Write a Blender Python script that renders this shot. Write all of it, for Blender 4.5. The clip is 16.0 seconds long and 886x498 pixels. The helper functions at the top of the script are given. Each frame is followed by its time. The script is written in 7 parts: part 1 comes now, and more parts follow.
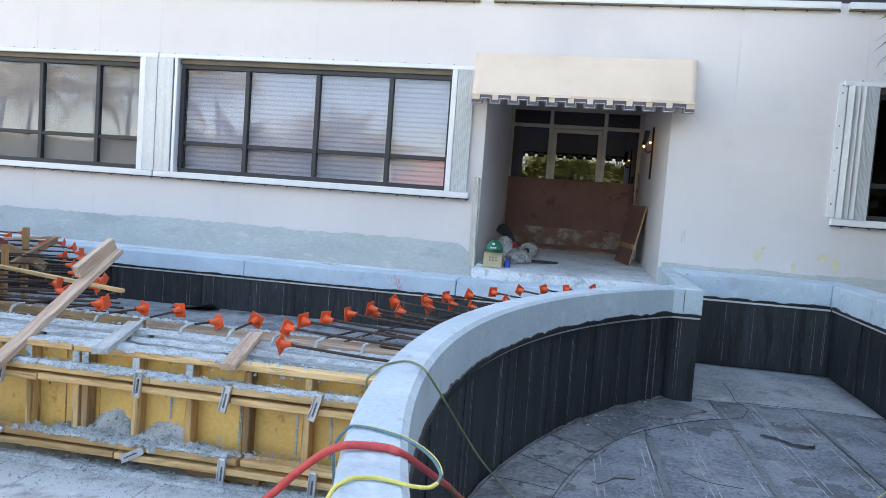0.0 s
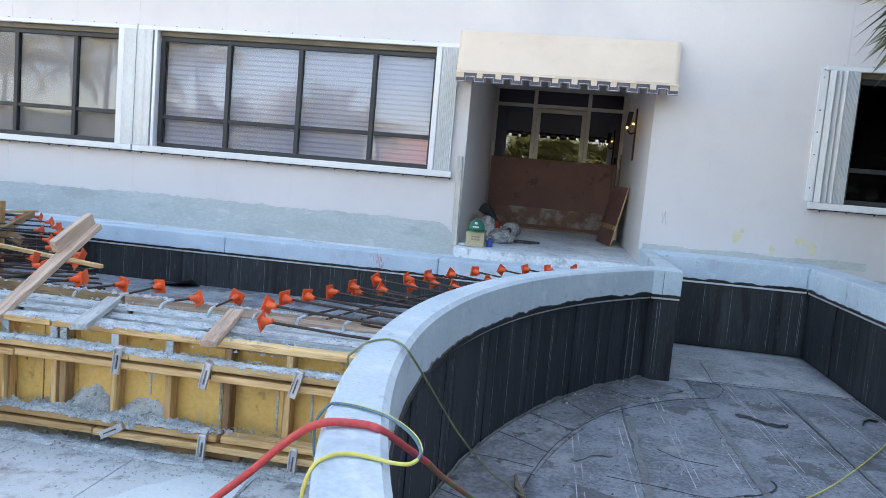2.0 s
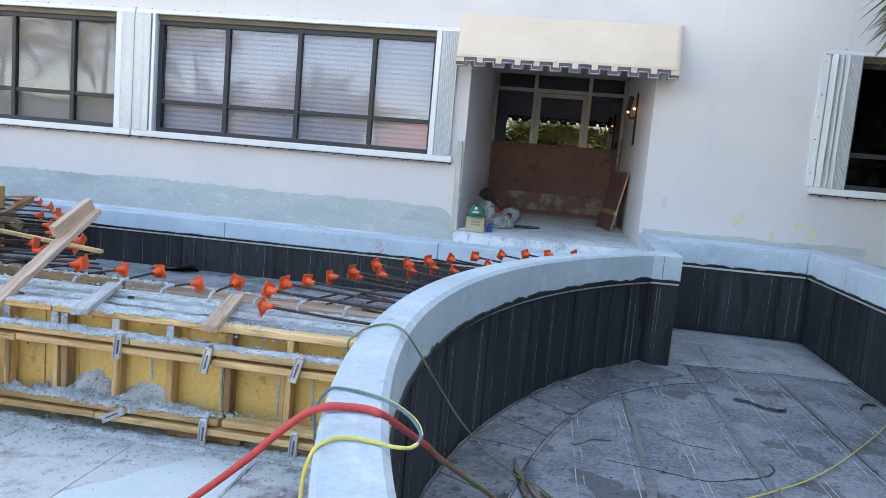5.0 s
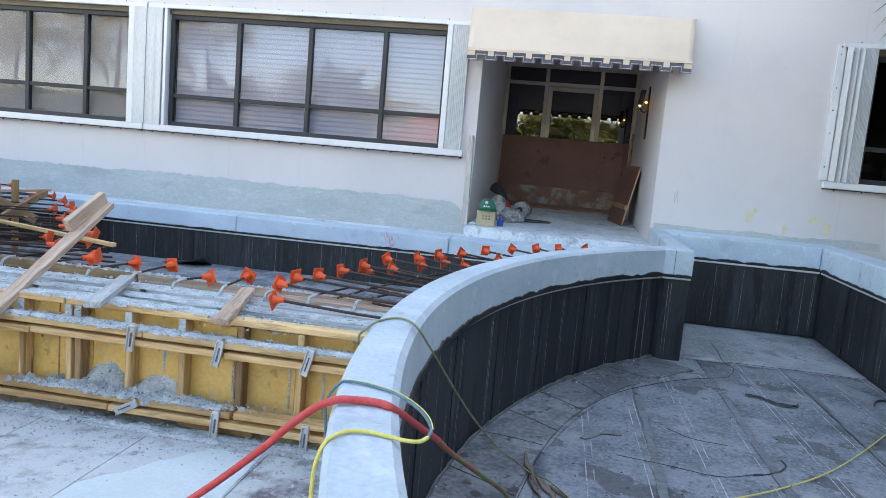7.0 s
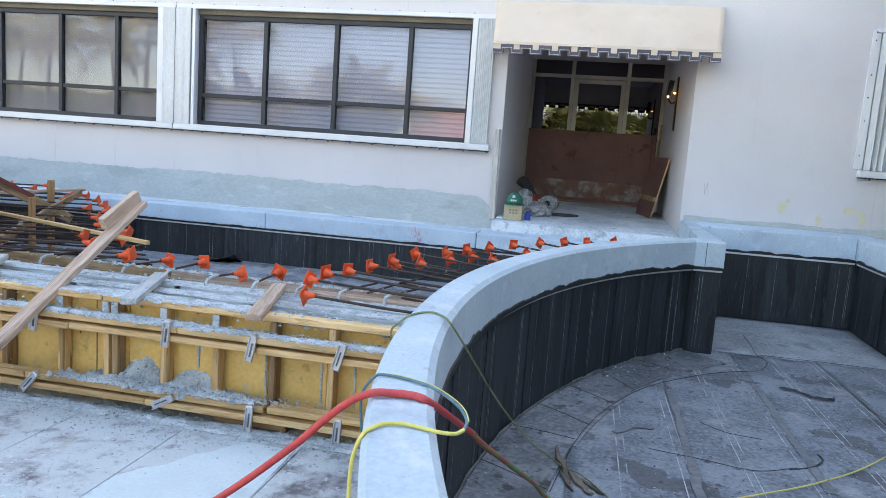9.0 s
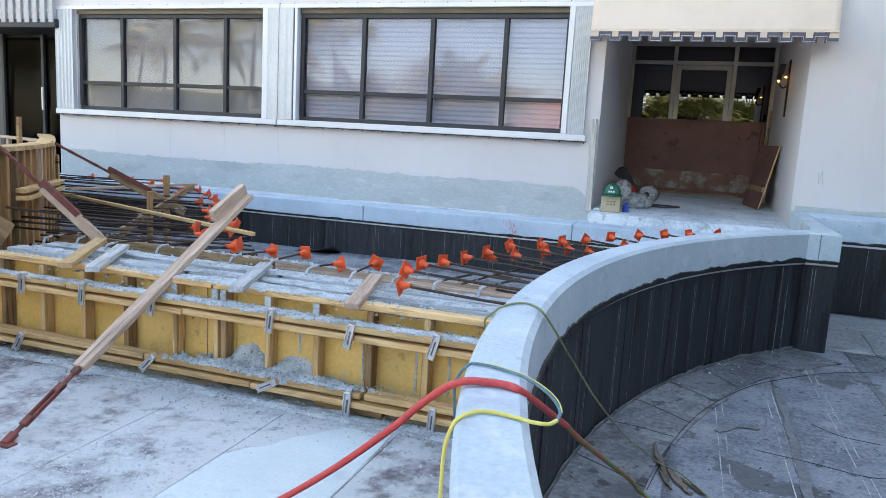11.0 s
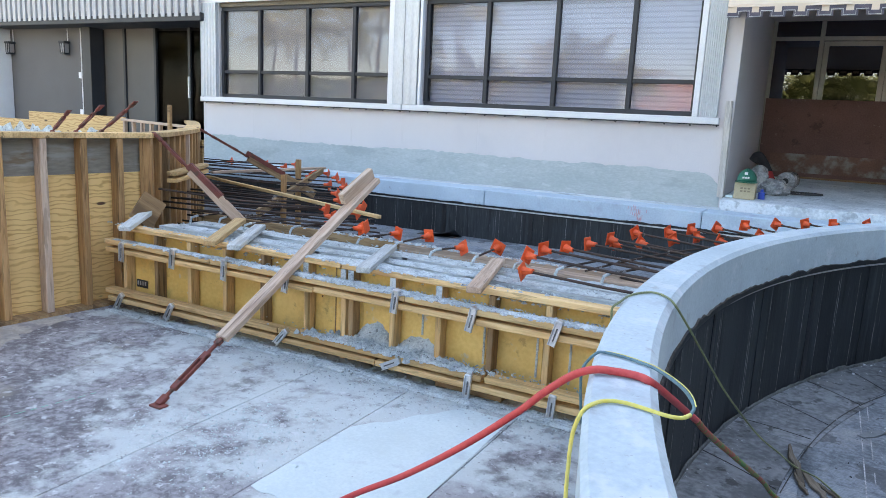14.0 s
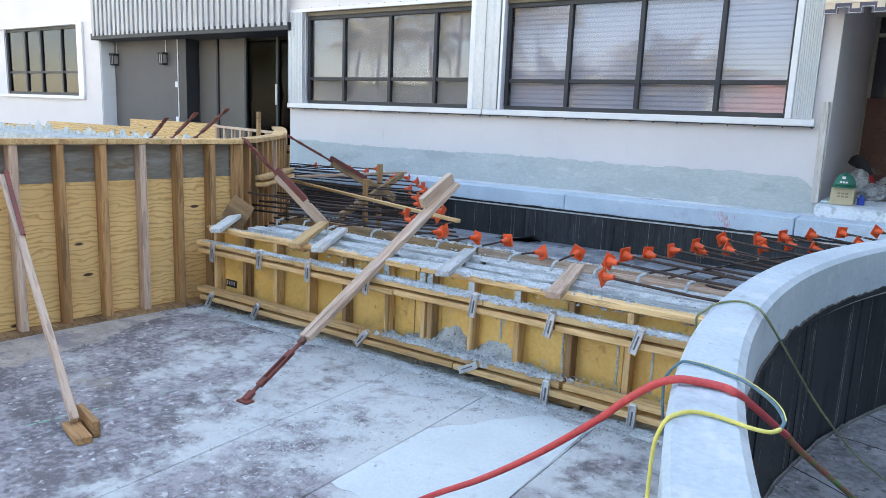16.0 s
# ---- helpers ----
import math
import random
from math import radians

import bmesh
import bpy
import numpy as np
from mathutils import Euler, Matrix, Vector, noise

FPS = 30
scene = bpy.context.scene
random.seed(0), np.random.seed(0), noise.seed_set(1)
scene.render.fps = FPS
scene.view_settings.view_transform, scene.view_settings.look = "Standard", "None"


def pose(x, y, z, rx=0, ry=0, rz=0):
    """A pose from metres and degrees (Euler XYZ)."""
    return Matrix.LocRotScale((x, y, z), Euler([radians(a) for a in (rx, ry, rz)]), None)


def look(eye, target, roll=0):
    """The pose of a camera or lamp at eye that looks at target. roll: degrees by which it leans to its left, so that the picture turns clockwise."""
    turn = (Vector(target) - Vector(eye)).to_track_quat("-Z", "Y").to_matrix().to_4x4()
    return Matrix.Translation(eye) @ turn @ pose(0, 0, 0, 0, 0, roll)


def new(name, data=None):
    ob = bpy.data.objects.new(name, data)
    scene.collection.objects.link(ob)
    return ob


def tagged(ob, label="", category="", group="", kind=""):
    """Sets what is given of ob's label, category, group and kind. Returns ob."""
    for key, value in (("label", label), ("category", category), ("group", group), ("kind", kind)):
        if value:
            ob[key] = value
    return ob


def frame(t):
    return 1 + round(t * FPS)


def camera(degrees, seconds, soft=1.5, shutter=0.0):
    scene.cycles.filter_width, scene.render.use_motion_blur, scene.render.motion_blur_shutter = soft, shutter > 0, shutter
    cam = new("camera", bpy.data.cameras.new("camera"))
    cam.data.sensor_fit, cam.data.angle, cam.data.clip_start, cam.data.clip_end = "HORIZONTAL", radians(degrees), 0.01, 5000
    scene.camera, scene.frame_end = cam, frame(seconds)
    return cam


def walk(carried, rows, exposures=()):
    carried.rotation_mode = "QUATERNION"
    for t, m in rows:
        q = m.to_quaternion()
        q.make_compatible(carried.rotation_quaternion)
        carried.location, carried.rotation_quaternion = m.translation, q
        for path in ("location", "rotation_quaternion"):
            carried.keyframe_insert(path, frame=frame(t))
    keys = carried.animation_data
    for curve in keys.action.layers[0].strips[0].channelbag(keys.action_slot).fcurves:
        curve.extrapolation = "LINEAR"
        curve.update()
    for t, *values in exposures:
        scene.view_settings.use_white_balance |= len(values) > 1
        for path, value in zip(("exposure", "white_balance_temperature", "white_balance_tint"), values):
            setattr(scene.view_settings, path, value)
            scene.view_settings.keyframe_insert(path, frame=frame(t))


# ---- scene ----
cam = camera(63.88, 16.0, 0.65)
EXPOSURE, KELVIN, TINT = 2.47, 8350, 13
PATH = [
    (0, (0.000, 0.000, 1.650), (-0.3385, 1.9666, 1.5162), 4.21),
    (0.5, (0.000, 0.000, 1.650), (-0.2967, 1.9701, 1.4743), 4.45),
    (1, (0.000, 0.000, 1.650), (-0.2900, 1.9716, 1.4807), 4.77),
    (1.5, (0.000, 0.000, 1.650), (-0.2883, 1.9684, 1.4443), 5.48),
    (2, (0.000, 0.000, 1.650), (-0.2842, 1.9707, 1.4611), 4.98),
    (2.5, (0.000, 0.000, 1.650), (-0.2867, 1.9704, 1.4624), 4.74),
    (3, (0.000, 0.000, 1.650), (-0.2888, 1.9693, 1.4540), 4.89),
    (3.5, (0.000, 0.000, 1.650), (-0.2906, 1.9688, 1.4514), 5.01),
    (4, (0.000, 0.000, 1.650), (-0.2803, 1.9694, 1.4426), 5.03),
    (6.5, (0.000, 0.000, 1.650), (-0.2922, 1.9628, 1.4006), 4.92),
    (7, (0.000, 0.000, 1.650), (-0.3075, 1.9604, 1.4008), 5.00),
    (7.5, (-0.000, -0.019, 1.645), (-0.3300, 1.9382, 1.3951), 5.00),
    (8, (-0.012, -0.013, 1.645), (-0.3569, 1.9399, 1.3869), 4.62),
    (10.5, (-0.018, -0.007, 1.640), (-0.5467, 1.8997, 1.3505), 3.61),
    (11, (-0.011, -0.010, 1.637), (-0.6439, 1.8624, 1.3311), 3.23),
    (11.5, (-0.024, -0.021, 1.642), (-0.7752, 1.8009, 1.3005), 2.83),
    (12, (-0.023, -0.016, 1.639), (-0.8172, 1.7865, 1.2925), 2.85),
    (12.5, (-0.025, -0.018, 1.634), (-0.8380, 1.7760, 1.2858), 3.19),
    (13, (-0.027, -0.027, 1.641), (-0.8687, 1.7525, 1.2895), 3.22),
    (13.5, (-0.031, -0.030, 1.637), (-0.9400, 1.7167, 1.2860), 2.86),
    (14, (-0.035, -0.031, 1.639), (-0.9644, 1.7021, 1.2729), 2.84),
    (14.5, (-0.034, -0.034, 1.639), (-0.9741, 1.6934, 1.2746), 2.79),
    (15, (-0.035, -0.042, 1.641), (-1.0207, 1.6606, 1.2800), 2.82),
    (15.5, (-0.035, -0.047, 1.642), (-1.0795, 1.6184, 1.2712), 2.69),
    (16, (-0.033, -0.044, 1.642), (-1.1502, 1.5744, 1.2774), 2.33),
]
walk(cam, [(t, look(eye, target, roll)) for t, eye, target, roll in PATH], [(0.0, EXPOSURE, KELVIN, TINT), (16.0, EXPOSURE, KELVIN, TINT)])

# ---- world, sun, exposure ----
world = bpy.data.worlds.new("world")
scene.world = world
world.use_nodes = True
wn = world.node_tree
sky = wn.nodes.new("ShaderNodeTexSky")
sky.sky_type = 'NISHITA'
sky.sun_disc = False
sky.sun_elevation, sky.sun_rotation = radians(44), radians(20)
sky.air_density, sky.dust_density, sky.ozone_density = 1.0, 0.5, 1.0
wn.nodes["Background"].inputs[1].default_value = 0.15
wn.links.new(sky.outputs[0], wn.nodes["Background"].inputs[0])
sun = new("sun", bpy.data.lights.new("sun", 'SUN'))
sun.data.energy, sun.data.angle, sun.data.color = 5.0, radians(0.5), (1.0, 0.93, 0.82)
sun.matrix_world = look((20, 60, 62), (0, 5, 0))


# ---- materials ----
def mat(name, a, b, scale=2.0, fine=60.0, rough=0.75, bump=0.15, stretch=(1, 1, 1), metal=0.0, coords="world", vary=0.0, dist=0.004, contrast=(0.35, 0.65), third=None, third_scale=0.6, third_at=(0.55, 0.62), heart=None, layers=(), ribs=None):
    """Two tones mixed by large and fine noise, with relief from the fine noise."""
    m = bpy.data.materials.new(name)
    m.use_nodes = True
    nt, L = m.node_tree, m.node_tree.links
    bsdf = nt.nodes["Principled BSDF"]
    mapping = nt.nodes.new("ShaderNodeMapping")
    mapping.inputs["Scale"].default_value = stretch
    if coords == "world":
        L.new(nt.nodes.new("ShaderNodeNewGeometry").outputs["Position"], mapping.inputs[0])
    else:
        info = nt.nodes.new("ShaderNodeObjectInfo")
        shift = nt.nodes.new("ShaderNodeVectorMath")
        shift.operation = 'MULTIPLY_ADD'
        shift.inputs[1].default_value = (7.3, 5.1, 9.7)
        L.new(info.outputs["Random"], shift.inputs[0])
        L.new(nt.nodes.new("ShaderNodeTexCoord").outputs["Object"], shift.inputs[2])
        L.new(shift.outputs[0], mapping.inputs[0])
    def noise_at(s, detail, roughness=0.6):
        n = nt.nodes.new("ShaderNodeTexNoise")
        n.inputs["Scale"].default_value, n.inputs["Detail"].default_value, n.inputs["Roughness"].default_value = s, detail, roughness
        L.new(mapping.outputs[0], n.inputs["Vector"])
        return n
    def ramp(n, lo, hi):
        r = nt.nodes.new("ShaderNodeMapRange")
        r.interpolation_type = 'SMOOTHSTEP'
        r.inputs[1].default_value, r.inputs[2].default_value = lo, hi
        L.new(n.outputs[0], r.inputs[0])
        return r
    def blend(f, x, y):
        k = nt.nodes.new("ShaderNodeMix")
        k.data_type = 'RGBA'
        L.new(f, k.inputs[0])
        for socket, v in ((k.inputs[6], x), (k.inputs[7], y)):
            if isinstance(v, tuple):
                socket.default_value = (*v, 1)
            else:
                L.new(v, socket)
        return k.outputs[2]
    big, small = noise_at(scale, 6), noise_at(fine, 4)
    add = nt.nodes.new("ShaderNodeMath")
    add.operation = 'MULTIPLY_ADD'
    add.inputs[1].default_value = 0.45
    L.new(small.outputs[0], add.inputs[0])
    half = nt.nodes.new("ShaderNodeMath")
    half.operation = 'MULTIPLY'
    half.inputs[1].default_value = 0.55
    L.new(big.outputs[0], half.inputs[0])
    L.new(half.outputs[0], add.inputs[2])
    colour = blend(ramp(add, *contrast).outputs[0], a, b)
    if third:
        spots = noise_at(third_scale, 9, 0.65)
        if heart:
            # splashes gather round one spot of the floor
            far = nt.nodes.new("ShaderNodeVectorMath")
            far.operation = 'DISTANCE'
            far.inputs[1].default_value = heart[:3]
            L.new(mapping.outputs[0], far.inputs[0])
            fall = nt.nodes.new("ShaderNodeMapRange")
            fall.inputs[1].default_value, fall.inputs[2].default_value, fall.inputs[3].default_value, fall.inputs[4].default_value = heart[3], heart[4], heart[5], heart[6]
            L.new(far.outputs["Value"], fall.inputs[0])
            plus = nt.nodes.new("ShaderNodeMath")
            L.new(spots.outputs[0], plus.inputs[0])
            L.new(fall.outputs[0], plus.inputs[1])
            spots = plus
        colour = blend(ramp(spots, *third_at).outputs[0], colour, third)
    # further stains and specks: colour, scale, detail, lower and upper bound, cover
    for tone, s, detail, lo, hi, cover in layers:
        spots = ramp(noise_at(s, detail, 0.6), lo, hi)
        spots.inputs[4].default_value = cover
        colour = blend(spots.outputs[0], colour, tone)
    if ribs:
        # close ribs across y: scale and share of darkening
        wave = nt.nodes.new("ShaderNodeTexWave")
        wave.bands_direction = 'Y'
        wave.inputs["Scale"].default_value, wave.inputs["Distortion"].default_value = ribs[0], 7.0
        wave.inputs["Detail"].default_value, wave.inputs["Detail Scale"].default_value = 2.0, 1.5
        L.new(mapping.outputs[0], wave.inputs["Vector"])
        band_ = ramp(wave, 0.25, 0.85)
        band_.inputs[4].default_value = ribs[1]
        colour = blend(band_.outputs[0], colour, tuple(0.45 * c for c in a))
    if vary:
        info = nt.nodes.new("ShaderNodeObjectInfo")
        hsv = nt.nodes.new("ShaderNodeHueSaturation")
        span = nt.nodes.new("ShaderNodeMapRange")
        span.inputs[3].default_value, span.inputs[4].default_value = 1 - vary, 1 + vary
        L.new(info.outputs["Random"], span.inputs[0])
        L.new(span.outputs[0], hsv.inputs["Value"])
        L.new(colour, hsv.inputs["Color"])
        colour = hsv.outputs[0]
    L.new(colour, bsdf.inputs["Base Color"])
    rr = nt.nodes.new("ShaderNodeMapRange")
    rr.inputs[3].default_value, rr.inputs[4].default_value = max(rough - 0.12, 0.03), min(rough + 0.12, 1)
    L.new(big.outputs[0], rr.inputs[0])
    L.new(rr.outputs[0], bsdf.inputs["Roughness"])
    bsdf.inputs["Metallic"].default_value = metal
    if bump:
        bp = nt.nodes.new("ShaderNodeBump")
        bp.inputs["Strength"].default_value, bp.inputs["Distance"].default_value = bump, dist
        L.new(add.outputs[0], bp.inputs["Height"])
        L.new(bp.outputs[0], bsdf.inputs["Normal"])
    return m


def glass(name, tint, mirror, rough=0.0):
    """Coated window glass: part mirror, part tinted clear."""
    m = bpy.data.materials.new(name)
    m.use_nodes = True
    nt, L = m.node_tree, m.node_tree.links
    nt.nodes.remove(nt.nodes["Principled BSDF"])
    clear, gloss, mix = nt.nodes.new("ShaderNodeBsdfTransparent"), nt.nodes.new("ShaderNodeBsdfGlossy"), nt.nodes.new("ShaderNodeMixShader")
    clear.inputs[0].default_value = (*tint, 1)
    gloss.inputs[0].default_value = (0.84, 0.87, 1.0, 1)
    gloss.inputs["Roughness"].default_value = rough
    mix.inputs[0].default_value = mirror
    L.new(clear.outputs[0], mix.inputs[1])
    L.new(gloss.outputs[0], mix.inputs[2])
    L.new(mix.outputs[0], nt.nodes["Material Output"].inputs[0])
    return m


def wood(name, a, b, vary=0.18, rough=0.75, stain=None):
    return mat(name, a, b, scale=5.0, fine=42.0, rough=rough, bump=0.25, stretch=(0.12, 1.6, 1.6), coords="object", vary=vary, dist=0.002, contrast=(0.38, 0.62), third=stain, third_scale=2.2, third_at=(0.56, 0.66), layers=[(tuple(0.42 * c for c in a), 7.0, 5, 0.62, 0.67, 0.8), (tuple(0.72 * c for c in a), 16.0, 4, 0.56, 0.62, 0.6), (tuple(0.55 * c for c in a), 40.0, 3, 0.57, 0.65, 0.55), (tuple(0.25 * c for c in a), 2.6, 2, 0.72, 0.75, 0.8)])


STUCCO = mat("painted_stucco", (0.62, 0.588, 0.592), (0.67, 0.637, 0.637), 0.5, 90, 0.85, 0.3, third=(0.575, 0.55, 0.565), third_scale=0.35, third_at=(0.5, 0.75), layers=[((0.58, 0.555, 0.57), 2.2, 6, 0.58, 0.72, 0.4), ((0.50, 0.48, 0.49), 26, 5, 0.68, 0.76, 0.5)])
RENDER = mat("grey_cement_render", (0.385, 0.43, 0.425), (0.50, 0.54, 0.535), 1.3, 45, 0.9, 0.35, stretch=(0.5, 1, 1.4), layers=[((0.33, 0.36, 0.36), 3.0, 6, 0.56, 0.66, 0.5), ((0.58, 0.61, 0.61), 9, 5, 0.60, 0.70, 0.5)])
CAP = mat("cast_concrete_cap", (0.405, 0.50, 0.545), (0.52, 0.615, 0.66), 1.6, 60, 0.85, 0.35, third=(0.35, 0.39, 0.44), third_scale=2.2, third_at=(0.55, 0.75), layers=[((0.62, 0.66, 0.70), 7, 6, 0.56, 0.66, 0.6), ((0.27, 0.30, 0.33), 45, 3, 0.68, 0.74, 0.7), ((0.33, 0.35, 0.38), 11, 7, 0.62, 0.70, 0.6), ((0.36, 0.40, 0.43), 95, 3, 0.63, 0.70, 0.45)])
CURB = mat("curb_concrete", (0.435, 0.54, 0.625), (0.56, 0.68, 0.765), 1.2, 50, 0.85, 0.3, third=(0.40, 0.46, 0.56), third_scale=1.8, third_at=(0.55, 0.7), layers=[((0.66, 0.73, 0.80), 6, 6, 0.56, 0.66, 0.6), ((0.28, 0.32, 0.38), 14, 6, 0.62, 0.70, 0.6)])
SLAB = mat("entry_slab_concrete", (0.48, 0.53, 0.56), (0.72, 0.765, 0.79), 1.8, 30, 0.85, 0.3, contrast=(0.40, 0.60), layers=[((0.30, 0.33, 0.35), 5, 7, 0.57, 0.66, 0.7)])
YARD = mat("stained_concrete_floor", (0.14, 0.13, 0.14), (0.35, 0.34, 0.355), 3.2, 26, 0.8, 1.0, contrast=(0.41, 0.58), third=(0.53, 0.575, 0.57), third_scale=3.0, third_at=(0.44, 0.62), heart=(-2.3, 4.2, 0.0, 0.9, 3.1, 0.15, -0.11), dist=0.007, layers=[((0.12, 0.105, 0.105), 4.5, 8, 0.56, 0.68, 0.6), ((0.62, 0.64, 0.65), 17, 6, 0.59, 0.66, 0.75), ((0.14, 0.13, 0.13), 38, 4, 0.63, 0.70, 0.8), ((0.26, 0.25, 0.26), 75, 5, 0.58, 0.68, 0.3), ((0.68, 0.70, 0.71), 120, 4, 0.60, 0.68, 0.6), ((0.34, 0.31, 0.25), 2.1, 6, 0.62, 0.70, 0.5)])
PALE = mat("fresh_cement_patch", (0.545, 0.63, 0.635), (0.645, 0.725, 0.725), 2, 60, 0.8, 0.15, layers=[((0.46, 0.50, 0.53), 6, 7, 0.58, 0.70, 0.5), ((0.36, 0.38, 0.40), 40, 3, 0.70, 0.75, 0.7)])
SHEET = mat("dusty_membrane_floor", (0.135, 0.155, 0.176), (0.325, 0.36, 0.395), 2.2, 34, 0.75, 0.6, contrast=(0.38, 0.60), third=(0.40, 0.402, 0.41), third_scale=1.8, third_at=(0.54, 0.66), vary=0.15, dist=0.005, layers=[((0.085, 0.082, 0.086), 1.5, 7, 0.565, 0.585, 0.7), ((0.40, 0.40, 0.41), 6, 7, 0.61, 0.70, 0.7), ((0.06, 0.055, 0.055), 13, 6, 0.63, 0.67, 0.8), ((0.55, 0.55, 0.56), 48, 3, 0.69, 0.73, 0.8)], ribs=(21.0, 0.26))
BLACK = mat("black_waterproof_membrane", (0.011, 0.013, 0.0155), (0.029, 0.034, 0.038), 1.4, 35, 0.6, 0.45, stretch=(2.2, 2.2, 0.16), vary=0.3, third=(0.055, 0.066, 0.075), third_scale=3.0, third_at=(0.56, 0.72), layers=[((0.006, 0.006, 0.007), 5.5, 6, 0.57, 0.62, 0.85), ((0.12, 0.125, 0.13), 13, 5, 0.62, 0.72, 0.35), ((0.10, 0.107, 0.115), 34, 5, 0.61, 0.70, 0.55)])
BORDER = mat("black_border_strip", (0.11, 0.118, 0.126), (0.275, 0.29, 0.304), 2.6, 30, 0.6, 0.6, contrast=(0.38, 0.62), vary=0.2, dist=0.005, layers=[((0.30, 0.30, 0.305), 3.0, 7, 0.57, 0.68, 0.7), ((0.035, 0.035, 0.036), 9, 6, 0.58, 0.64, 0.8), ((0.30, 0.30, 0.31), 44, 3, 0.68, 0.73, 0.6)])
MASTIC = mat("black_mastic", (0.008, 0.008, 0.010), (0.022, 0.022, 0.024), 8, 60, 0.4, 0.5)
PALE_SHEET = mat("pale_dusty_sheet", (0.21, 0.235, 0.25), (0.41, 0.44, 0.455), 2.0, 34, 0.75, 0.5, contrast=(0.38, 0.60), layers=[((0.13, 0.135, 0.14), 2.5, 7, 0.58, 0.66, 0.6), ((0.52, 0.54, 0.55), 8, 6, 0.62, 0.70, 0.5)])
CHALK_WALL = mat("faint_chalk_line", (0.08, 0.08, 0.083), (0.30, 0.30, 0.31), 5, 50, 0.9, 0.0, contrast=(0.42, 0.6))
CHALK = mat("chalk_line", (0.28, 0.28, 0.285), (0.62, 0.62, 0.63), 4, 50, 0.9, 0.0, contrast=(0.42, 0.6))
STEEL = mat("galvanised_strip", (0.60, 0.61, 0.63), (0.74, 0.75, 0.77), 3, 60, 0.4, 0.05, metal=0.25)
ZINC = mat("bright_zinc_clamp", (0.62, 0.64, 0.66), (0.80, 0.81, 0.82), 9, 80, 0.35, 0.1, metal=0.85)
WHITE = mat("white_painted_metal", (0.66, 0.665, 0.68), (0.75, 0.755, 0.77), 1.5, 60, 0.5, 0.05)
SHUTTER = mat("ribbed_aluminium_shutter", (0.46, 0.48, 0.50), (0.58, 0.60, 0.62), 2, 60, 0.5, 0.05, stretch=(1, 1, 0.3), metal=0.2)
DARKFRAME = mat("dark_bronze_frame", (0.018, 0.020, 0.025), (0.032, 0.035, 0.041), 3, 60, 0.6, 0.05)
BROWN = mat("brown_head_rail", (0.10, 0.085, 0.06), (0.17, 0.14, 0.10), 2, 50, 0.6, 0.1)
ALU = mat("beige_door_aluminium", (0.36, 0.35, 0.31), (0.46, 0.45, 0.40), 2, 60, 0.45, 0.05, metal=0.3)
CREAM = mat("cream_canvas", (0.63, 0.505, 0.395), (0.715, 0.585, 0.47), 1.2, 180, 0.9, 0.2, third=(0.56, 0.45, 0.35), third_scale=1.1, third_at=(0.55, 0.75), layers=[((0.52, 0.415, 0.325), 3.0, 6, 0.60, 0.72, 0.4)])
TRIM = mat("dark_valance_binding", (0.075, 0.068, 0.09), (0.12, 0.11, 0.135), 5, 120, 0.9, 0.1)
PIPING = mat("white_piping", (0.62, 0.60, 0.58), (0.7, 0.68, 0.66), 5, 120, 0.9, 0.0)
BLIND = mat("pale_blue_blind", (0.46, 0.49, 0.59), (0.54, 0.57, 0.67), 1.5, 60, 0.7, 0.0)
SHADE = mat("beige_roller_shade", (0.345, 0.335, 0.335), (0.40, 0.39, 0.385), 1.2, 90, 0.85, 0.0)
# near-black for flat sheets that stand for the darkness of unlit rooms
DARKROOM = mat("painted_room_dark", (0.012, 0.012, 0.013), (0.022, 0.022, 0.024), 1.0, 20, 0.8, 0.0)
WIN_GLASS = glass("window_glass", (0.82, 0.82, 0.84), 0.036, 0.0)
# darkened copy of the window glass: window_3's shade is put into its tint
SHADED_GLASS = glass("shade_dimmed_glass", (0.15, 0.15, 0.155), 0.028)
PORCH_GLASS = glass("porch_glass", (0.12, 0.12, 0.125), 0.005)
DOOR_GLASS = glass("door_glass", (0.035, 0.035, 0.04), 0.125)
PLY_RED = mat("red_brown_form_plywood", (0.13, 0.058, 0.046), (0.205, 0.10, 0.082), 1.6, 50, 0.7, 0.15, third=(0.16, 0.13, 0.12), third_scale=2.5, third_at=(0.62, 0.75), layers=[((0.07, 0.03, 0.025), 5, 6, 0.60, 0.68, 0.7), ((0.30, 0.20, 0.16), 14, 5, 0.64, 0.70, 0.6)])
PLY_YEL = mat("yellow_form_panel", (0.72, 0.45, 0.125), (0.84, 0.57, 0.20), 1.8, 40, 0.5, 0.1, third=(0.50, 0.33, 0.12), third_scale=2.0, third_at=(0.55, 0.72), vary=0.10, layers=[((0.36, 0.19, 0.05), 7, 6, 0.61, 0.68, 0.6), ((0.50, 0.50, 0.46), 10, 6, 0.63, 0.70, 0.6)])
PINE = wood("pine_lumber", (0.58, 0.35, 0.15), (0.80, 0.55, 0.28), stain=(0.42, 0.24, 0.105))
PINE_DARK = wood("weathered_lumber", (0.27, 0.155, 0.075), (0.42, 0.27, 0.14), stain=(0.16, 0.09, 0.045))
PINE_GREY = wood("cement_coated_lumber", (0.41, 0.435, 0.43), (0.63, 0.655, 0.645), stain=(0.36, 0.29, 0.21))
PINE_PALE = wood("pale_weathered_lumber", (0.45, 0.305, 0.22), (0.62, 0.47, 0.36), stain=(0.22, 0.14, 0.09))
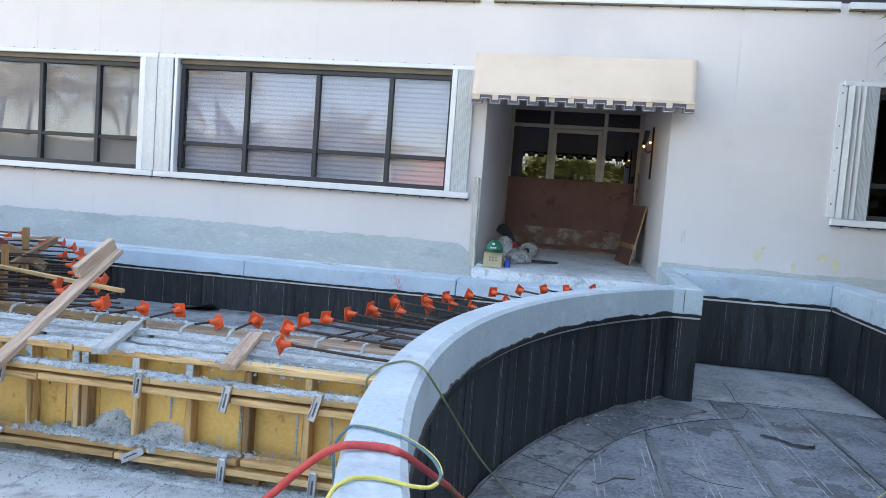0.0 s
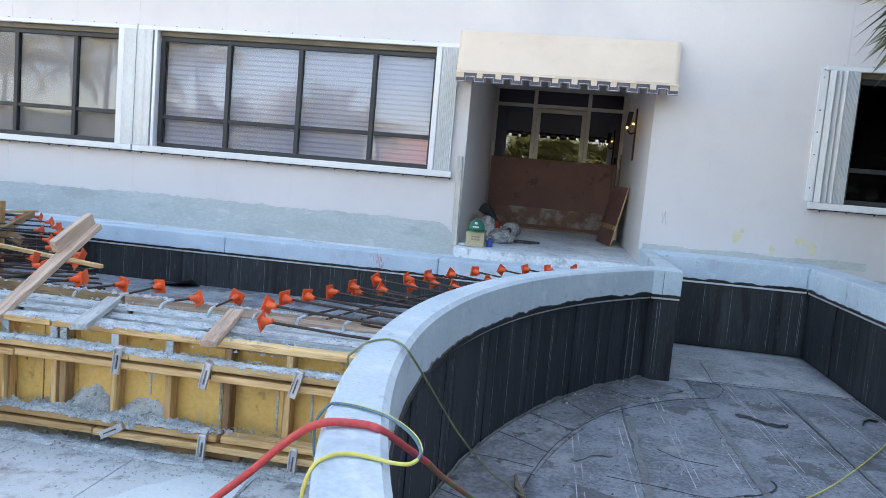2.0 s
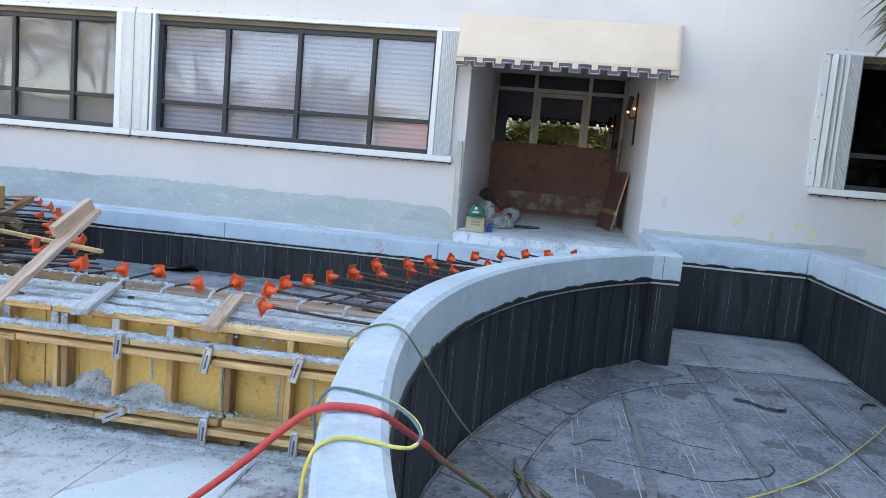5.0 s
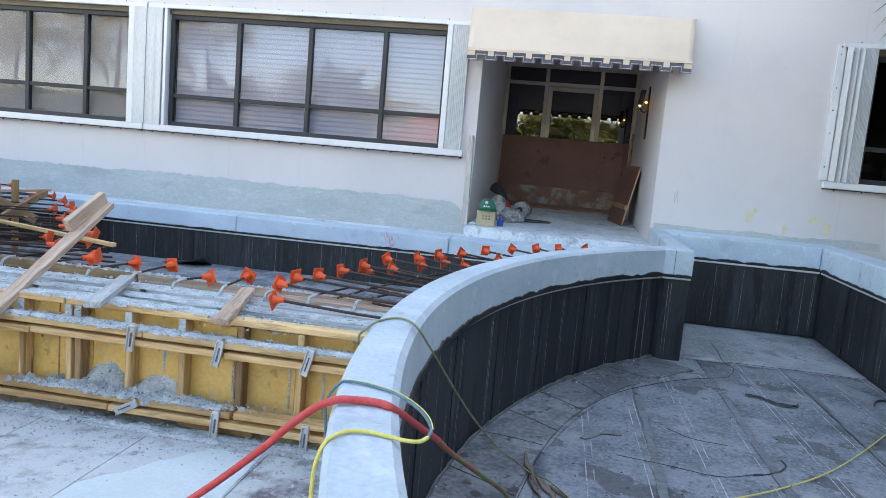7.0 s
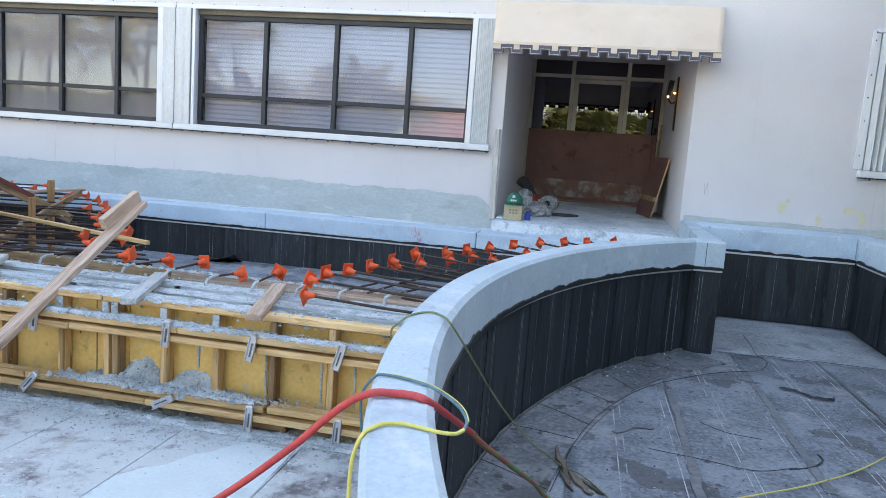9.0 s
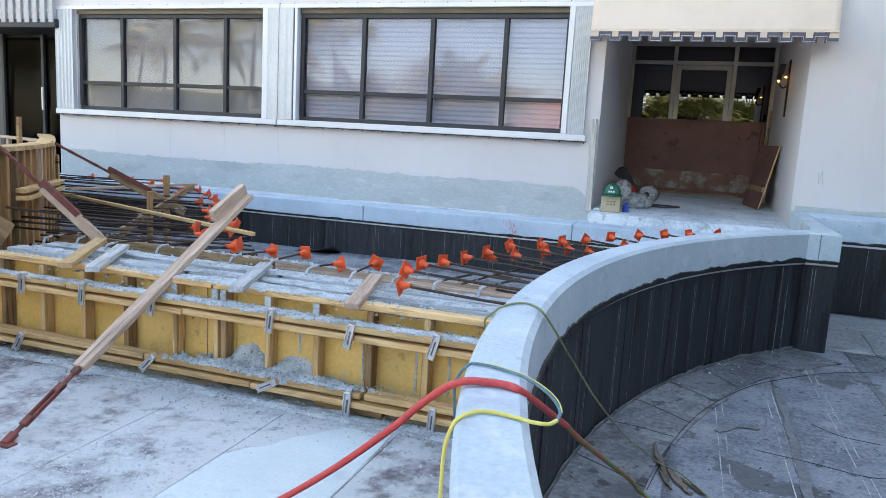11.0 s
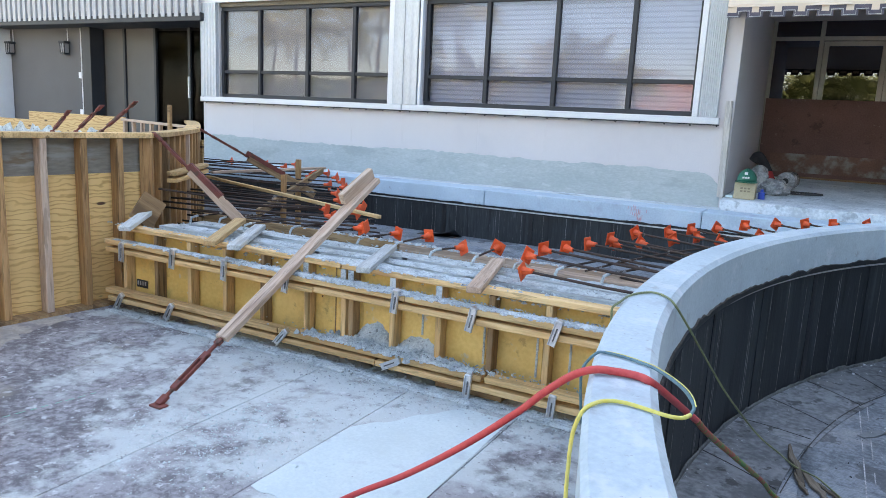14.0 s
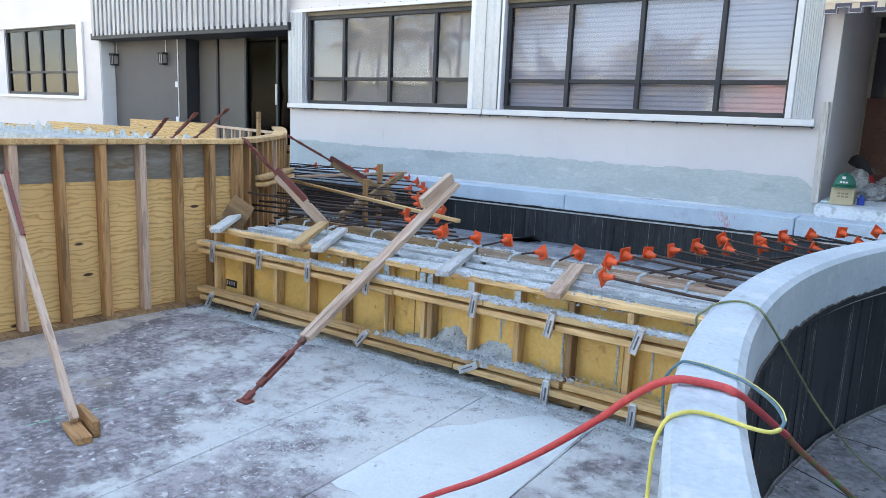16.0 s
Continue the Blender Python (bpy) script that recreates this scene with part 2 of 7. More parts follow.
CEMENT = mat("spilled_concrete", (0.29, 0.33, 0.342), (0.59, 0.645, 0.655), 9, 80, 0.9, 1.0, dist=0.010, layers=[((0.13, 0.14, 0.14), 28, 5, 0.60, 0.66, 0.8), ((0.62, 0.64, 0.645), 20, 5, 0.61, 0.68, 0.5)])
REBAR = mat("rusty_rebar", (0.030, 0.022, 0.020), (0.075, 0.042, 0.030), 9, 120, 0.75, 0.4, layers=[((0.36, 0.36, 0.35), 9, 5, 0.62, 0.67, 0.8)])
ORANGE = mat("orange_plastic", (0.80, 0.085, 0.02), (0.90, 0.13, 0.035), 6, 60, 0.5, 0.05, vary=0.1)
RED_STEEL = mat("red_oxide_steel", (0.16, 0.035, 0.028), (0.24, 0.06, 0.045), 6, 80, 0.6, 0.2, third=(0.10, 0.05, 0.035), third_scale=9, third_at=(0.52, 0.62))
HOSE_RED = mat("red_rubber_hose", (0.55, 0.045, 0.05), (0.66, 0.085, 0.08), 4, 80, 0.5, 0.1, third=(0.30, 0.10, 0.08), third_scale=3.0, third_at=(0.6, 0.75))
HOSE_YEL = mat("yellow_cable", (0.70, 0.60, 0.12), (0.78, 0.70, 0.24), 4, 80, 0.5, 0.05, third=(0.25, 0.20, 0.05), third_scale=9.0, third_at=(0.66, 0.72))
HOSE_GRN = mat("grey_green_cable", (0.15, 0.18, 0.09), (0.34, 0.36, 0.17), 9, 80, 0.5, 0.05)
HOSE_BLUE = mat("dark_teal_cable", (0.05, 0.13, 0.16), (0.12, 0.24, 0.28), 9, 80, 0.5, 0.05)
SAND = mat("pale_far_paving", (0.34, 0.33, 0.31), (0.44, 0.43, 0.40), 0.3, 8, 0.9, 0.2)


# ---- geometry helpers ----
def thing(name, label, category, group="", kind=""):
    return tagged(new(name), label, category, group, kind)


def part(name, bm, material, parent=None, label="", smooth=False):
    me = bpy.data.meshes.new(name)
    bmesh.ops.recalc_face_normals(bm, faces=bm.faces[:])
    if smooth:
        for f in bm.faces:
            f.smooth = True
    bm.to_mesh(me)
    bm.free()
    me.materials.append(material)
    ob = new(name, me)
    ob.parent = parent
    return tagged(ob, label)


def box(x0, x1, y0, y1, z0, z1, bevel=0.0, bm=None):
    bm = bm or bmesh.new()
    m = Matrix.Translation(((x0 + x1) / 2, (y0 + y1) / 2, (z0 + z1) / 2)) @ Matrix.Diagonal((abs(x1 - x0), abs(y1 - y0), abs(z1 - z0), 1))
    made = bmesh.ops.create_cube(bm, size=1, matrix=m)["verts"]
    if bevel:
        edges = list({e for v in made for e in v.link_edges})
        bmesh.ops.bevel(bm, geom=edges, offset=bevel, segments=1, affect='EDGES')
    return bm


def prism(points, z0, z1, bm=None):
    """An upright prism over a plan outline."""
    bm = bm or bmesh.new()
    lo, hi = [bm.verts.new((x, y, z0)) for x, y in points], [bm.verts.new((x, y, z1)) for x, y in points]
    bm.faces.new(lo[::-1]), bm.faces.new(hi)
    for i in range(len(points)):
        j = (i + 1) % len(points)
        bm.faces.new((lo[i], lo[j], hi[j], hi[i]))
    return bm


def tube(points, r, n=8, bm=None):
    bm = bm or bmesh.new()
    pts = [Vector(p) for p in points]
    rings = []
    side = None
    for i, p in enumerate(pts):
        way = (pts[min(i + 1, len(pts) - 1)] - pts[max(i - 1, 0)]).normalized()
        if side is None:
            side = way.orthogonal().normalized()
        side = (side - way * side.dot(way)).normalized()
        up = way.cross(side)
        rings.append([bm.verts.new(p + (side * math.cos(a) + up * math.sin(a)) * r) for a in (2 * math.pi * k / n for k in range(n))])
    for a, b in zip(rings, rings[1:]):
        for k in range(n):
            bm.faces.new((a[k], a[(k + 1) % n], b[(k + 1) % n], b[k]))
    bm.faces.new(rings[0][::-1]), bm.faces.new(rings[-1])
    return bm


def spline(points, steps=10):
    """A smooth line through the points."""
    p = [Vector(q) for q in points]
    p = [2 * p[0] - p[1]] + p + [2 * p[-1] - p[-2]]
    out = []
    for a, b, c, d in zip(p, p[1:], p[2:], p[3:]):
        for s in range(steps):
            t = s / steps
            out.append(0.5 * (2 * b + (c - a) * t + (2 * a - 5 * b + 4 * c - d) * t * t + (3 * b - a - 3 * c + d) * t ** 3))
    return out + [p[-2]]


def along(p, q, up=(0, 0, 1)):
    """A frame at the middle of p and q, with x along the way."""
    p, q = Vector(p), Vector(q)
    x = (q - p).normalized()
    y = Vector(up).cross(x)
    y = y.normalized() if y.length > 1e-4 else Vector((0, 1, 0))
    z = x.cross(y)
    m = Matrix((x, y, z)).transposed().to_4x4()
    m.translation = (p + q) / 2
    return m, (q - p).length


def lumber(name, p, q, wide, high, material, parent=None, label="", up=(0, 0, 1), bevel=0.004):
    """A sawn board from p to q, wide across and high along up, with eased edges."""
    m, n = along(p, q, up)
    ob = part(name, box(-n / 2, n / 2, -wide / 2, wide / 2, -high / 2, high / 2, bevel), material, parent, label)
    ob.matrix_world = m
    return ob


def board(name, p, q, wide, high, material, label, category, group="", up=(0, 0, 1)):
    return tagged(lumber(name, p, q, wide, high, material, None, label, up), label, category, group)

# ---- large structure ----
FY = 9.26          # face of the main wall
CY = 8.50          # face of the low curbs
CAPZ, CURBZ = 1.03, 0.71

ground = tagged(part("ground", box(-90, 90, -90, 60, -0.4, -0.03), SAND), "pale paved ground reaching to the distance", "ground", kind="structure")
yard = tagged(part("floor_yard", box(-14, -0.625, -6, 3.95, -0.03, 0.0), YARD), "stained grey concrete floor with cement splashes", "floor", kind="structure")
OX, OY, RO, RI = 4.99, 2.90, 5.466, 5.625
pit_edge = [(-14, CY + 0.05), (-14, 3.95)] + [(OX - 5.55 * math.cos(radians(a)), OY + 5.55 * math.sin(radians(a))) for a in range(11, 44, 4)] + [(1.12, 6.9), (1.2, CY + 0.05)]
pit = tagged(part("floor_pit", prism(pit_edge[::-1], -0.03, 0.05), SHEET), "dark membrane floor of the pit behind the form", "floor", kind="structure")
court = tagged(part("floor_court", box(-0.62, 3.4, -6, CY + 0.05, -0.03, -0.004), SHEET), "dark dusty membrane floor of the court", "floor", kind="structure")
# main wall: backing with openings, faced with panels
WINS = [(-9.60, -6.07, 1.79, 3.37), (-5.50, -1.605, 1.79, 3.37), (3.47, 6.9, 1.79, 3.37)]
WALL_L, WALL_R, WALL_T = -10.0, 11.0, 12.0
bm = bmesh.new()
cuts = sorted([(a, b, z0, z1) for a, b, z0, z1 in WINS] + [(-1.15, 1.16, 0.0, 3.40)])
x = WALL_L
for a, b, z0, z1 in cuts:
    box(x, a, FY + 0.0035, FY + 0.25, 0, 4.33, bm=bm)
    if z0 > 0:
        box(a, b, FY + 0.0035, FY + 0.25, 0, z0, bm=bm)
    box(a, b, FY + 0.0035, FY + 0.25, z1, 4.33, bm=bm)
    x = b
box(x, WALL_R, FY + 0.0035, FY + 0.25, 0, 4.33, bm=bm)
box(WALL_L, WALL_R, FY + 0.012, FY + 0.25, 5.9, WALL_T, bm=bm)
box(WALL_L, WALL_L + 0.25, FY + 0.25, FY + 5, 0, WALL_T, bm=bm)
box(WALL_L, WALL_R, FY + 4.9, FY + 5.1, 3.6, WALL_T, bm=bm)
box(WALL_L, WALL_R, FY + 0.25, FY + 5, WALL_T - 0.3, WALL_T, bm=bm)
main_wall = tagged(part("wall_main", bm, STUCCO), "off-white painted stucco wall with faint panel joints", "wall", kind="structure")
# facing panels: solid columns run full height, pieces sit under and over the openings; seams only at true joints
SEAMS = [-8.80, -7.76, -6.76, -5.81, -4.54, -3.52, -2.505, -1.47, -0.15, 0.87, 1.885, 3.33, 4.5, 5.5, 6.9, 8.2, 9.6]
edges_x = sorted({WALL_L, WALL_R, *SEAMS, *(p for c in cuts for p in c[:2])})
for a, b in zip(edges_x, edges_x[1:]):
    ga, gb = (0.0014 if v in SEAMS else 0.0 for v in (a, b))
    mid = (a + b) / 2
    hole = next(((z0, z1) for p, q, z0, z1 in cuts if p < mid < q), None)
    for z0, z1 in ([(0.0, hole[0]), (hole[1], 4.25)] if hole else [(0.0, 4.25)]):
        if z1 - z0 > 0.05:
            part("panel", box(a + ga, b - gb, FY, FY + 0.012, z0, z1), STUCCO, main_wall)

# grey render band along the foot of the wall, with a ragged top
bm = bmesh.new()
xs = [WALL_L + 0.02 + 0.025 * i for i in range(int((-1.2 - WALL_L) / 0.025))]
prev = None
for i, xx in enumerate(xs):
    top = 1.12 + 0.035 * noise.noise((xx * 0.9, 1.3, 0)) + 0.022 * noise.noise((xx * 4, 0, 0)) + 0.018 * noise.noise((xx * 13, 2, 0)) - (0.18 * max(0, (xx + 1.45) / 0.25) ** 2 if xx > -1.45 else 0)
    here = [bm.verts.new((xx, FY - 0.006, 0.6)), bm.verts.new((xx, FY - 0.006, top)), bm.verts.new((xx, FY - 0.0005, top + 0.004))]
    if prev:
        for k in range(2):
            bm.faces.new((prev[k], here[k], here[k + 1], prev[k + 1]))
    prev = here
part("render_band", bm, RENDER, main_wall, "ragged grey cement render band")
bm = bmesh.new()
prev = None
for i in range(60):
    xx = 1.2 + i * 0.045
    top = 1.085 + 0.03 * noise.noise((xx * 1.6, 4.2, 0)) + 0.014 * noise.noise((xx * 7, 0, 0))
    here = [bm.verts.new((xx, FY - 0.006, 1.0)), bm.verts.new((xx, FY - 0.006, top)), bm.verts.new((xx, FY - 0.0005, top + 0.004))]
    if prev:
        for k in range(2):
            bm.faces.new((prev[k], here[k], here[k + 1], prev[k + 1]))
    prev = here
part("render_band", bm, RENDER, main_wall, "ragged grey cement render band")

# upper storey: dark glazing behind sill rails
upper = tagged(part("wall_upper_glazing", box(WALL_L + 0.3, WALL_R, FY + 0.16, FY + 0.2, 4.33, 5.9), DARKFRAME), "dark upper-storey glazing behind the sill rails", "window", kind="structure")
for a, b in ((-9.9, -6.1), (-5.9, -1.33), (-1.17, 2.95), (3.05, 9.0)):
    rail = tagged(part("trim", box(a, b, FY - 0.07, FY + 0.1, 4.25, 4.33, 0.006), WHITE), "white upper sill rail with a brown underside", "sill", kind="structure")
    part("underside", box(a + 0.01, b - 0.01, FY - 0.06, FY + 0.0, 4.235, 4.25), BROWN, rail)
    xx = a + 0.15
    while xx < b:
        part("bolt", box(xx, xx + 0.018, FY - 0.05, FY - 0.03, 4.215, 4.236), DARKFRAME, rail)
        xx += 0.36

# recess: side walls, ceiling, sloped floor
tagged(part("wall_recess_left", box(-1.35, -1.15, FY + 0.25, 13.1, 0.3, 3.6), STUCCO), "off-white side wall of the entrance recess", "wall", kind="structure")
tagged(part("wall_recess_right", box(1.16, 1.36, FY + 0.25, 13.1, 0.3, 3.6), STUCCO), "off-white side wall of the entrance recess", "wall", kind="structure")
tagged(part("ceiling_recess", box(-1.15, 1.16, FY + 0.25, 13.1, 3.40, 3.6), STUCCO), "white ceiling of the entrance recess", "ceiling", kind="structure")
bm = bmesh.new()
prof = [(8.93, 0.0), (8.93, 0.815), (8.96, 0.83), (9.26, 0.84), (13.1, 0.945), (13.1, 0.0)]
for xx in (-1.15, 1.16):
    [bm.verts.new((xx, y, z)) for y, z in prof]
bm.verts.ensure_lookup_table()
n = len(prof)
bm.faces.new(bm.verts[:n]), bm.faces.new(bm.verts[n:])
for i in range(n):
    j = (i + 1) % n
    bm.faces.new((bm.verts[i], bm.verts[j], bm.verts[n + j], bm.verts[n + i]))
tagged(part("floor_recess", bm, SLAB), "worn concrete entry slab sloping up to the door", "floor", kind="structure")

# left wing behind the tall form
wing = bmesh.new()
for a in ((-40, -20.9, FY, FY + 0.25, 0, 12), (-20.9, -17.2, FY, FY + 0.25, 0, 1.8), (-20.9, -17.2, FY, FY + 0.25, 3.45, 12), (-17.2, -16.3, FY, FY + 0.25, 0, 12), (-16.55, -16.3, FY + 0.25, FY + 1.4, 0, 12), (-16.3, -9.95, FY + 1.2, FY + 1.4, 3.1, 12)):
    box(*a, bm=wing)
tagged(part("wall_wing", wing, STUCCO), "off-white stucco wall of the neighbouring wing", "wall", kind="structure")
# porch shade is put into this grey: darker than the wall's own paint
PORCH = mat("shade_toned_porch_wall", (0.105, 0.10, 0.10), (0.135, 0.129, 0.128), 0.8, 60, 0.85, 0.1)
tagged(part("wall_porch", box(-16.3, -13.78, FY + 0.36, FY + 0.5, 0, 3.1), PORCH), "grey porch wall, its colour darkened for soffit shade", "wall", kind="structure")
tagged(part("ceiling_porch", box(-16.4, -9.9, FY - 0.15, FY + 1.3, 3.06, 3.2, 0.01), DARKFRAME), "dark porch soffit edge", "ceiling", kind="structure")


# ---- low walls ----

def arc(r, deg):
    return OX - r * math.cos(radians(deg)), OY + r * math.sin(radians(deg))


DEG0, DEG1 = -48.0, 43.0
curved = thing("wall_curved", "curved low wall with a pale concrete cap over black membrane", "wall", kind="structure")


def ring(r_out, r_in, z0, z1, d0, d1, n, chamfer=0.0):
    """A stretch of curved wall between two radii (r_out faces the court)."""
    c2 = chamfer * 0.75
    prof = [(r_out, z0), (r_out, z1 - chamfer), (r_out + chamfer * 1.1, z1), (r_in - c2, z1), (r_in, z1 - c2), (r_in, z0)] if chamfer else [(r_out, z0), (r_out, z1), (r_in, z1), (r_in, z0)]
    bm = bmesh.new()
    rows = []
    for i in range(n + 1):
        d = d0 + (d1 - d0) * i / n
        rows.append([bm.verts.new((*arc(r, d), z)) for r, z in prof])
    for a, b in zip(rows, rows[1:]):
        for k in range(len(prof)):
            j = (k + 1) % len(prof)
            bm.faces.new((a[k], a[j], b[j], b[k]))
    bm.faces.new(rows[0]), bm.faces.new(rows[-1][::-1])
    return bm


part("core", ring(RO + 0.035, RI - 0.01, -0.02, 0.80, DEG0, DEG1, 60), BLACK, curved, "black membrane")
part("cap", ring(RO, RI + 0.008, 0.775, CAPZ, DEG0, DEG1, 90, 0.019), CAP, curved, "pale cast concrete cap")
rng = random.Random(5)


def ragged_strip(points, z, h, material, name, parent, label, off=0.0):
    """A smeared band of mastic along a line, with a ragged upper edge; it stands proud of the face."""
    bm = bmesh.new()
    rows = []
    dist = 0.0
    for i, (x, y, nx, ny) in enumerate(points):
        if i:
            dist += math.hypot(x - points[i - 1][0], y - points[i - 1][1])
        top = z + h * (0.45 + 0.9 * abs(noise.noise((dist * 3.1, z * 7, off))) + 0.25 * noise.noise((dist * 17, 3, off)))
        rows.append([bm.verts.new((x, y, z)), bm.verts.new((x + nx * 0.008, y + ny * 0.008, z)), bm.verts.new((x + nx * 0.008, y + ny * 0.008, top)), bm.verts.new((x, y, top + 0.004))])
    for a, b in zip(rows, rows[1:]):
        for k in range(4):
            j = (k + 1) % 4
            bm.faces.new((a[k], a[j], b[j], b[k]))
    bm.faces.new(rows[0]), bm.faces.new(rows[-1][::-1])
    return part(name, bm, material, parent, label)


def membrane_run(p, q, z0, z1, normal, parent, step=0.48, seed=0):
    """Vertical membrane sheets with lapped seams and chalk line pairs on a straight wall face."""
    r = random.Random(seed)
    p, q, nrm = Vector(p), Vector(q), Vector(normal)
    length, way = (q - p).length, (q - p).normalized()
    s = 0.0
    k = 0
    while s < length - 0.05:
        e = min(s + step * r.uniform(0.92, 1.08), length)
        off = 0.004 if k % 2 else 0.009
        a, b = p + way * max(s - 0.02, 0), p + way * e
        c = [(a.x, a.y), (b.x, b.y), (b.x + nrm.x * off, b.y + nrm.y * off), (a.x + nrm.x * off, a.y + nrm.y * off)]
        part("sheet", prism(c, z0, z1 - r.uniform(0, 0.01)), BLACK, parent)
        if k % 2:
            a, b = p + way * (s - 0.03), p + way * (s + 0.03)
            c = [(a.x, a.y), (b.x, b.y), (b.x + nrm.x * 0.012, b.y + nrm.y * 0.012), (a.x + nrm.x * 0.012, a.y + nrm.y * 0.012)]
            part("seam_tape", prism(c, z0, z1), MASTIC, parent, "glossy black lap seam")
        for f in (0.2, 0.28, 0.72, 0.79):
            if r.random() < 0.6:
                a = p + way * (s + (e - s) * f) + nrm * (off + 0.0008)
                b = a + way * 0.004
                c = [(a.x, a.y), (b.x, b.y), (b.x - nrm.x * 0.003, b.y - nrm.y * 0.003), (a.x - nrm.x * 0.003, a.y - nrm.y * 0.003)]
                part("chalk_line", prism(c, z0 + 0.02 + r.uniform(0, 0.04), z1 - r.uniform(0.01, 0.06)), CHALK_WALL, parent)
        s, k = e, k + 1


# sheets and chalk lines on the court face of the curve
d = DEG0 + 2
k = 0
while d < DEG1 - 0.3:
    w = rng.uniform(7.2, 8.6)
    e = min(d + w, DEG1)
    off = 0.005 if k % 2 else 0.012
    part("sheet", ring(RO + 0.035 - off, RO + 0.04, 0.0, 0.765 - rng.uniform(0, 0.012), d - 0.25, e, 6), BLACK, curved)
    if k % 2:
        part("seam_tape", ring(RO + 0.035 - 0.0155, RO + 0.036, 0.0, 0.76, d - 0.45, d + 0.15, 1), MASTIC, curved, "glossy black lap seam")
    for f in (0.14, 0.17, 0.46, 0.49, 0.80, 0.83):
        if rng.random() < 0.6:
            c = d + (e - d) * f
            part("chalk_line", ring(RO + 0.035 - off - 0.0012, RO + 0.035 - off + 0.002, 0.03, 0.75 - rng.uniform(0, 0.06), c, c + 0.035, 1), CHALK_WALL, curved)
    d, k = e, k + 1
part("flashing", ring(RO + 0.012, RO + 0.034, 0.755, 0.772, DEG0, DEG1, 80), STEEL, curved, "thin metal strip")
pts = []
for i in range(260):
    dd = -20 + (DEG1 + 20) * i / 259
    x, y = arc(RO - 0.0005, dd)
    pts.append((x, y, math.cos(radians(dd)), -math.sin(radians(dd))))
ragged_strip(pts, 0.774, 0.042, MASTIC, "mastic", curved, "ragged black mastic bead")
DUST = mat("settled_grey_dust", (0.075, 0.078, 0.078), (0.20, 0.205, 0.20), 6, 50, 0.9, 0.5)
pts = []
for i in range(300):
    dd = -20 + (DEG1 + 20) * i / 299
    x, y = arc(RO + 0.017, dd)
    pts.append((x, y, math.cos(radians(dd)), -math.sin(radians(dd))))
ragged_strip(pts, 0.006, 0.035, DUST, "dust_fillet", curved, "line of grey dust along the foot", 4.0)

# square end of the curve and the return to the wall
a0, a1 = arc(RO, DEG1), arc(RI, DEG1)
end = thing("wall_return", "pale concrete-capped return wall beside the entry slab", "wall", kind="structure")
ret = [(a0[0] + 0.002, a0[1]), (1.25, 6.65), (1.30, FY), (1.165, FY), (1.06, 6.93), (a1[0] + 0.002, a1[1])]


cap = prism(ret, 0.775, CAPZ)
bmesh.ops.bevel(cap, geom=[e for e in cap.edges if all(v.co.z > 1.0 for v in e.verts)], offset=0.012, segments=1, affect='EDGES')
part("cap", cap, CAP, end, "pale cast concrete cap")
part("core", prism([(a0[0] + 0.03, a0[1] + 0.04), (1.243, 6.685), (1.285, FY), (1.18, FY), (1.075, 6.95), (a1[0] + 0.03, a1[1])], -0.02, 0.775), BLACK, end, "black membrane")
part("flashing", prism([(a0[0], a0[1] + 0.012), (1.246, 6.662), (1.246, 6.684), (a0[0], a0[1] + 0.03)], 0.755, 0.773), STEEL, end, "thin metal strip")
ragged_strip([(a0[0] + (1.25 - a0[0]) * i / 12, a0[1] + (6.65 - a0[1]) * i / 12 - 0.0005, 0, -1) for i in range(13)], 0.774, 0.04, MASTIC, "mastic", end, "ragged black mastic bead", 6.0)
for f in (0.18, 0.3, 0.78):
    xx = a0[0] + 0.03 + f * (1.235 - a0[0] - 0.03)
    yy = a0[1] + 0.038 + f * 0.026
    part("chalk_line", box(xx, xx + 0.004, yy - 0.004, yy + 0.01, 0.05, 0.72), CHALK_WALL, end)
part("crack", box(1.085, 1.089, 6.629, 6.64, 0.80, 1.02), CHALK_WALL, end, "hairline joint in the cap")

# straight curbs
left_curb = thing("curb_left", "pale blue-grey concrete curb over black membrane", "curb", kind="structure")
jx = [-13.5, -10.8, -7.4, -4.03, -1.27, 1.13]
for a, b in zip(jx, jx[1:]):
    part("curb_block", box(a + 0.004, b - 0.004, CY, 8.92, 0.505, CURBZ, 0.010), CURB, left_curb)
part("back_fill", box(-13.5, -1.15, 8.93, FY + 0.01, 0.0, CURBZ - 0.006), SLAB, left_curb)
part("core", box(-13.5, 1.13, CY + 0.03, 8.92, 0.0, 0.504), BLACK, left_curb, "black membrane")
membrane_run((-9.0, CY + 0.03, 0), (1.05, CY + 0.03, 0), 0.03, 0.49, (0, -1, 0), left_curb, 0.62, 3)
part("flashing", box(-13.5, 1.13, CY + 0.002, CY + 0.03, 0.468, 0.487), STEEL, left_curb, "thin metal strip")
ragged_strip([(-13.4 + 0.04 * i, CY + 0.0005, 0, -1) for i in range(362)], 0.488, 0.032, MASTIC, "mastic", left_curb, "ragged black mastic bead", 2.0)

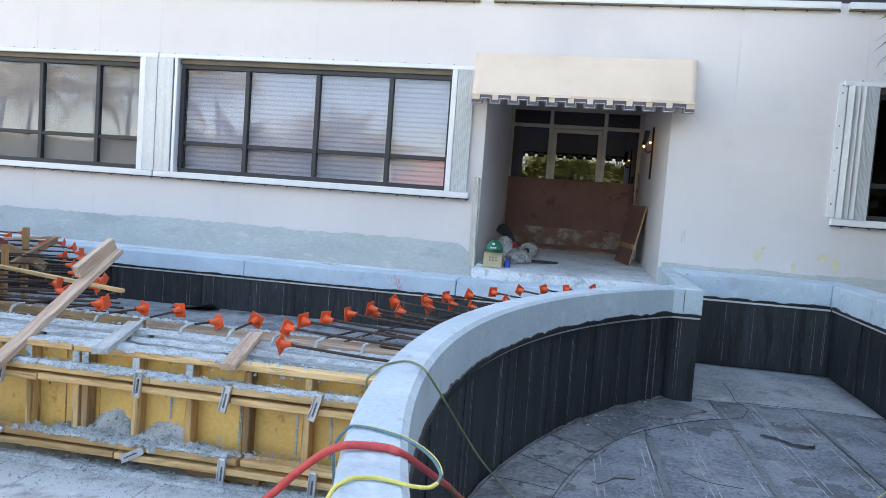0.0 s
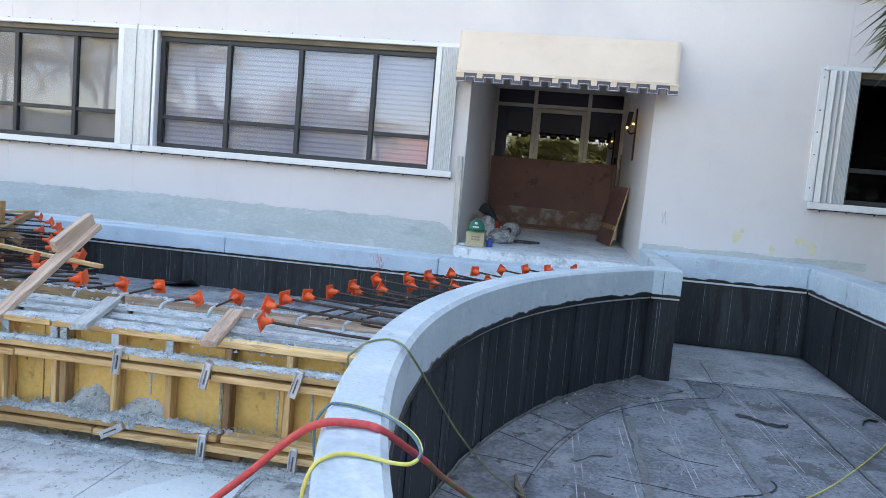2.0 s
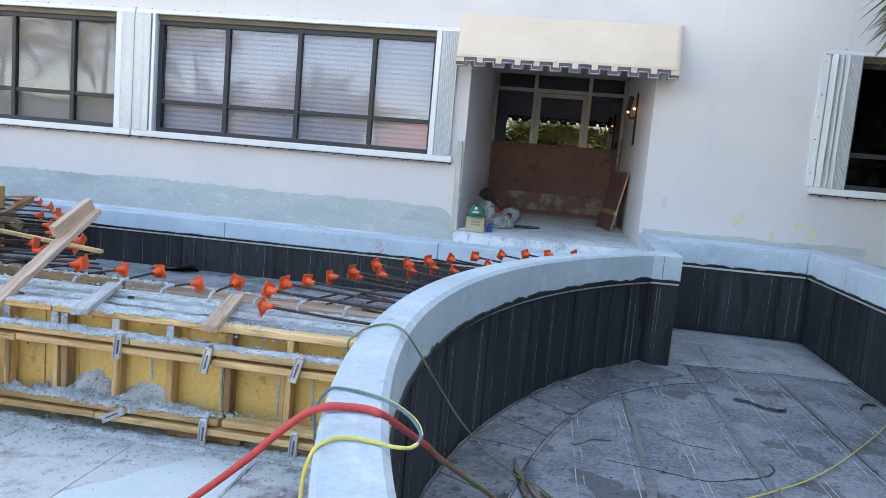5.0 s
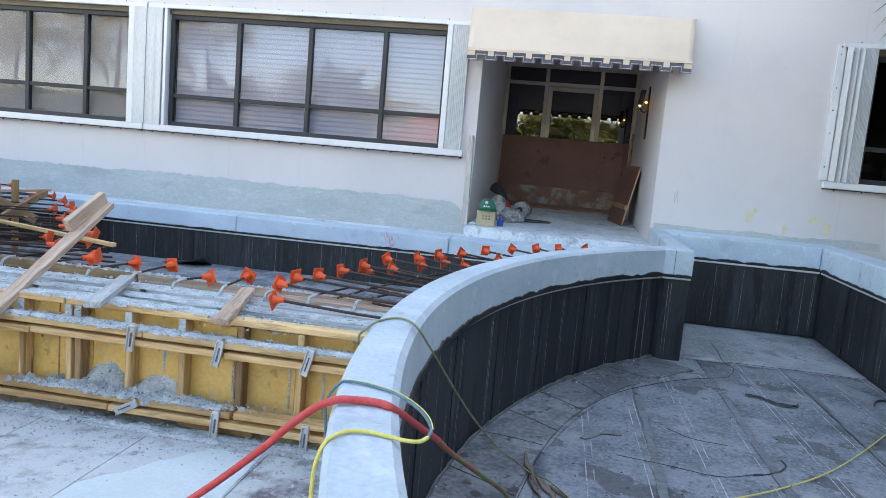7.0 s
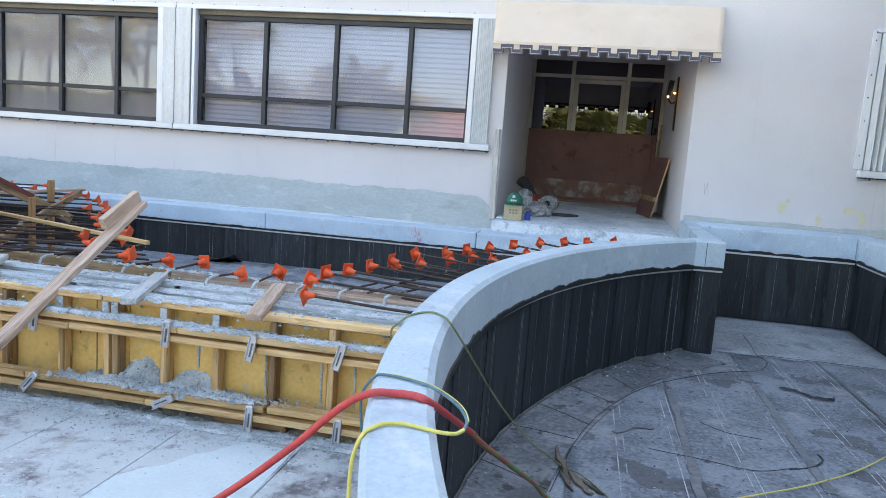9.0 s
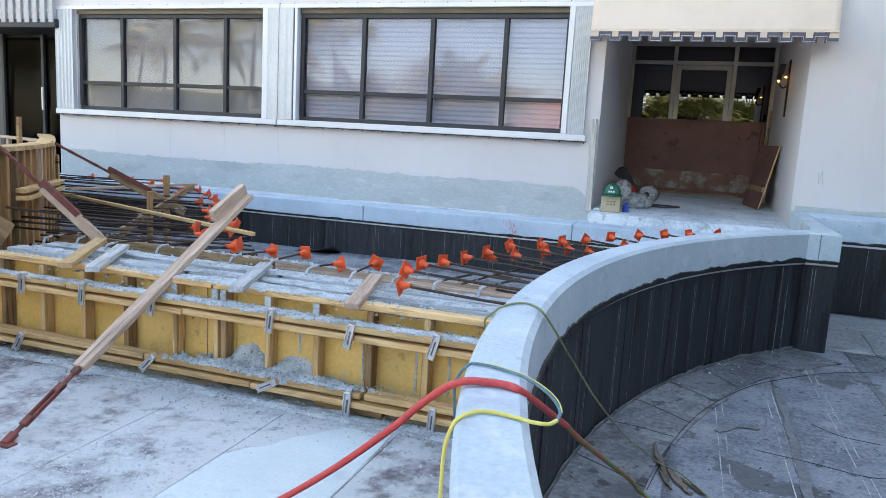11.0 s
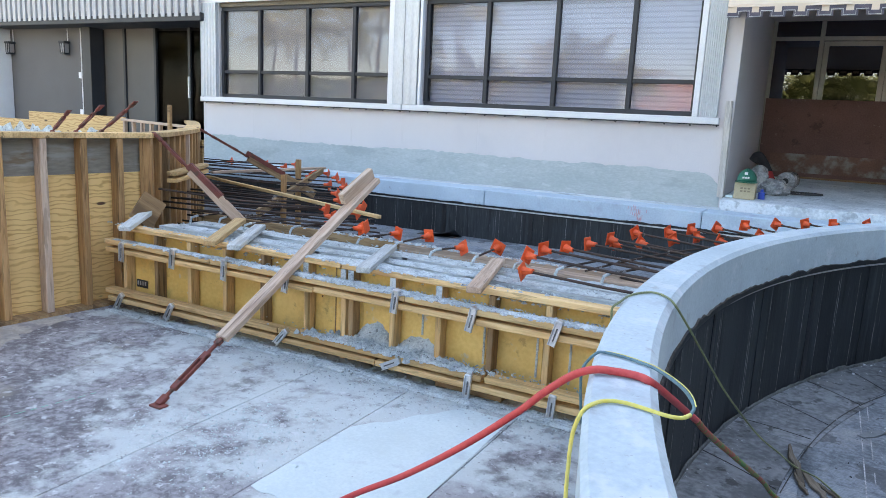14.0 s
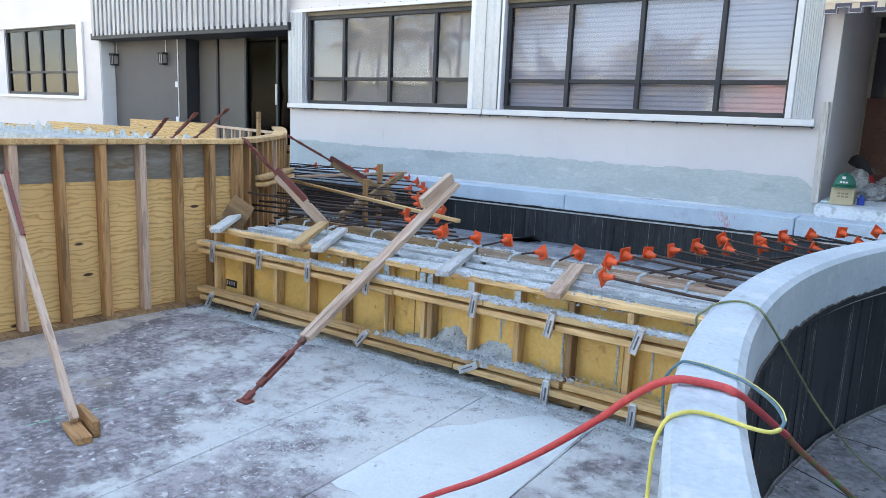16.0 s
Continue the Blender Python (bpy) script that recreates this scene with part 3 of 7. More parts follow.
right_curb = thing("curb_right", "pale blue-grey concrete curb over black membrane", "curb", kind="structure")
part("curb_block", box(1.30, 2.955, CY, FY - 0.01, 0.775, CAPZ, 0.010), CURB, right_curb)
part("core", box(1.27, 3.3, CY + 0.03, FY - 0.01, 0.0, 0.774), BLACK, right_curb, "black membrane")
membrane_run((1.27, CY + 0.03, 0), (2.98, CY + 0.03, 0), 0.02, 0.745, (0, -1, 0), right_curb, 0.78, 4)
part("flashing", box(1.27, 2.96, CY + 0.002, CY + 0.03, 0.742, 0.763), WHITE, right_curb, "thin metal strip")
ragged_strip([(1.28 + 0.03 * i, CY + 0.0005, 0, -1) for i in range(57)], 0.764, 0.035, MASTIC, "mastic", right_curb, "ragged black mastic bead", 5.0)

side = thing("wall_side", "pale blue-grey capped low wall closing the court", "wall", kind="structure")


def side_x(y):
    return 2.97 - 0.045 * (CY - y)


seg = [CY, 7.35, 5.4, 3.2, 0.5, -3.0, -6.0]
for a, b in zip(seg, seg[1:]):
    c = prism([(side_x(a - 0.004), a - 0.004), (side_x(a - 0.004) + 0.34, a - 0.004), (side_x(b + 0.004) + 0.34, b + 0.004), (side_x(b + 0.004), b + 0.004)], 0.775, CAPZ)
    bmesh.ops.bevel(c, geom=[e for e in c.edges if all(v.co.z > 1.0 for v in e.verts)], offset=0.01, segments=1, affect='EDGES')
    part("curb_block", c, CURB, side)
part("infill", prism([(side_x(CY) + 0.345, CY), (side_x(CY) + 0.345, FY - 0.01), (side_x(CY) - 0.01, FY - 0.01), (side_x(CY) - 0.01, CY + 0.002)], 0.776, CAPZ - 0.003), CURB, side)
part("core", prism([(side_x(CY) + 0.03, CY), (side_x(CY) + 0.32, CY), (side_x(-6) + 0.32, -6), (side_x(-6) + 0.03, -6)], 0.0, 0.774), BLACK, side, "black membrane")
nn = Vector((-1, 0.045, 0)).normalized()
membrane_run((side_x(CY - 0.04) + 0.03, CY - 0.04, 0), (side_x(-2) + 0.03, -2, 0), 0.02, 0.745, nn, side, 0.8, 6)
part("flashing", prism([(side_x(CY), CY - 0.01), (side_x(CY) + 0.03, CY - 0.01), (side_x(-6) + 0.03, -6), (side_x(-6), -6)], 0.742, 0.763), STEEL, side, "thin metal strip")
ragged_strip([(side_x(CY - 0.03 * i) - 0.0005, CY - 0.03 * i, -1, 0.04) for i in range(1, 160)], 0.764, 0.035, MASTIC, "mastic", side, "ragged black mastic bead", 8.0)
tagged(part("ground_side", box(3.25, 12, -6, FY, -0.03, 0.9), SAND), "raised ground beyond the side wall", "ground", kind="structure")


# ---- windows ----
def window(name, x0, x1, z0, z1, mullions, transom, inner, label, blinds=False, pane=WIN_GLASS):
    w = thing(name, label, "window", kind="structure")
    part("head_rail", box(x0, x1, FY + 0.02, FY + 0.10, z1 - 0.075, z1, 0.004), BROWN, w, "brown head rail")
    y0, y1 = FY + 0.05, FY + 0.11
    fr = part("window_frame", box(x0, x1, y0, y1, z0, z0 + 0.06, 0.004), DARKFRAME, w)
    part("window_frame", box(x0, x1, y0, y1, z1 - 0.135, z1 - 0.076, 0.004), DARKFRAME, w)
    xs = [x0 + 0.03] + mullions + [x1 - 0.03]
    for xx in xs:
        part("mullion", box(xx - 0.03, xx + 0.03, y0 - 0.012, y1, z0 + 0.061, z1 - 0.136, 0.004), DARKFRAME, w)
    for a, b in zip(xs, xs[1:]):
        part("transom", box(a + 0.031, b - 0.031, y0, y1, transom - 0.028, transom + 0.028, 0.004), DARKFRAME, w)
        for lo, hi in ((z0 + 0.061, transom - 0.029), (transom + 0.029, z1 - 0.137)):
            ob = part("pane", box(a + 0.031, b - 0.031, y0 + 0.03, y0 + 0.036, lo, hi), pane, w)
            ob.visible_shadow = False
    if blinds:
        bm = bmesh.new()
        zz = z0 + 0.03
        while zz < z1 - 0.02:
            vs = [bm.verts.new(v) for v in ((x0 + 0.04, FY + 0.182, zz), (x1 - 0.04, FY + 0.182, zz), (x1 - 0.04, FY + 0.169, zz + 0.024), (x0 + 0.04, FY + 0.169, zz + 0.024), (x1 - 0.04, FY + 0.173, zz + 0.067), (x0 + 0.04, FY + 0.173, zz + 0.067))]
            bm.faces.new(vs[:4]), bm.faces.new((vs[3], vs[2], vs[4], vs[5]))
            zz += 0.065
        part("blind", bm, inner, w, "closed pale blue horizontal blind")
    else:
        # window_3 passes DARKROOM here, so its sheet paints a dark room
        part("shade", box(x0 + 0.03, x1 - 0.03, FY + 0.16, FY + 0.165, z0, z1 - 0.05), inner, w, "flat sheet behind the panes: beige roller shade, near-black room darkness in window_3")
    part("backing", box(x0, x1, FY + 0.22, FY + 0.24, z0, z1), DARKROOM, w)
    return w


window("window_1", *WINS[0], [-8.73, -7.71, -6.79], 2.225, SHADE, "dark-framed window with drawn beige shades")
window("window_2", *WINS[1], [-4.50, -3.48, -2.455], 2.205, BLIND, "dark-framed window with closed pale blue blinds", True)
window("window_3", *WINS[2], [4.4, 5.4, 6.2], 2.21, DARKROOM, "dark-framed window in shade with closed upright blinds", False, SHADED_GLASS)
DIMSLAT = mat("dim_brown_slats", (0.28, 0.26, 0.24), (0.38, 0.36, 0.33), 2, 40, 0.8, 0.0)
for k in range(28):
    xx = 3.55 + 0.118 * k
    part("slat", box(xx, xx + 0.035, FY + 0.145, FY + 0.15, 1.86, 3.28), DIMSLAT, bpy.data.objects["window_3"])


def sill(x0, x1):
    s = tagged(part("window_sill", box(x0, x1, FY - 0.09, FY - 0.001, 1.705, 1.785, 0.006), WHITE), "white metal window sill with bolt heads below", "sill", kind="structure")
    xx = x0 + 0.12
    part("drip_edge", box(x0, x1, FY - 0.092, FY - 0.03, 1.692, 1.704), DARKFRAME, s)
    while xx < x1:
        part("bolt", box(xx, xx + 0.016, FY - 0.07, FY - 0.055, 1.676, 1.692, 0.002), DARKFRAME, s)
        xx += 0.31


sill(-9.99, -5.81)
sill(-5.79, -1.30)
sill(3.09, 7.2)
for a, b in ((-9.99, -5.81), (-5.79, -1.30), (3.09, 7.2)):
    h = tagged(part("trim", box(a, b, FY - 0.055, FY - 0.001, 3.362, 3.415, 0.004), WHITE), "white shutter track over the window", "track", kind="structure")
    xx = a + 0.2
    while xx < b:
        part("bolt", box(xx, xx + 0.012, FY - 0.015, FY - 0.002, 3.428, 3.438, 0.002), DARKFRAME, h)
        xx += 0.33


def shutter(x0, x1, ribs, label, y=FY - 0.075, deep=0.018):
    """A stack of folded ribbed storm shutter panels."""
    s = thing("storm_shutter", label, "shutter", "folded shutters beside the windows")
    n = ribs * 4
    bm = bmesh.new()
    rows = []
    for i in range(n + 1):
        x = x0 + (x1 - x0) * i / n
        dy = deep if i % 4 in (1, 2) else 0.0
        rows.append([bm.verts.new((x, y + dy, 1.79)), bm.verts.new((x, y + dy, 3.36)), bm.verts.new((x, FY - 0.002, 3.36)), bm.verts.new((x, FY - 0.002, 1.79))])
    for a, b in zip(rows, rows[1:]):
        for k in range(4):
            bm.faces.new((a[k], a[(k + 1) % 4], b[(k + 1) % 4], b[k]))
    bm.faces.new(rows[0]), bm.faces.new(rows[-1][::-1])
    part("panel", bm, SHUTTER, s)
    return s


def side_strip(x0, x1, label="white upright shutter guide"):
    tagged(part("trim", box(x0, x1, FY - 0.07, FY - 0.001, 1.787, 3.361, 0.004), WHITE), label, "guide", kind="structure")


side_strip(-6.07, -5.98)
shutter(-5.975, -5.80, 1, "grey folded aluminium shutter panels between the windows", deep=0.005)
shutter(-5.79, -5.56, 2, "grey folded aluminium shutter panels between the windows", deep=0.006)
side_strip(-5.54, -5.495)
side_strip(-1.625, -1.555)
shutter(-1.55, -1.335, 9, "grey ribbed folded shutter beside the entrance", deep=0.008)
shutter(-9.98, -9.62, 5, "grey folded aluminium shutter at the corner")
guide = tagged(part("trim", box(3.045, 3.135, FY - 0.03, FY - 0.001, 1.80, 3.40, 0.003), WHITE), "white perforated shutter guide", "guide", kind="structure")
for zz in (1.95, 2.35, 2.62, 2.88, 3.27, 3.36):
    part("bolt", box(3.075, 3.09, FY - 0.036, FY - 0.031, zz, zz + 0.016, 0.002), DARKFRAME, guide)
fold = thing("storm_shutter", "silver folded shutter leaves, opened wide beside the dark window", "shutter", "folded shutters beside the windows")
for x0, x1, y0, y1 in ((3.14, 3.182, 0.05, 0.115), (3.198, 3.25, 0.06, 0.10), (3.256, 3.315, 0.055, 0.105)):
    leaf = part("leaf", prism([(x0, FY - y0), (x1, FY - y1), (x1, FY - y1 + 0.007), (x0, FY - y0 + 0.007)], 1.79, 3.36), SHUTTER, fold)
    part("edge_bead", box(x1 - 0.004, x1 + 0.006, FY - y1 - 0.008, FY - y1, 1.79, 3.36, 0.002), STEEL, leaf, "bright folded edge")
# dark strips added to paint the shade in the gaps between the leaves
for x0, x1 in ((3.185, 3.196), (3.251, 3.2565), (3.318, 3.327)):
    part("hinge_strip", box(x0, x1, FY - 0.075, FY - 0.002, 1.79, 3.36), DARKFRAME, fold, "dark strip standing for the shade in the gap between the leaves")
shutter(3.328, 3.465, 9, "grey finely ribbed folded shutter", FY - 0.095, 0.007)


# ---- awning ----
aw = thing("awning", "cream canvas awning with a dark scalloped valance", "awning")
AX0, AX1, AYT, AYB, AZT, AZB = -1.335, 1.395, 9.20, 8.72, 3.588, 2.985
bm = bmesh.new()
nx, nz = 40, 12
rows = []
for j in range(nz + 1):
    f = j / nz
    row = []
    for i in range(nx + 1):
        u = i / nx
        x = AX0 + (AX1 - AX0) * u
        sag = 0.012 * math.sin(f * math.pi) + 0.022 * max(0, f - 0.62) / 0.38 * (math.sin(u * 37 + 3 * math.sin(u * 9) + 4 * f) + 0.5 * math.sin(u * 71 + 5 * f)) + 0.008 * max(0, f - 0.4) * math.sin(u * 16 - 9 * f) + 0.006 * noise.noise((x * 3, f * 6, 1))
        row.append(bm.verts.new((x * (1 - 0.042 * f), AYT + (AYB - AYT) * f + sag, AZT + (AZB - AZT) * f)))
    rows.append(row)
for a, b in zip(rows, rows[1:]):
    for i in range(nx):
        bm.faces.new((a[i], a[i + 1], b[i + 1], b[i]))
for i in (0, nx):
    back = bm.verts.new((rows[0][i].co.x, FY - 0.005, AZB))
    top = bm.verts.new((rows[0][i].co.x, FY - 0.005, AZT))
    bm.faces.new([top] + [r[i] for r in rows] + [back])
canopy = part("canopy", bm, CREAM, aw, "", True)
for poly in canopy.data.polygons:
    poly.use_smooth = len(poly.vertices) == 4
# valance: one strip with a stepped scallop edge, bound in dark tape with white piping
vx0, vx1 = AX0 * 0.958, AX1 * 0.958
wide = (vx1 - vx0) / 11.5


def step_line(drop):
    pts = []
    x = vx0
    k = 0
    while x < vx1 - 0.001:
        e = min(x + wide / 2, vx1)
        z = AZB - (0.058 if k % 2 == 0 else 0.0) - drop
        pts += [(x, z), (e, z)]
        x, k = e, k + 1
    return pts


def band(top, low, y, material, name, label):
    for (xa, za), (xb, zb), (_, la), (_, lb) in zip(top, top[1:], low, low[1:]):
        if abs(xa - xb) > 1e-5:
            part(name, box(xa, xb, y, y + 0.004, min(la, lb), max(za, zb)), material, aw, label)


edge = step_line(0.0)
cloth = [(x, AZB + 0.03) for x, _ in edge]
band(cloth, [(x, z - 0.001) for x, z in edge], AYB - 0.002, CREAM, "valance", "cream canvas valance")
band([(x, z + 0.0) for x, z in edge], [(x, z - 0.052) for x, z in edge], AYB - 0.004, TRIM, "binding", "dark purple-grey valance binding")
for k in range(1, len(edge) - 1, 2):
    x = edge[k][0]
    lo, hi = sorted((edge[k][1], edge[k + 1][1]))
    part("binding", box(x - 0.021, x + 0.021, AYB - 0.0045, AYB + 0.001, lo - 0.052, hi), TRIM, aw, "dark purple-grey valance binding")
line = [(x, AYB - 0.008, z - 0.043) for x, z in edge]
part("piping", tube(line, 0.0042, 4), PIPING, aw, "white piping along the scallops")
part("frame_bar", tube([(vx0, AYB + 0.02, AZB), (vx1, AYB + 0.02, AZB)], 0.012, 6), DARKFRAME, aw)
for xx in (vx0 + 0.03, vx1 - 0.03):
    part("frame_arm", tube([(xx, AYB + 0.02, AZB), (xx, FY - 0.006, AZB)], 0.012, 6), DARKFRAME, aw)

# ---- entrance ----
DY = 12.98
door = thing("door_1", "beige aluminium glazed entrance with dark glass", "door", kind="structure")
for a, b, z0, z1 in ((-1.15, -1.09, 0.93, 3.40), (1.10, 1.16, 0.93, 3.40), (-0.46, -0.395, 0.93, 3.40), (0.49, 0.555, 0.93, 3.40), (-1.09, -0.46, 3.10, 3.16), (-0.395, 0.49, 3.10, 3.16), (0.555, 1.10, 3.10, 3.16)):
    part("frame", box(a, b, DY - 0.06, DY + 0.04, z0, z1, 0.004), ALU, door)
for a, b, z0, z1 in ((-0.39, -0.315, 0.96, 3.09), (0.41, 0.485, 0.96, 3.09), (-0.315, 0.41, 3.02, 3.09), (-0.315, 0.41, 0.96, 1.2)):
    part("leaf_frame", box(a, b, DY - 0.03, DY + 0.02, z0, z1, 0.004), ALU, door)
for a, b, z0, z1 in ((-1.09, -0.46, 0.95, 3.1), (-0.315, 0.41, 1.2, 3.02), (0.555, 1.10, 0.95, 3.1), (-1.09, -0.46, 3.16, 3.40), (-0.395, 0.49, 3.16, 3.40), (0.555, 1.1, 3.16, 3.40)):
    ob = part("pane", box(a, b, DY, DY + 0.008, z0, z1), DOOR_GLASS, door)
    ob.visible_shadow = False
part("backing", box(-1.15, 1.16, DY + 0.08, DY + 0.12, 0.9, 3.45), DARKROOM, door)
tagged(part("plywood_sheet", box(-1.12, 1.02, DY - 0.12, DY - 0.10, 0.935, 2.19, 0.002), PLY_RED), "red-brown plywood sheet standing across the entrance door", "plywood")

board("batten", (1.055, DY - 0.11, 0.95), (1.055, DY - 0.11, 2.2), 0.06, 0.04, PLY_RED, "red-brown upright batten at the end of the plywood", "batten", up=(0, 1, 0))

# ---- wing and porch ----
w = thing("window_4", "dark-framed window of the wing with a white surround", "window", kind="structure")
for a in ((-20.9, -17.2, 1.8, 1.87), (-20.9, -17.2, 3.38, 3.45)):
    part("window_frame", box(a[0], a[1], FY + 0.05, FY + 0.11, a[2], a[3], 0.004), DARKFRAME, w)
part("transom", box(-20.9, -17.2, FY + 0.05, FY + 0.1, 2.33, 2.39, 0.004), DARKFRAME, w)
for xx in (-20.87, -19.9, -19.1, -18.1, -17.24):
    part("mullion", box(xx - 0.04, xx + 0.04, FY + 0.04, FY + 0.11, 1.87, 3.38, 0.004), DARKFRAME, w)
part("pane", box(-20.9, -17.2, FY + 0.08, FY + 0.086, 1.87, 3.38), glass("wing_glass", (0.22, 0.27, 0.34), 0.06), w).visible_shadow = False
part("shade", box(-20.9, -17.2, FY + 0.2, FY + 0.205, 1.8, 3.45), SHADE, w)
part("surround", box(-21.2, -16.95, FY - 0.08, FY - 0.001, 1.72, 1.79, 0.006), WHITE, w)
part("surround", box(-17.19, -16.95, FY - 0.06, FY - 0.001, 1.795, 3.5, 0.006), WHITE, w)
part("surround", box(-21.2, -17.2, FY - 0.05, FY - 0.001, 3.452, 3.52, 0.006), WHITE, w)
side_bar = tagged(part("trim", box(-16.34, -16.28, FY + 0.02, FY + 0.35, 0, 3.05, 0.004), WHITE), "white corner trim of the porch", "trim", kind="structure")

# beige lowered in value to carry the shade inside the porch
PANEL = mat("shade_toned_beige_panel", (0.10, 0.092, 0.084), (0.13, 0.121, 0.11), 1.2, 60, 0.8, 0.0)
doors = thing("door_2", "dark-framed glazed porch doors with beige panels", "door", kind="structure")
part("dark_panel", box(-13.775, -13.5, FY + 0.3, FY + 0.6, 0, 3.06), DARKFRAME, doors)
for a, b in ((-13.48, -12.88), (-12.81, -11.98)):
    part("panel", box(a, b, FY + 0.62, FY + 0.66, 0.1, 3.06), PANEL, doors, "beige closed panel, its colour darkened for porch shade")
for xx in (-12.875, -11.975, -11.03, -9.99):
    part("frame", box(xx, xx + 0.06, FY + 0.58, FY + 0.68, 0, 3.06, 0.004), DARKFRAME, doors)
part("pane", box(-11.91, -9.95, FY + 0.63, FY + 0.638, 0.05, 3.0), PORCH_GLASS, doors).visible_shadow = False
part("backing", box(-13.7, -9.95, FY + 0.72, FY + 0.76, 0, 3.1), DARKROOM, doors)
part("pull_handle", box(-11.0, -10.97, FY + 0.54, FY + 0.58, 1.75, 2.15, 0.004), STEEL, doors, "steel pull handle")
bm = bmesh.new()
SLAT = mat("grey_white_slats", (0.37, 0.37, 0.38), (0.46, 0.46, 0.47), 2, 60, 0.6, 0.05)
rail = thing("balcony_rail", "white balcony screen of close upright slats", "railing")
xx = -16.3
first = None
while xx < -9.95:
    if first is None:
        ob = part("slat", box(0, 0.095, FY - 0.17, FY - 0.12, 3.14, 5.2, 0.004), SLAT, rail)
        ob.location.x = xx
        first = ob
    else:
        ob = new("slat", first.data)
        ob.parent, ob.location = rail, (xx, 0, 0)
    xx += 0.17
for zz in (3.3, 3.85, 5.15):
    part("rail", box(-16.35, -9.96, FY - 0.12, FY - 0.07, zz, zz + 0.06), WHITE, rail)
for xx in (-16.18, -14.28):
    lamp = thing("wall_lantern", "small dark lantern on the porch wall, unlit", "lamp", "porch lanterns")
    yy = FY + 0.36
    part("back_plate", box(xx - 0.04, xx + 0.04, yy - 0.02, yy - 0.001, 2.55, 2.8, 0.003), DARKFRAME, lamp)
    pane = part("glass", box(xx - 0.06, xx + 0.06, yy - 0.14, yy - 0.03, 2.56, 2.74, 0.01), SHADE, lamp, "frosted glass")
    part("cap", box(xx - 0.09, xx + 0.09, yy - 0.17, yy - 0.01, 2.745, 2.79, 0.01), DARKFRAME, lamp)
    part("cage", box(xx - 0.07, xx + 0.07, yy - 0.15, yy - 0.02, 2.52, 2.555, 0.006), DARKFRAME, lamp)
    for dx in (-0.066, 0.0, 0.066):
        part("cage", box(xx + dx - 0.007, xx + dx + 0.007, yy - 0.152, yy - 0.14, 2.556, 2.744), DARKFRAME, pane)
    part("conduit", tube([(xx, yy - 0.012, 2.8), (xx, yy - 0.012, 3.05)], 0.01, 6), WHITE, lamp)
pipe = tagged(part("conduit", tube([(-13.84, FY + 0.34, 1.2), (-13.84, FY + 0.34, 3.05)], 0.015, 6), WHITE), "white conduit with switch boxes on the porch wall", "conduit")
part("switch_box", box(-13.89, -13.79, FY + 0.29, FY + 0.33, 2.05, 2.17, 0.004), WHITE, pipe)
part("switch_box", box(-13.89, -13.79, FY + 0.29, FY + 0.33, 1.3, 1.42, 0.004), WHITE, pipe)

# ---- yard floor strips with open joints ----
joint_x = [-7.1, -6.38, -5.66, -4.94, -4.235, -3.52, -2.755, -2.093, -1.388, -0.66]
strips = list(zip(joint_x, joint_x[1:]))
for a, b in strips:
    part("floor_strip", box(a + 0.003, b - 0.003, -4.5, 3.6, 0.0005, 0.008, 0.0015), YARD, yard)
patch = bmesh.new()
prev = None
corners = [(-1.39, 1.35), (-1.62, 1.62), (-1.86, 2.08), (-2.085, 2.12), (-2.088, 2.46), (-2.08, 2.86), (-1.90, 3.11), (-1.71, 3.40), (-1.41, 3.43), (-1.392, 2.54)]
out = []
for (xa, ya), (xb, yb) in zip(corners, corners[1:] + corners[:1]):
    straight = abs(xa - xb) < 0.02
    for i in range(12):
        t = i / 12
        wob = 0.004 if straight else 0.035
        x, y = xa + (xb - xa) * t, ya + (yb - ya) * t
        out.append((x + wob * noise.noise((x * 9, y * 9, 5)), y + wob * noise.noise((x * 9, y * 9, 9))))
prism(out, 0.0081, 0.0105, patch)
tagged(part("cement_patch", patch, PALE), "smooth pale skim of fresh cement on the floor", "cement", kind="stuff")

def dust_sheet(name, label, x0, x1, y0, y1, seed, material, z=0.0094):
    """A thin spread of dust with a ragged edge, along y."""
    out = []
    for i in range(40):
        y = y0 + (y1 - y0) * i / 39
        out.append((x0 + 0.02 * noise.noise((y * 3, 1, seed)), y))
    for i in range(60):
        y = y1 - (y1 - y0) * i / 59
        taper = math.sin(math.pi * min(max((y - y0) / (y1 - y0), 0.03), 0.97)) ** 0.4
        out.append((x0 + 0.06 + (x1 - x0) * taper * (0.75 + 0.45 * noise.noise((y * 1.6, 2, seed)) + 0.25 * noise.noise((y * 7, 3, seed)) + 0.12 * noise.noise((y * 23, 4, seed))), y))
    return tagged(part(name, prism(out, 0.0082, z), material), label, "dust", kind="stuff")


SANDY = mat("beige_sawdust", (0.33, 0.30, 0.265), (0.50, 0.465, 0.42), 5, 60, 0.95, 0.3, third=(0.27, 0.255, 0.26), third_scale=4.0, third_at=(0.5, 0.62), layers=[((0.20, 0.19, 0.20), 9, 6, 0.58, 0.66, 0.7)])
dust_sheet("sawdust", "beige sawdust and sand along the foot of the tall form", -5.12, -4.55, 0.3, 3.2, 3, SANDY)
SNAP = mat("green_snap_line", (0.12, 0.42, 0.30), (0.30, 0.55, 0.46), 9, 60, 0.9, 0.0)
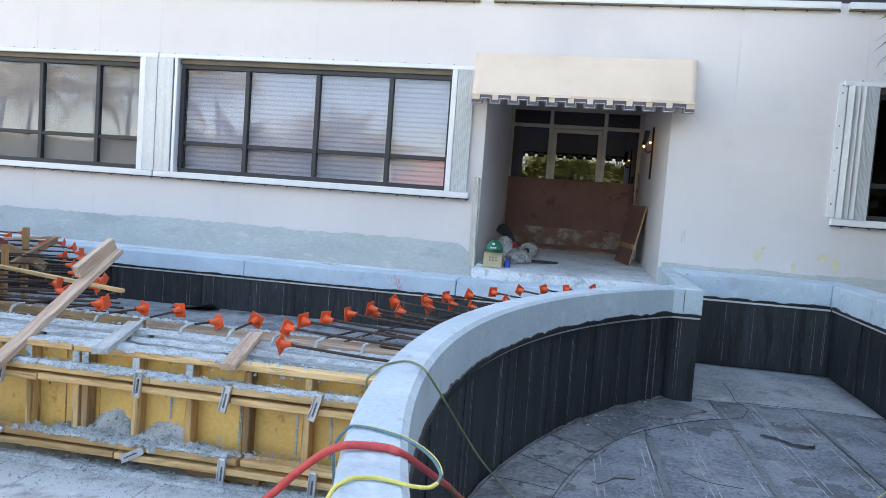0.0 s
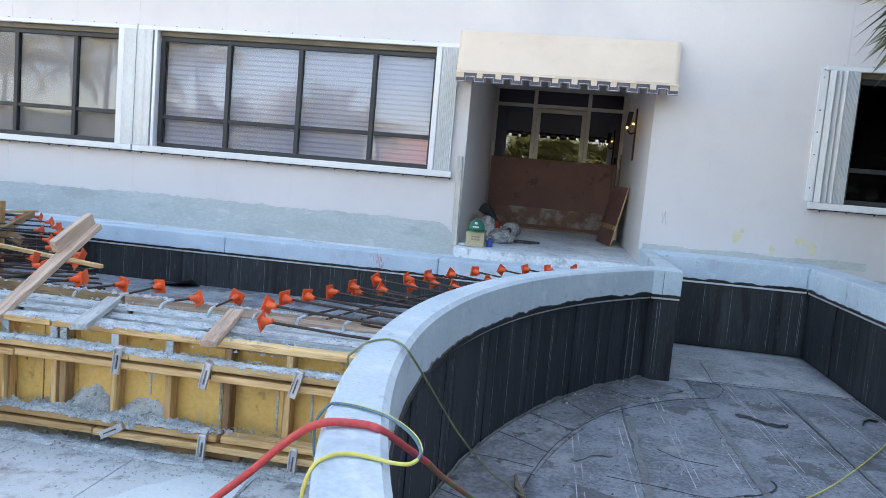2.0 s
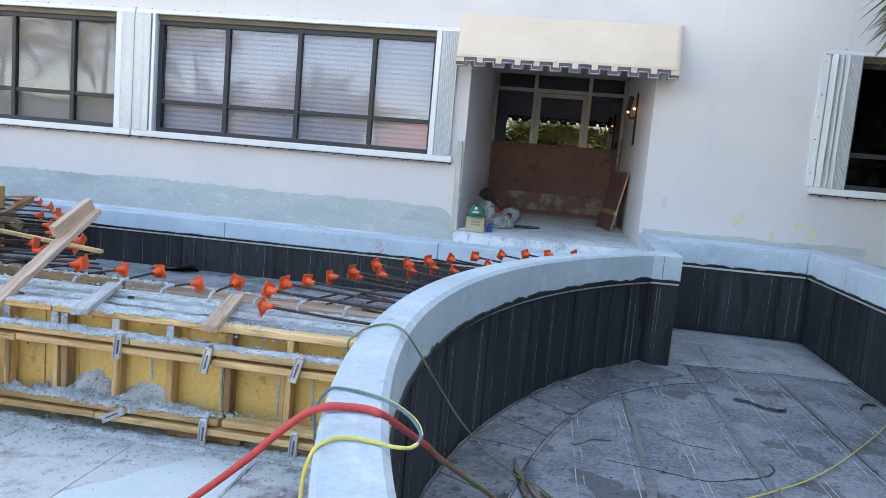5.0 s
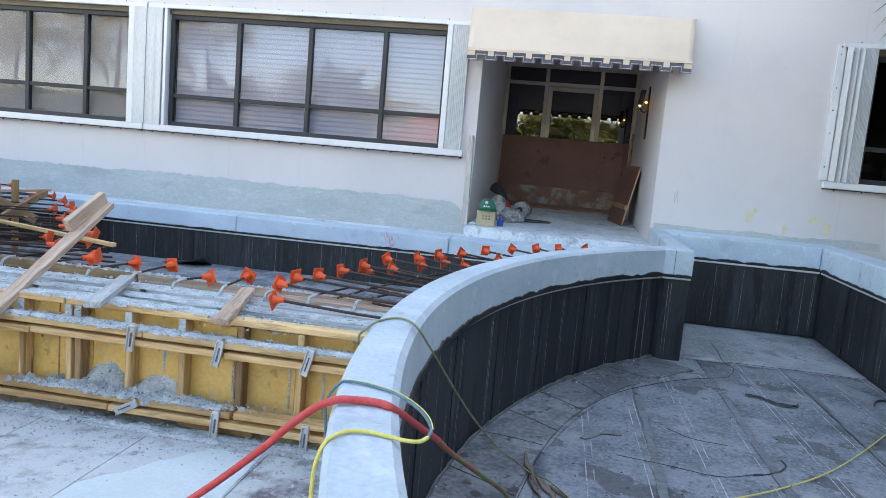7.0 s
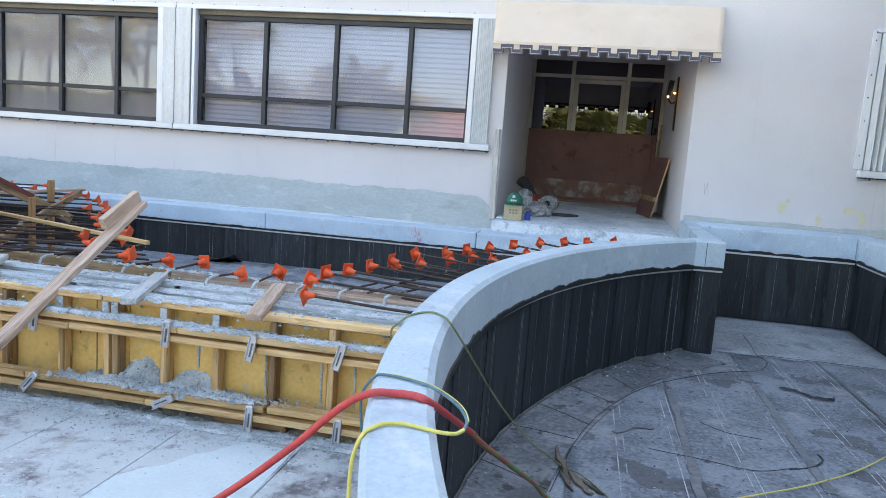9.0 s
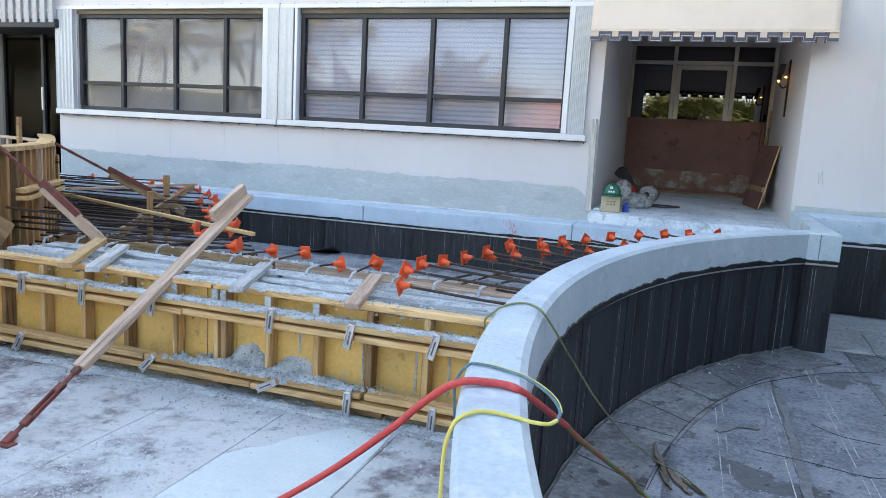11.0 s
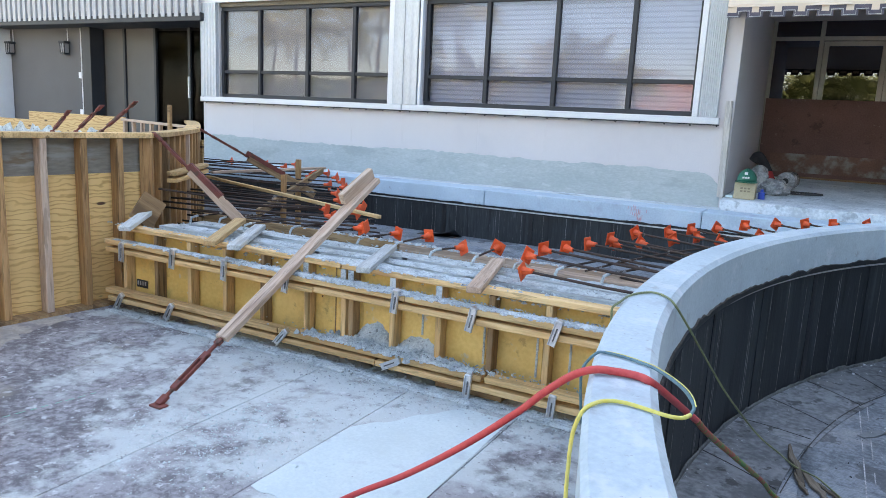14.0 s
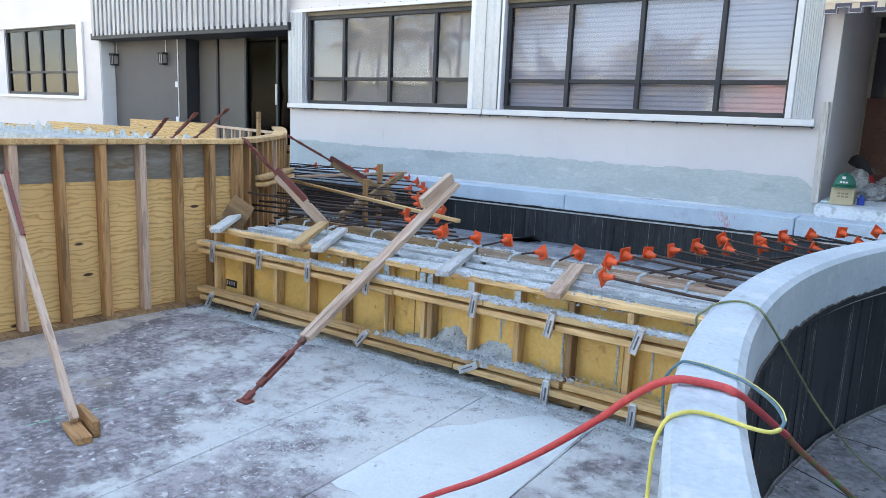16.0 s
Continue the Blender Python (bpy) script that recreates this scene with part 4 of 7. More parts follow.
for k in range(14):
    f0, f1 = k / 14 + rng.uniform(0, 0.02), (k + 1) / 14 - rng.uniform(0, 0.03)
    p, q = Vector((-3.68, 1.55, 0.0088)), Vector((-3.515, 2.42, 0.0088))
    lumber("snap_line", p.lerp(q, f0), p.lerp(q, f1), 0.013 if k < 6 else 0.007, 0.0008, SNAP, yard, "faint green chalk snap line", bevel=0)

# ---- court floor sheets ----
def floor_sheet(x0, x1, y0, y1, z, k, lines=True, material=SHEET):
    """A long protection sheet, slightly wavy, with raised lapped edges and pairs of guide lines."""
    bm = bmesh.new()
    nx, ny = 8, max(4, int((y1 - y0) / 0.12))
    g = [[bm.verts.new((x0 + (x1 - x0) * i / nx, y0 + (y1 - y0) * j / ny, z + 0.0025 + 0.0022 * noise.noise((i * 0.6, j * 0.4, k)) + (0.004 * abs(noise.noise((j * 0.5, k, 2))) if i in (0, nx) else 0))) for j in range(ny + 1)] for i in range(nx + 1)]
    for i in range(nx):
        for j in range(ny):
            bm.faces.new((g[i][j], g[i + 1][j], g[i + 1][j + 1], g[i][j + 1]))
    low = bmesh.ops.extrude_face_region(bm, geom=bm.faces[:])["geom"]
    for v in low:
        if isinstance(v, bmesh.types.BMVert):
            v.co.z -= 0.004
    part("sheet", bm, material, court, "dusty protection sheet", True)
    if lines:
        w_ = x1 - x0
        for f in (0.39, 0.45, 0.86, 0.925):
            bm = bmesh.new()
            yy = y0 + 0.05
            while yy < y1 - 0.05:
                e = min(yy + rng.uniform(0.15, 0.6), y1 - 0.04)
                xx = x0 + w_ * f
                box(xx, xx + 0.006, yy, e, z + 0.0045, z + 0.0062, bm=bm)
                yy = e + (rng.uniform(0.03, 0.25) if rng.random() < 0.5 else 0.005)
            part("chalk_line", bm, CHALK, court, "pale guide line")


for k, (x0, x1, y0, y1, z) in enumerate(((0.02, 0.74, -2.5, 5.5, 0.0), (0.715, 1.44, -2.5, 6.3, 0.003), (1.415, 2.20, -2.5, 6.84, 0.0), (2.175, 2.95, -2.5, 6.84, 0.003))):
    floor_sheet(x0, x1, y0, y1, z, k)
floor_sheet(1.22, 3.0, 6.80, 8.5, 0.004, 7, False, PALE_SHEET)
d = -16.0
k = 0
while d < DEG1 - 1:
    e = min(d + rng.uniform(9, 12), DEG1 + 0.5)
    part("sheet", ring(RO - rng.uniform(0.36, 0.42), RO + 0.03, 0.0, 0.0075 + 0.002 * (k % 2), d - 0.6, e, 8), BORDER, court, "dark border strip along the curved wall")
    d, k = e, k + 1


WET = mat("dark_lap_stain", (0.115, 0.125, 0.133), (0.21, 0.225, 0.235), 3, 30, 0.6, 0.3, layers=[((0.20, 0.20, 0.21), 9, 6, 0.60, 0.68, 0.7)])
# dark tone for thin runs that paint the shadow gaps at sheet edges
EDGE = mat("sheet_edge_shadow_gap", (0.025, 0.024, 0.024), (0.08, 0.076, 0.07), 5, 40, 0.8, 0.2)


def flat_streak(points, wide, z, seed, material, name, label):
    """A thin flat run along a line on the floor, of uneven width."""
    bm = bmesh.new()
    pts = spline([(x, y, z) for x, y in points], 12)
    rows = []
    for i, p in enumerate(pts):
        way = (pts[min(i + 1, len(pts) - 1)] - pts[max(i - 1, 0)]).normalized()
        n_ = Vector((-way.y, way.x, 0))
        a, b = (wide * (0.5 + 0.45 * noise.noise((i * 0.35, seed, k)) + 0.3 * noise.noise((i * 1.3, seed, k + 5))) for k in (0, 1))
        rows.append([bm.verts.new(p + n_ * max(a, 0.001)), bm.verts.new(p - n_ * max(b, 0.001)), bm.verts.new(p - n_ * max(b, 0.001) - Vector((0, 0, 0.003))), bm.verts.new(p + n_ * max(a, 0.001) - Vector((0, 0, 0.003)))])
    for a, b in zip(rows, rows[1:]):
        for k in range(4):
            bm.faces.new((a[k], a[(k + 1) % 4], b[(k + 1) % 4], b[k]))
    bm.faces.new(rows[0]), bm.faces.new(rows[-1][::-1])
    part(name, bm, material, court, label)


flat_streak([(0.70, 3.2), (0.71, 4.05), (0.725, 4.6), (0.735, 5.4)], 0.05, 0.0105, 1, WET, "lap_stain", "dark stain along a lapped edge")
flat_streak([(1.40, 3.9), (1.41, 4.6), (1.42, 5.2), (1.43, 5.75)], 0.05, 0.0125, 2, WET, "lap_stain", "dark stain along a lapped edge")
flat_streak([(2.17, 4.6), (2.18, 5.2), (2.19, 5.9), (2.21, 6.4)], 0.035, 0.0125, 3, WET, "lap_stain", "dark stain along a lapped edge")
flat_streak([(0.30, 4.35), (0.42, 4.5), (0.55, 4.52)], 0.05, 0.0105, 6, WET, "lap_stain", "dark stain on the floor sheet")
flat_streak([(1.26, 4.15), (1.41, 4.24), (1.50, 4.37), (1.50, 4.46)], 0.009, 0.0125, 12, EDGE, "sheet_edge", "painted shadow line along a torn curl of the sheet")
flat_streak([(0.49, 4.16), (0.79, 4.11), (1.06, 4.06), (1.31, 4.19)], 0.0028, 0.0125, 8, EDGE, "sheet_edge", "painted shadow line along a tear across the sheets")
flat_streak([(0.86, 4.75), (1.0, 4.62), (1.21, 4.58)], 0.002, 0.0125, 9, EDGE, "sheet_edge", "painted shadow line along a tear across the sheets")
flat_streak([(-0.05, 3.4), (0.06, 4.09), (0.24, 4.71), (0.52, 5.30), (0.83, 5.69), (1.18, 6.02), (1.56, 6.25)], 0.0045, 0.0125, 4, EDGE, "sheet_edge", "painted shadow line along the curved edge of the border sheet")
flat_streak([(1.58, 6.26), (1.70, 6.58), (1.66, 6.83), (1.69, 7.2), (1.70, 7.6)], 0.004, 0.0125, 5, EDGE, "sheet_edge", "painted shadow line along the cut edge of a sheet")
flat_streak([(1.66, 6.81), (2.24, 6.825), (2.95, 6.80)], 0.005, 0.0125, 7, EDGE, "sheet_edge", "painted shadow line along the cut edge of a sheet")
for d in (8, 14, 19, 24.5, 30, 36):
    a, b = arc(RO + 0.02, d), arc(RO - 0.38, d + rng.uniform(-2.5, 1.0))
    flat_streak([a, ((a[0] + b[0]) / 2, (a[1] + b[1]) / 2 + 0.01), b], 0.0022, 0.0125, d, EDGE, "sheet_edge", "painted shadow line at a lap between border sheets")

# ---- low form along the slab edge ----
form = thing("slab_form", "timber slab form with yellow panels, double wales and cement spills", "formwork")
FX0, FX1 = -4.93, -0.66
panels = [FX0, -4.13, -3.05, -2.62, -1.72, -1.36, FX1]
for a, b in zip(panels, panels[1:]):
    part("panel", box(a + 0.002, b - 0.002, 3.72, 3.74, 0.02, 0.635), PLY_YEL, form)
STUDX = [-4.86, -4.5, -4.14, -3.78, -3.42, -3.03, -2.72, -2.66, -2.34, -2.01, -1.66, -1.31, -0.95]
for i, xx in enumerate(STUDX):
    lumber("stud", (xx, 3.675, 0.03), (xx, 3.675, 0.634), 0.038, 0.085, PINE_DARK if i % 3 == 1 else PINE, form, up=(0, 1, 0))


def wale(z, breaks, y=3.585, sag=0.004):
    for k, (a, b) in enumerate(zip(breaks, breaks[1:])):
        lumber("wale", (a + 0.004, y + sag * rng.uniform(-1, 1), z + sag * rng.uniform(-1, 1)), (b - 0.004, y + sag * rng.uniform(-1, 1), z + sag * rng.uniform(-1, 1)), 0.087, 0.037, PINE, form)


wale(0.545, [-4.99, -3.83, -2.2, -0.62])
wale(0.487, [-4.97, -2.9, -1.72, -0.64])
wale(0.150, [-4.99, -3.2, -1.66])
wale(0.158, [-1.64, -0.62], 3.58)
wale(0.092, [-4.96, -2.4, -0.63])
lumber("top_plate", (FX0 - 0.01, 3.675, 0.655), (-2.75, 3.675, 0.655), 0.089, 0.036, PINE, form)
lumber("top_plate", (-2.74, 3.675, 0.655), (FX1 + 0.02, 3.675, 0.655), 0.089, 0.036, PINE, form)
lumber("foot_block", (-2.0, 3.66, 0.03), (-1.55, 3.65, 0.03), 0.09, 0.036, PINE_DARK, form)


SLOT = mat("dull_zinc_slot", (0.10, 0.105, 0.11), (0.20, 0.205, 0.21), 9, 80, 0.5, 0.1, metal=0.5)


def clamp(x, z, lean, k):
    """A bright zinc wedge clamp holding the wales."""
    c = thing("form_clamp", "bright zinc form clamp wedged over the wales", "clamp", "clamps along the form")
    m = pose(x, 3.535, z, 0, lean, 0)
    bm = box(-0.021, 0.021, -0.004, 0.004, -0.075, 0.075, 0.003)
    ob = part("plate", bm, ZINC, c)
    for dx in (-0.019, 0.019):
        ob2 = part("flange", box(dx - 0.003, dx + 0.003, -0.018, -0.004, -0.07, 0.07, 0.001), ZINC, c)
        ob2.matrix_world = m
    ob3 = part("wedge", box(-0.0035, 0.0035, -0.011, -0.005, -0.045, 0.035), SLOT, c, "grey slot")
    ob4 = part("nose", box(-0.02, 0.02, -0.016, 0.03, 0.066, 0.082, 0.004), ZINC, c)
    for o in (ob, ob3, ob4):
        o.matrix_world = m


for k, (x, z, lean) in enumerate(((-4.76, 0.485, 4), (-4.2, 0.51, 5), (-3.68, 0.50, 4), (-3.12, 0.505, 8), (-2.26, 0.515, 6), (-1.74, 0.495, 12), (-1.23, 0.51, 16), (-4.81, 0.085, 32), (-4.25, 0.095, 30), (-3.16, 0.115, 42), (-2.28, 0.115, 62), (-1.74, 0.09, 4), (-1.22, 0.085, 4))):
    clamp(x, z, lean, k)

# strip of concrete behind the form, its boards, cleats
core = bmesh.new()
nx, ny = 110, 18
g = []
for i in range(nx + 1):
    row = []
    x = FX0 + 0.01 + (FX1 + 0.02 - FX0) * i / nx
    for j in range(ny + 1):
        y = 3.742 + 0.80 * j / ny
        z = 0.60 + 0.012 * noise.noise((x * 2, y * 3, 0)) + 0.014 * abs(noise.noise((x * 9, y * 9, 1)))
        row.append(core.verts.new((x, y, z)))
    g.append(row)
for i in range(nx):
    for j in range(ny):
        core.faces.new((g[i][j], g[i + 1][j], g[i + 1][j + 1], g[i][j + 1]))
lip = bmesh.ops.extrude_face_region(core, geom=core.faces[:])["geom"]
for v in lip:
    if isinstance(v, bmesh.types.BMVert):
        v.co.z = 0.02
tagged(part("concrete_strip", core, CEMENT), "rough fresh concrete strip behind the form", "concrete")
back = [board("plank", (-5.0, 4.60, 0.60), (-2.9, 4.58, 0.60), 0.038, 0.14, PINE_DARK, "weathered plank edging the poured strip, cement smeared", "plank", "planks along the strip"),
        board("plank", (-2.88, 4.58, 0.60), (-0.55, 4.57, 0.60), 0.038, 0.14, PINE_PALE, "weathered plank edging the poured strip, cement smeared", "plank", "planks along the strip")]
board("plank", (-4.8, 3.99, 0.635), (-3.2, 3.98, 0.635), 0.14, 0.036, PINE_GREY, "cement-coated board lying along the strip", "plank", "planks along the strip")
board("plank", (-3.15, 3.98, 0.633), (-1.95, 4.0, 0.633), 0.13, 0.036, PINE_GREY, "cement-coated board lying along the strip", "plank", "planks along the strip")
board("plank", (-1.85, 3.98, 0.634), (-0.75, 3.96, 0.634), 0.12, 0.036, PINE_GREY, "cement-coated board lying along the strip", "plank", "planks along the strip")
board("plank", (-4.7, 4.24, 0.638), (-2.6, 4.22, 0.638), 0.15, 0.036, PINE_GREY, "cement-coated board lying along the strip", "plank", "planks along the strip")
board("plank", (-2.56, 4.22, 0.636), (-0.68, 4.20, 0.636), 0.14, 0.036, PINE_GREY, "cement-coated board lying along the strip", "plank", "planks along the strip")
board("plank", (-1.75, 4.42, 0.645), (-0.62, 4.40, 0.645), 0.10, 0.036, PINE_PALE, "weathered board lying along the back of the strip", "plank", "planks along the strip")
for p, q, m_, what in (((-4.64, 3.47, 0.692), (-5.00, 4.04, 0.765), PINE_GREY, "cement-coated"), ((-3.755, 3.47, 0.694), (-4.175, 4.2, 0.735), PINE, "clean"), ((-3.53, 3.47, 0.694), (-3.965, 4.2, 0.708), PINE_GREY, "cement-smeared"), ((-2.46, 3.47, 0.694), (-2.728, 4.2, 0.705), PINE_GREY, "cement-coated"), ((-1.70, 3.46, 0.694), (-1.93, 4.30, 0.70), PINE_PALE, "nailed pale")):
    board("cleat", p, q, 0.088, 0.037, m_, what + " short timber cleat across the form", "cleat", "cleats across the form")


def rubble(name, spots, label, parent=None, seed=1, size=(0.004, 0.015), flat=0.6, material=CEMENT):
    """Lumps of spilled concrete: spots are (x, y, z, spread x, spread y, count)."""
    r = random.Random(seed)
    verts, faces = [], []
    for x, y, z, sx, sy, count in spots:
        for _ in range(count):
            px, py = x + r.gauss(0, sx), y + r.gauss(0, sy)
            if math.hypot(px - OX, py - OY) > RO - 0.02 and px > -0.78 and y < 7:
                continue
            s = r.uniform(*size) * (1.6 if r.random() < 0.08 else 1)
            base = len(verts)
            for vx, vy, vz in ((1, 0, 0), (0.3, 0.95, 0), (-0.8, 0.6, 0), (-0.8, -0.6, 0), (0.3, -0.95, 0), (0, 0, 1), (0.5, 0.2, 0.7), (-0.4, 0.4, 0.75), (-0.2, -0.5, 0.7)):
                verts.append((px + vx * s * r.uniform(0.7, 1.3), py + vy * s * r.uniform(0.7, 1.3), z + vz * s * flat * r.uniform(0.7, 1.3) - (0.002 if vz == 0 else 0)))
            for f in ((0, 1, 6), (1, 2, 7), (2, 3, 7), (3, 4, 8), (4, 0, 8), (0, 6, 8), (6, 5, 8), (6, 7, 5), (7, 8, 5), (1, 7, 6), (3, 8, 7)):
                faces.append([base + i for i in f])
    me = bpy.data.meshes.new(name)
    me.from_pydata(verts, [], faces)
    me.materials.append(material)
    ob = new(name, me)
    ob.parent = parent
    return tagged(ob, label, "" if parent else "concrete", kind="stuff")


rubble("concrete_spill", [(-4.5 + 0.3 * i, 3.58, 0.563, 0.12, 0.022, 110 if i not in (6, 7, 8) else 330) for i in range(13)] + [(-2.6, 3.58, 0.563, 0.5, 0.025, 700), (-1.2, 3.59, 0.563, 0.25, 0.02, 330)], "crumbs of spilled concrete along the upper wale", None, 3)
rubble("concrete_spill", [(-3.6, 3.7, 0.672, 0.7, 0.03, 260), (-2.5, 3.69, 0.672, 0.4, 0.03, 800), (-1.55, 3.8, 0.62, 0.16, 0.07, 600), (-1.0, 3.85, 0.62, 0.12, 0.07, 500), (-3.4, 3.86, 0.61, 0.6, 0.09, 900), (-2.3, 4.2, 0.61, 0.5, 0.12, 800), (-3.5, 4.3, 0.61, 0.8, 0.12, 700), (-2.5, 4.57, 0.67, 0.6, 0.02, 420), (-1.2, 4.3, 0.61, 0.3, 0.1, 90)], "lumps of spilled concrete on top of the form", None, 4)
rubble("concrete_spill", [(-2.55, 3.66, 0.17, 0.10, 0.035, 500), (-2.2, 3.66, 0.17, 0.11, 0.03, 420), (-2.45, 3.59, 0.171, 0.22, 0.03, 300), (-1.95, 3.6, 0.171, 0.12, 0.03, 120)], "heap of spilled concrete on the lower wale", None, 5, (0.008, 0.024), 1.1)
rubble("concrete_spill", [(-2.9 + 0.25 * i, 3.55, 0.008, 0.16, 0.05, 110) for i in range(9)] + [(-4.6 + 0.3 * i, 3.57, 0.008, 0.2, 0.04, 60) for i in range(6)], "crumbly concrete leaked out under the form", None, 6, (0.004, 0.013), 0.7)
rubble("floor_grit", [(-2.6, 2.3, 0.006, 0.28, 0.30, 420), (-3.1, 2.9, 0.006, 0.7, 0.4, 110), (-1.7, 3.2, 0.007, 0.5, 0.2, 90), (-3.6, 2.0, 0.006, 0.7, 0.5, 70)], "scattered cement grit on the yard floor", None, 7, (0.003, 0.009), 0.6, PALE)
GRIT = mat("pale_grit", (0.30, 0.30, 0.31), (0.55, 0.56, 0.58), 9, 60, 0.9, 0.2)
rubble("floor_grit", [(0.80, 5.98, 0.010, 0.25, 0.06, 30), (0.45, 5.45, 0.010, 0.12, 0.2, 20), (0.1, 4.7, 0.010, 0.15, 0.4, 15), (1.6, 5.2, 0.010, 0.7, 1.0, 90), (1.1, 6.35, 0.010, 0.2, 0.08, 35), (2.0, 7.0, 0.010, 0.5, 0.8, 50)], "pale grit and chips along the foot of the curved wall", None, 8, (0.002, 0.008), 0.5, GRIT)
def ribbon(name, x0, x1, y0, y1, z, thick, seed, label, cover=0.0):
    """A rough crust of spilled concrete along x, broken where it thins out."""
    nx, ny = int((x1 - x0) / 0.011), 9
    verts, faces, keep = [], [], []
    for i in range(nx + 1):
        x = x0 + (x1 - x0) * i / nx
        for j in range(ny + 1):
            f = j / ny
            wob = 0.012 * noise.noise((x * 9, f * 2, seed + 7))
            h = thick * (0.55 + 0.9 * noise.noise((x * 2.2, f * 1.5, seed)) + 0.6 * noise.noise((x * 14, f * 6, seed)) + 0.35 * noise.noise((x * 46, f * 17, seed)) + cover) * (1 if 0 < j < ny else 0.25)
            verts.append((x, y0 + (y1 - y0) * f + wob, z + max(h, -0.003)))
            keep.append(h > 0.0005)
    for i in range(nx):
        for j in range(ny):
            q = (i * (ny + 1) + j, (i + 1) * (ny + 1) + j, (i + 1) * (ny + 1) + j + 1, i * (ny + 1) + j + 1)
            if sum(keep[n] for n in q) >= 2:
                faces.append(q)
    me = bpy.data.meshes.new(name)
    me.from_pydata(verts, [], faces)
    me.materials.append(CEMENT)
    return tagged(new(name, me), label, "concrete", kind="stuff")


ribbon("concrete_crust", -3.75, -0.72, 3.545, 3.628, 0.564, 0.013, 1, "crust of spilled concrete on the upper wale", 0.15)
ribbon("concrete_crust", -4.9, -3.75, 3.545, 3.628, 0.564, 0.008, 2, "crust of spilled concrete on the upper wale", -0.1)
ribbon("concrete_crust", -3.3, -1.75, 3.635, 3.76, 0.673, 0.012, 3, "crust of spilled concrete over the top plate", 0.2)
ribbon("concrete_crust", -4.85, -0.72, 3.76, 4.5, 0.605, 0.022, 4, "lumpy concrete surface behind the form", 0.3)
ribbon("concrete_crust", -4.7, -0.8, 3.92, 4.07, 0.653, 0.012, 8, "crust of spilled concrete over the long boards", -0.12)
ribbon("concrete_crust", -4.6, -0.8, 4.15, 4.31, 0.655, 0.012, 9, "crust of spilled concrete over the long boards", -0.15)
ribbon("concrete_crust", -3.0, -1.72, 3.545, 3.63, 0.170, 0.016, 5, "crust of spilled concrete on the lower wale", 0.2)
ribbon("concrete_crust", -4.9, -0.72, 3.46, 3.60, 0.008, 0.018, 6, "concrete leaked out under the form", 0.1)
for xx in (-2.72, -2.66, -2.34, -2.01, -3.03):
    part("stud_smear", box(xx - 0.022, xx + 0.022, 3.626, 3.632, 0.564, 0.637, 0.003), CEMENT, form, "cement smeared over the stud")
# heaps pressed against the panels
for cx, wd, hh in ((-2.52, 0.30, 0.16), (-2.18, 0.32, 0.12)):
    bm = bmesh.new()
    n1, n2 = 20, 8
    g = []
    for i in range(n1 + 1):
        u = i / n1 * 2 - 1
        row = []
        for j in range(n2 + 1):
            f = j / n2
            h = hh * max(0, 1 - u * u) ** 0.7 * (0.75 + 0.35 * noise.noise((u * 4, cx, 1)))
            row.append(bm.verts.new((cx + u * wd / 2, 3.718 - 0.085 * (1 - f) ** 1.3, 0.17 + h * f ** 1.2 + 0.008 * noise.noise((i * 0.9, j * 0.9, cx)))))
        g.append(row)
    for i in range(n1):
        for j in range(n2):
            bm.faces.new((g[i][j], g[i + 1][j], g[i + 1][j + 1], g[i][j + 1]))
    part("spill", bm, CEMENT, form, "concrete slumped against the panel", True)
for xx, z0 in ((-2.17, 0.28), (-1.74, 0.18), (-1.40, 0.17), (-1.2, 0.17), (-2.79, 0.2)):
    part("drip", box(xx, xx + 0.014, 3.714, 3.7195, z0, 0.47, 0.002), CEMENT, form, "dried cement drip")


part("panel_gap", box(-4.215, -4.188, 3.712, 3.7195, 0.02, 0.634), MASTIC, form, "dark open gap between two panels")
part("panel_gap", box(-2.845, -2.838, 3.716, 3.7195, 0.02, 0.634), PINE_DARK, form, "brown seam between two panels")
STAIN = mat("rust_brown_stain", (0.10, 0.045, 0.02), (0.20, 0.10, 0.04), 9, 60, 0.8, 0.2)
for dx, dz, rad in ((0.0, 0.0, 0.017), (0.012, -0.02, 0.010), (-0.005, -0.045, 0.006), (0.024, 0.006, 0.007)):
    pts = [(-2.95 + dx + rad * (1 + 0.4 * math.sin(3 * a + dx * 90)) * math.cos(a), 0.445 + dz + rad * 1.3 * math.sin(a)) for a in (2 * math.pi * k / 12 for k in range(12))]
    part("stain", prism(pts, -0.001, 0.001), STAIN, form, "rust-brown splash on the panel").matrix_world = Matrix.Translation((0, 3.7185, 0)) @ pose(0, 0, 0, 90)


# ---- dowels with orange caps ----
def cap_mesh():
    bm = bmesh.new()
    s = 0.050
    box(0.02, 0.028, -s, s, -s, s, 0.003, bm)
    n = 10
    a = [bm.verts.new((0.0195, 0.030 * math.cos(2 * math.pi * k / n), 0.030 * math.sin(2 * math.pi * k / n))) for k in range(n)]
    b = [bm.verts.new((-0.03, 0.017 * math.cos(2 * math.pi * k / n), 0.017 * math.sin(2 * math.pi * k / n))) for k in range(n)]
    c = [bm.verts.new((-0.05, 0.016 * math.cos(2 * math.pi * k / n), 0.016 * math.sin(2 * math.pi * k / n))) for k in range(n)]
    for k in range(n):
        j = (k + 1) % n
        bm.faces.new((a[k], a[j], b[j], b[k])), bm.faces.new((b[k], b[j], c[j], c[k]))
    bm.faces.new(c)
    me = bpy.data.meshes.new("cap")
    bmesh.ops.recalc_face_normals(bm, faces=bm.faces[:])
    bm.to_mesh(me)
    bm.free()
    me.materials.append(ORANGE)
    return me


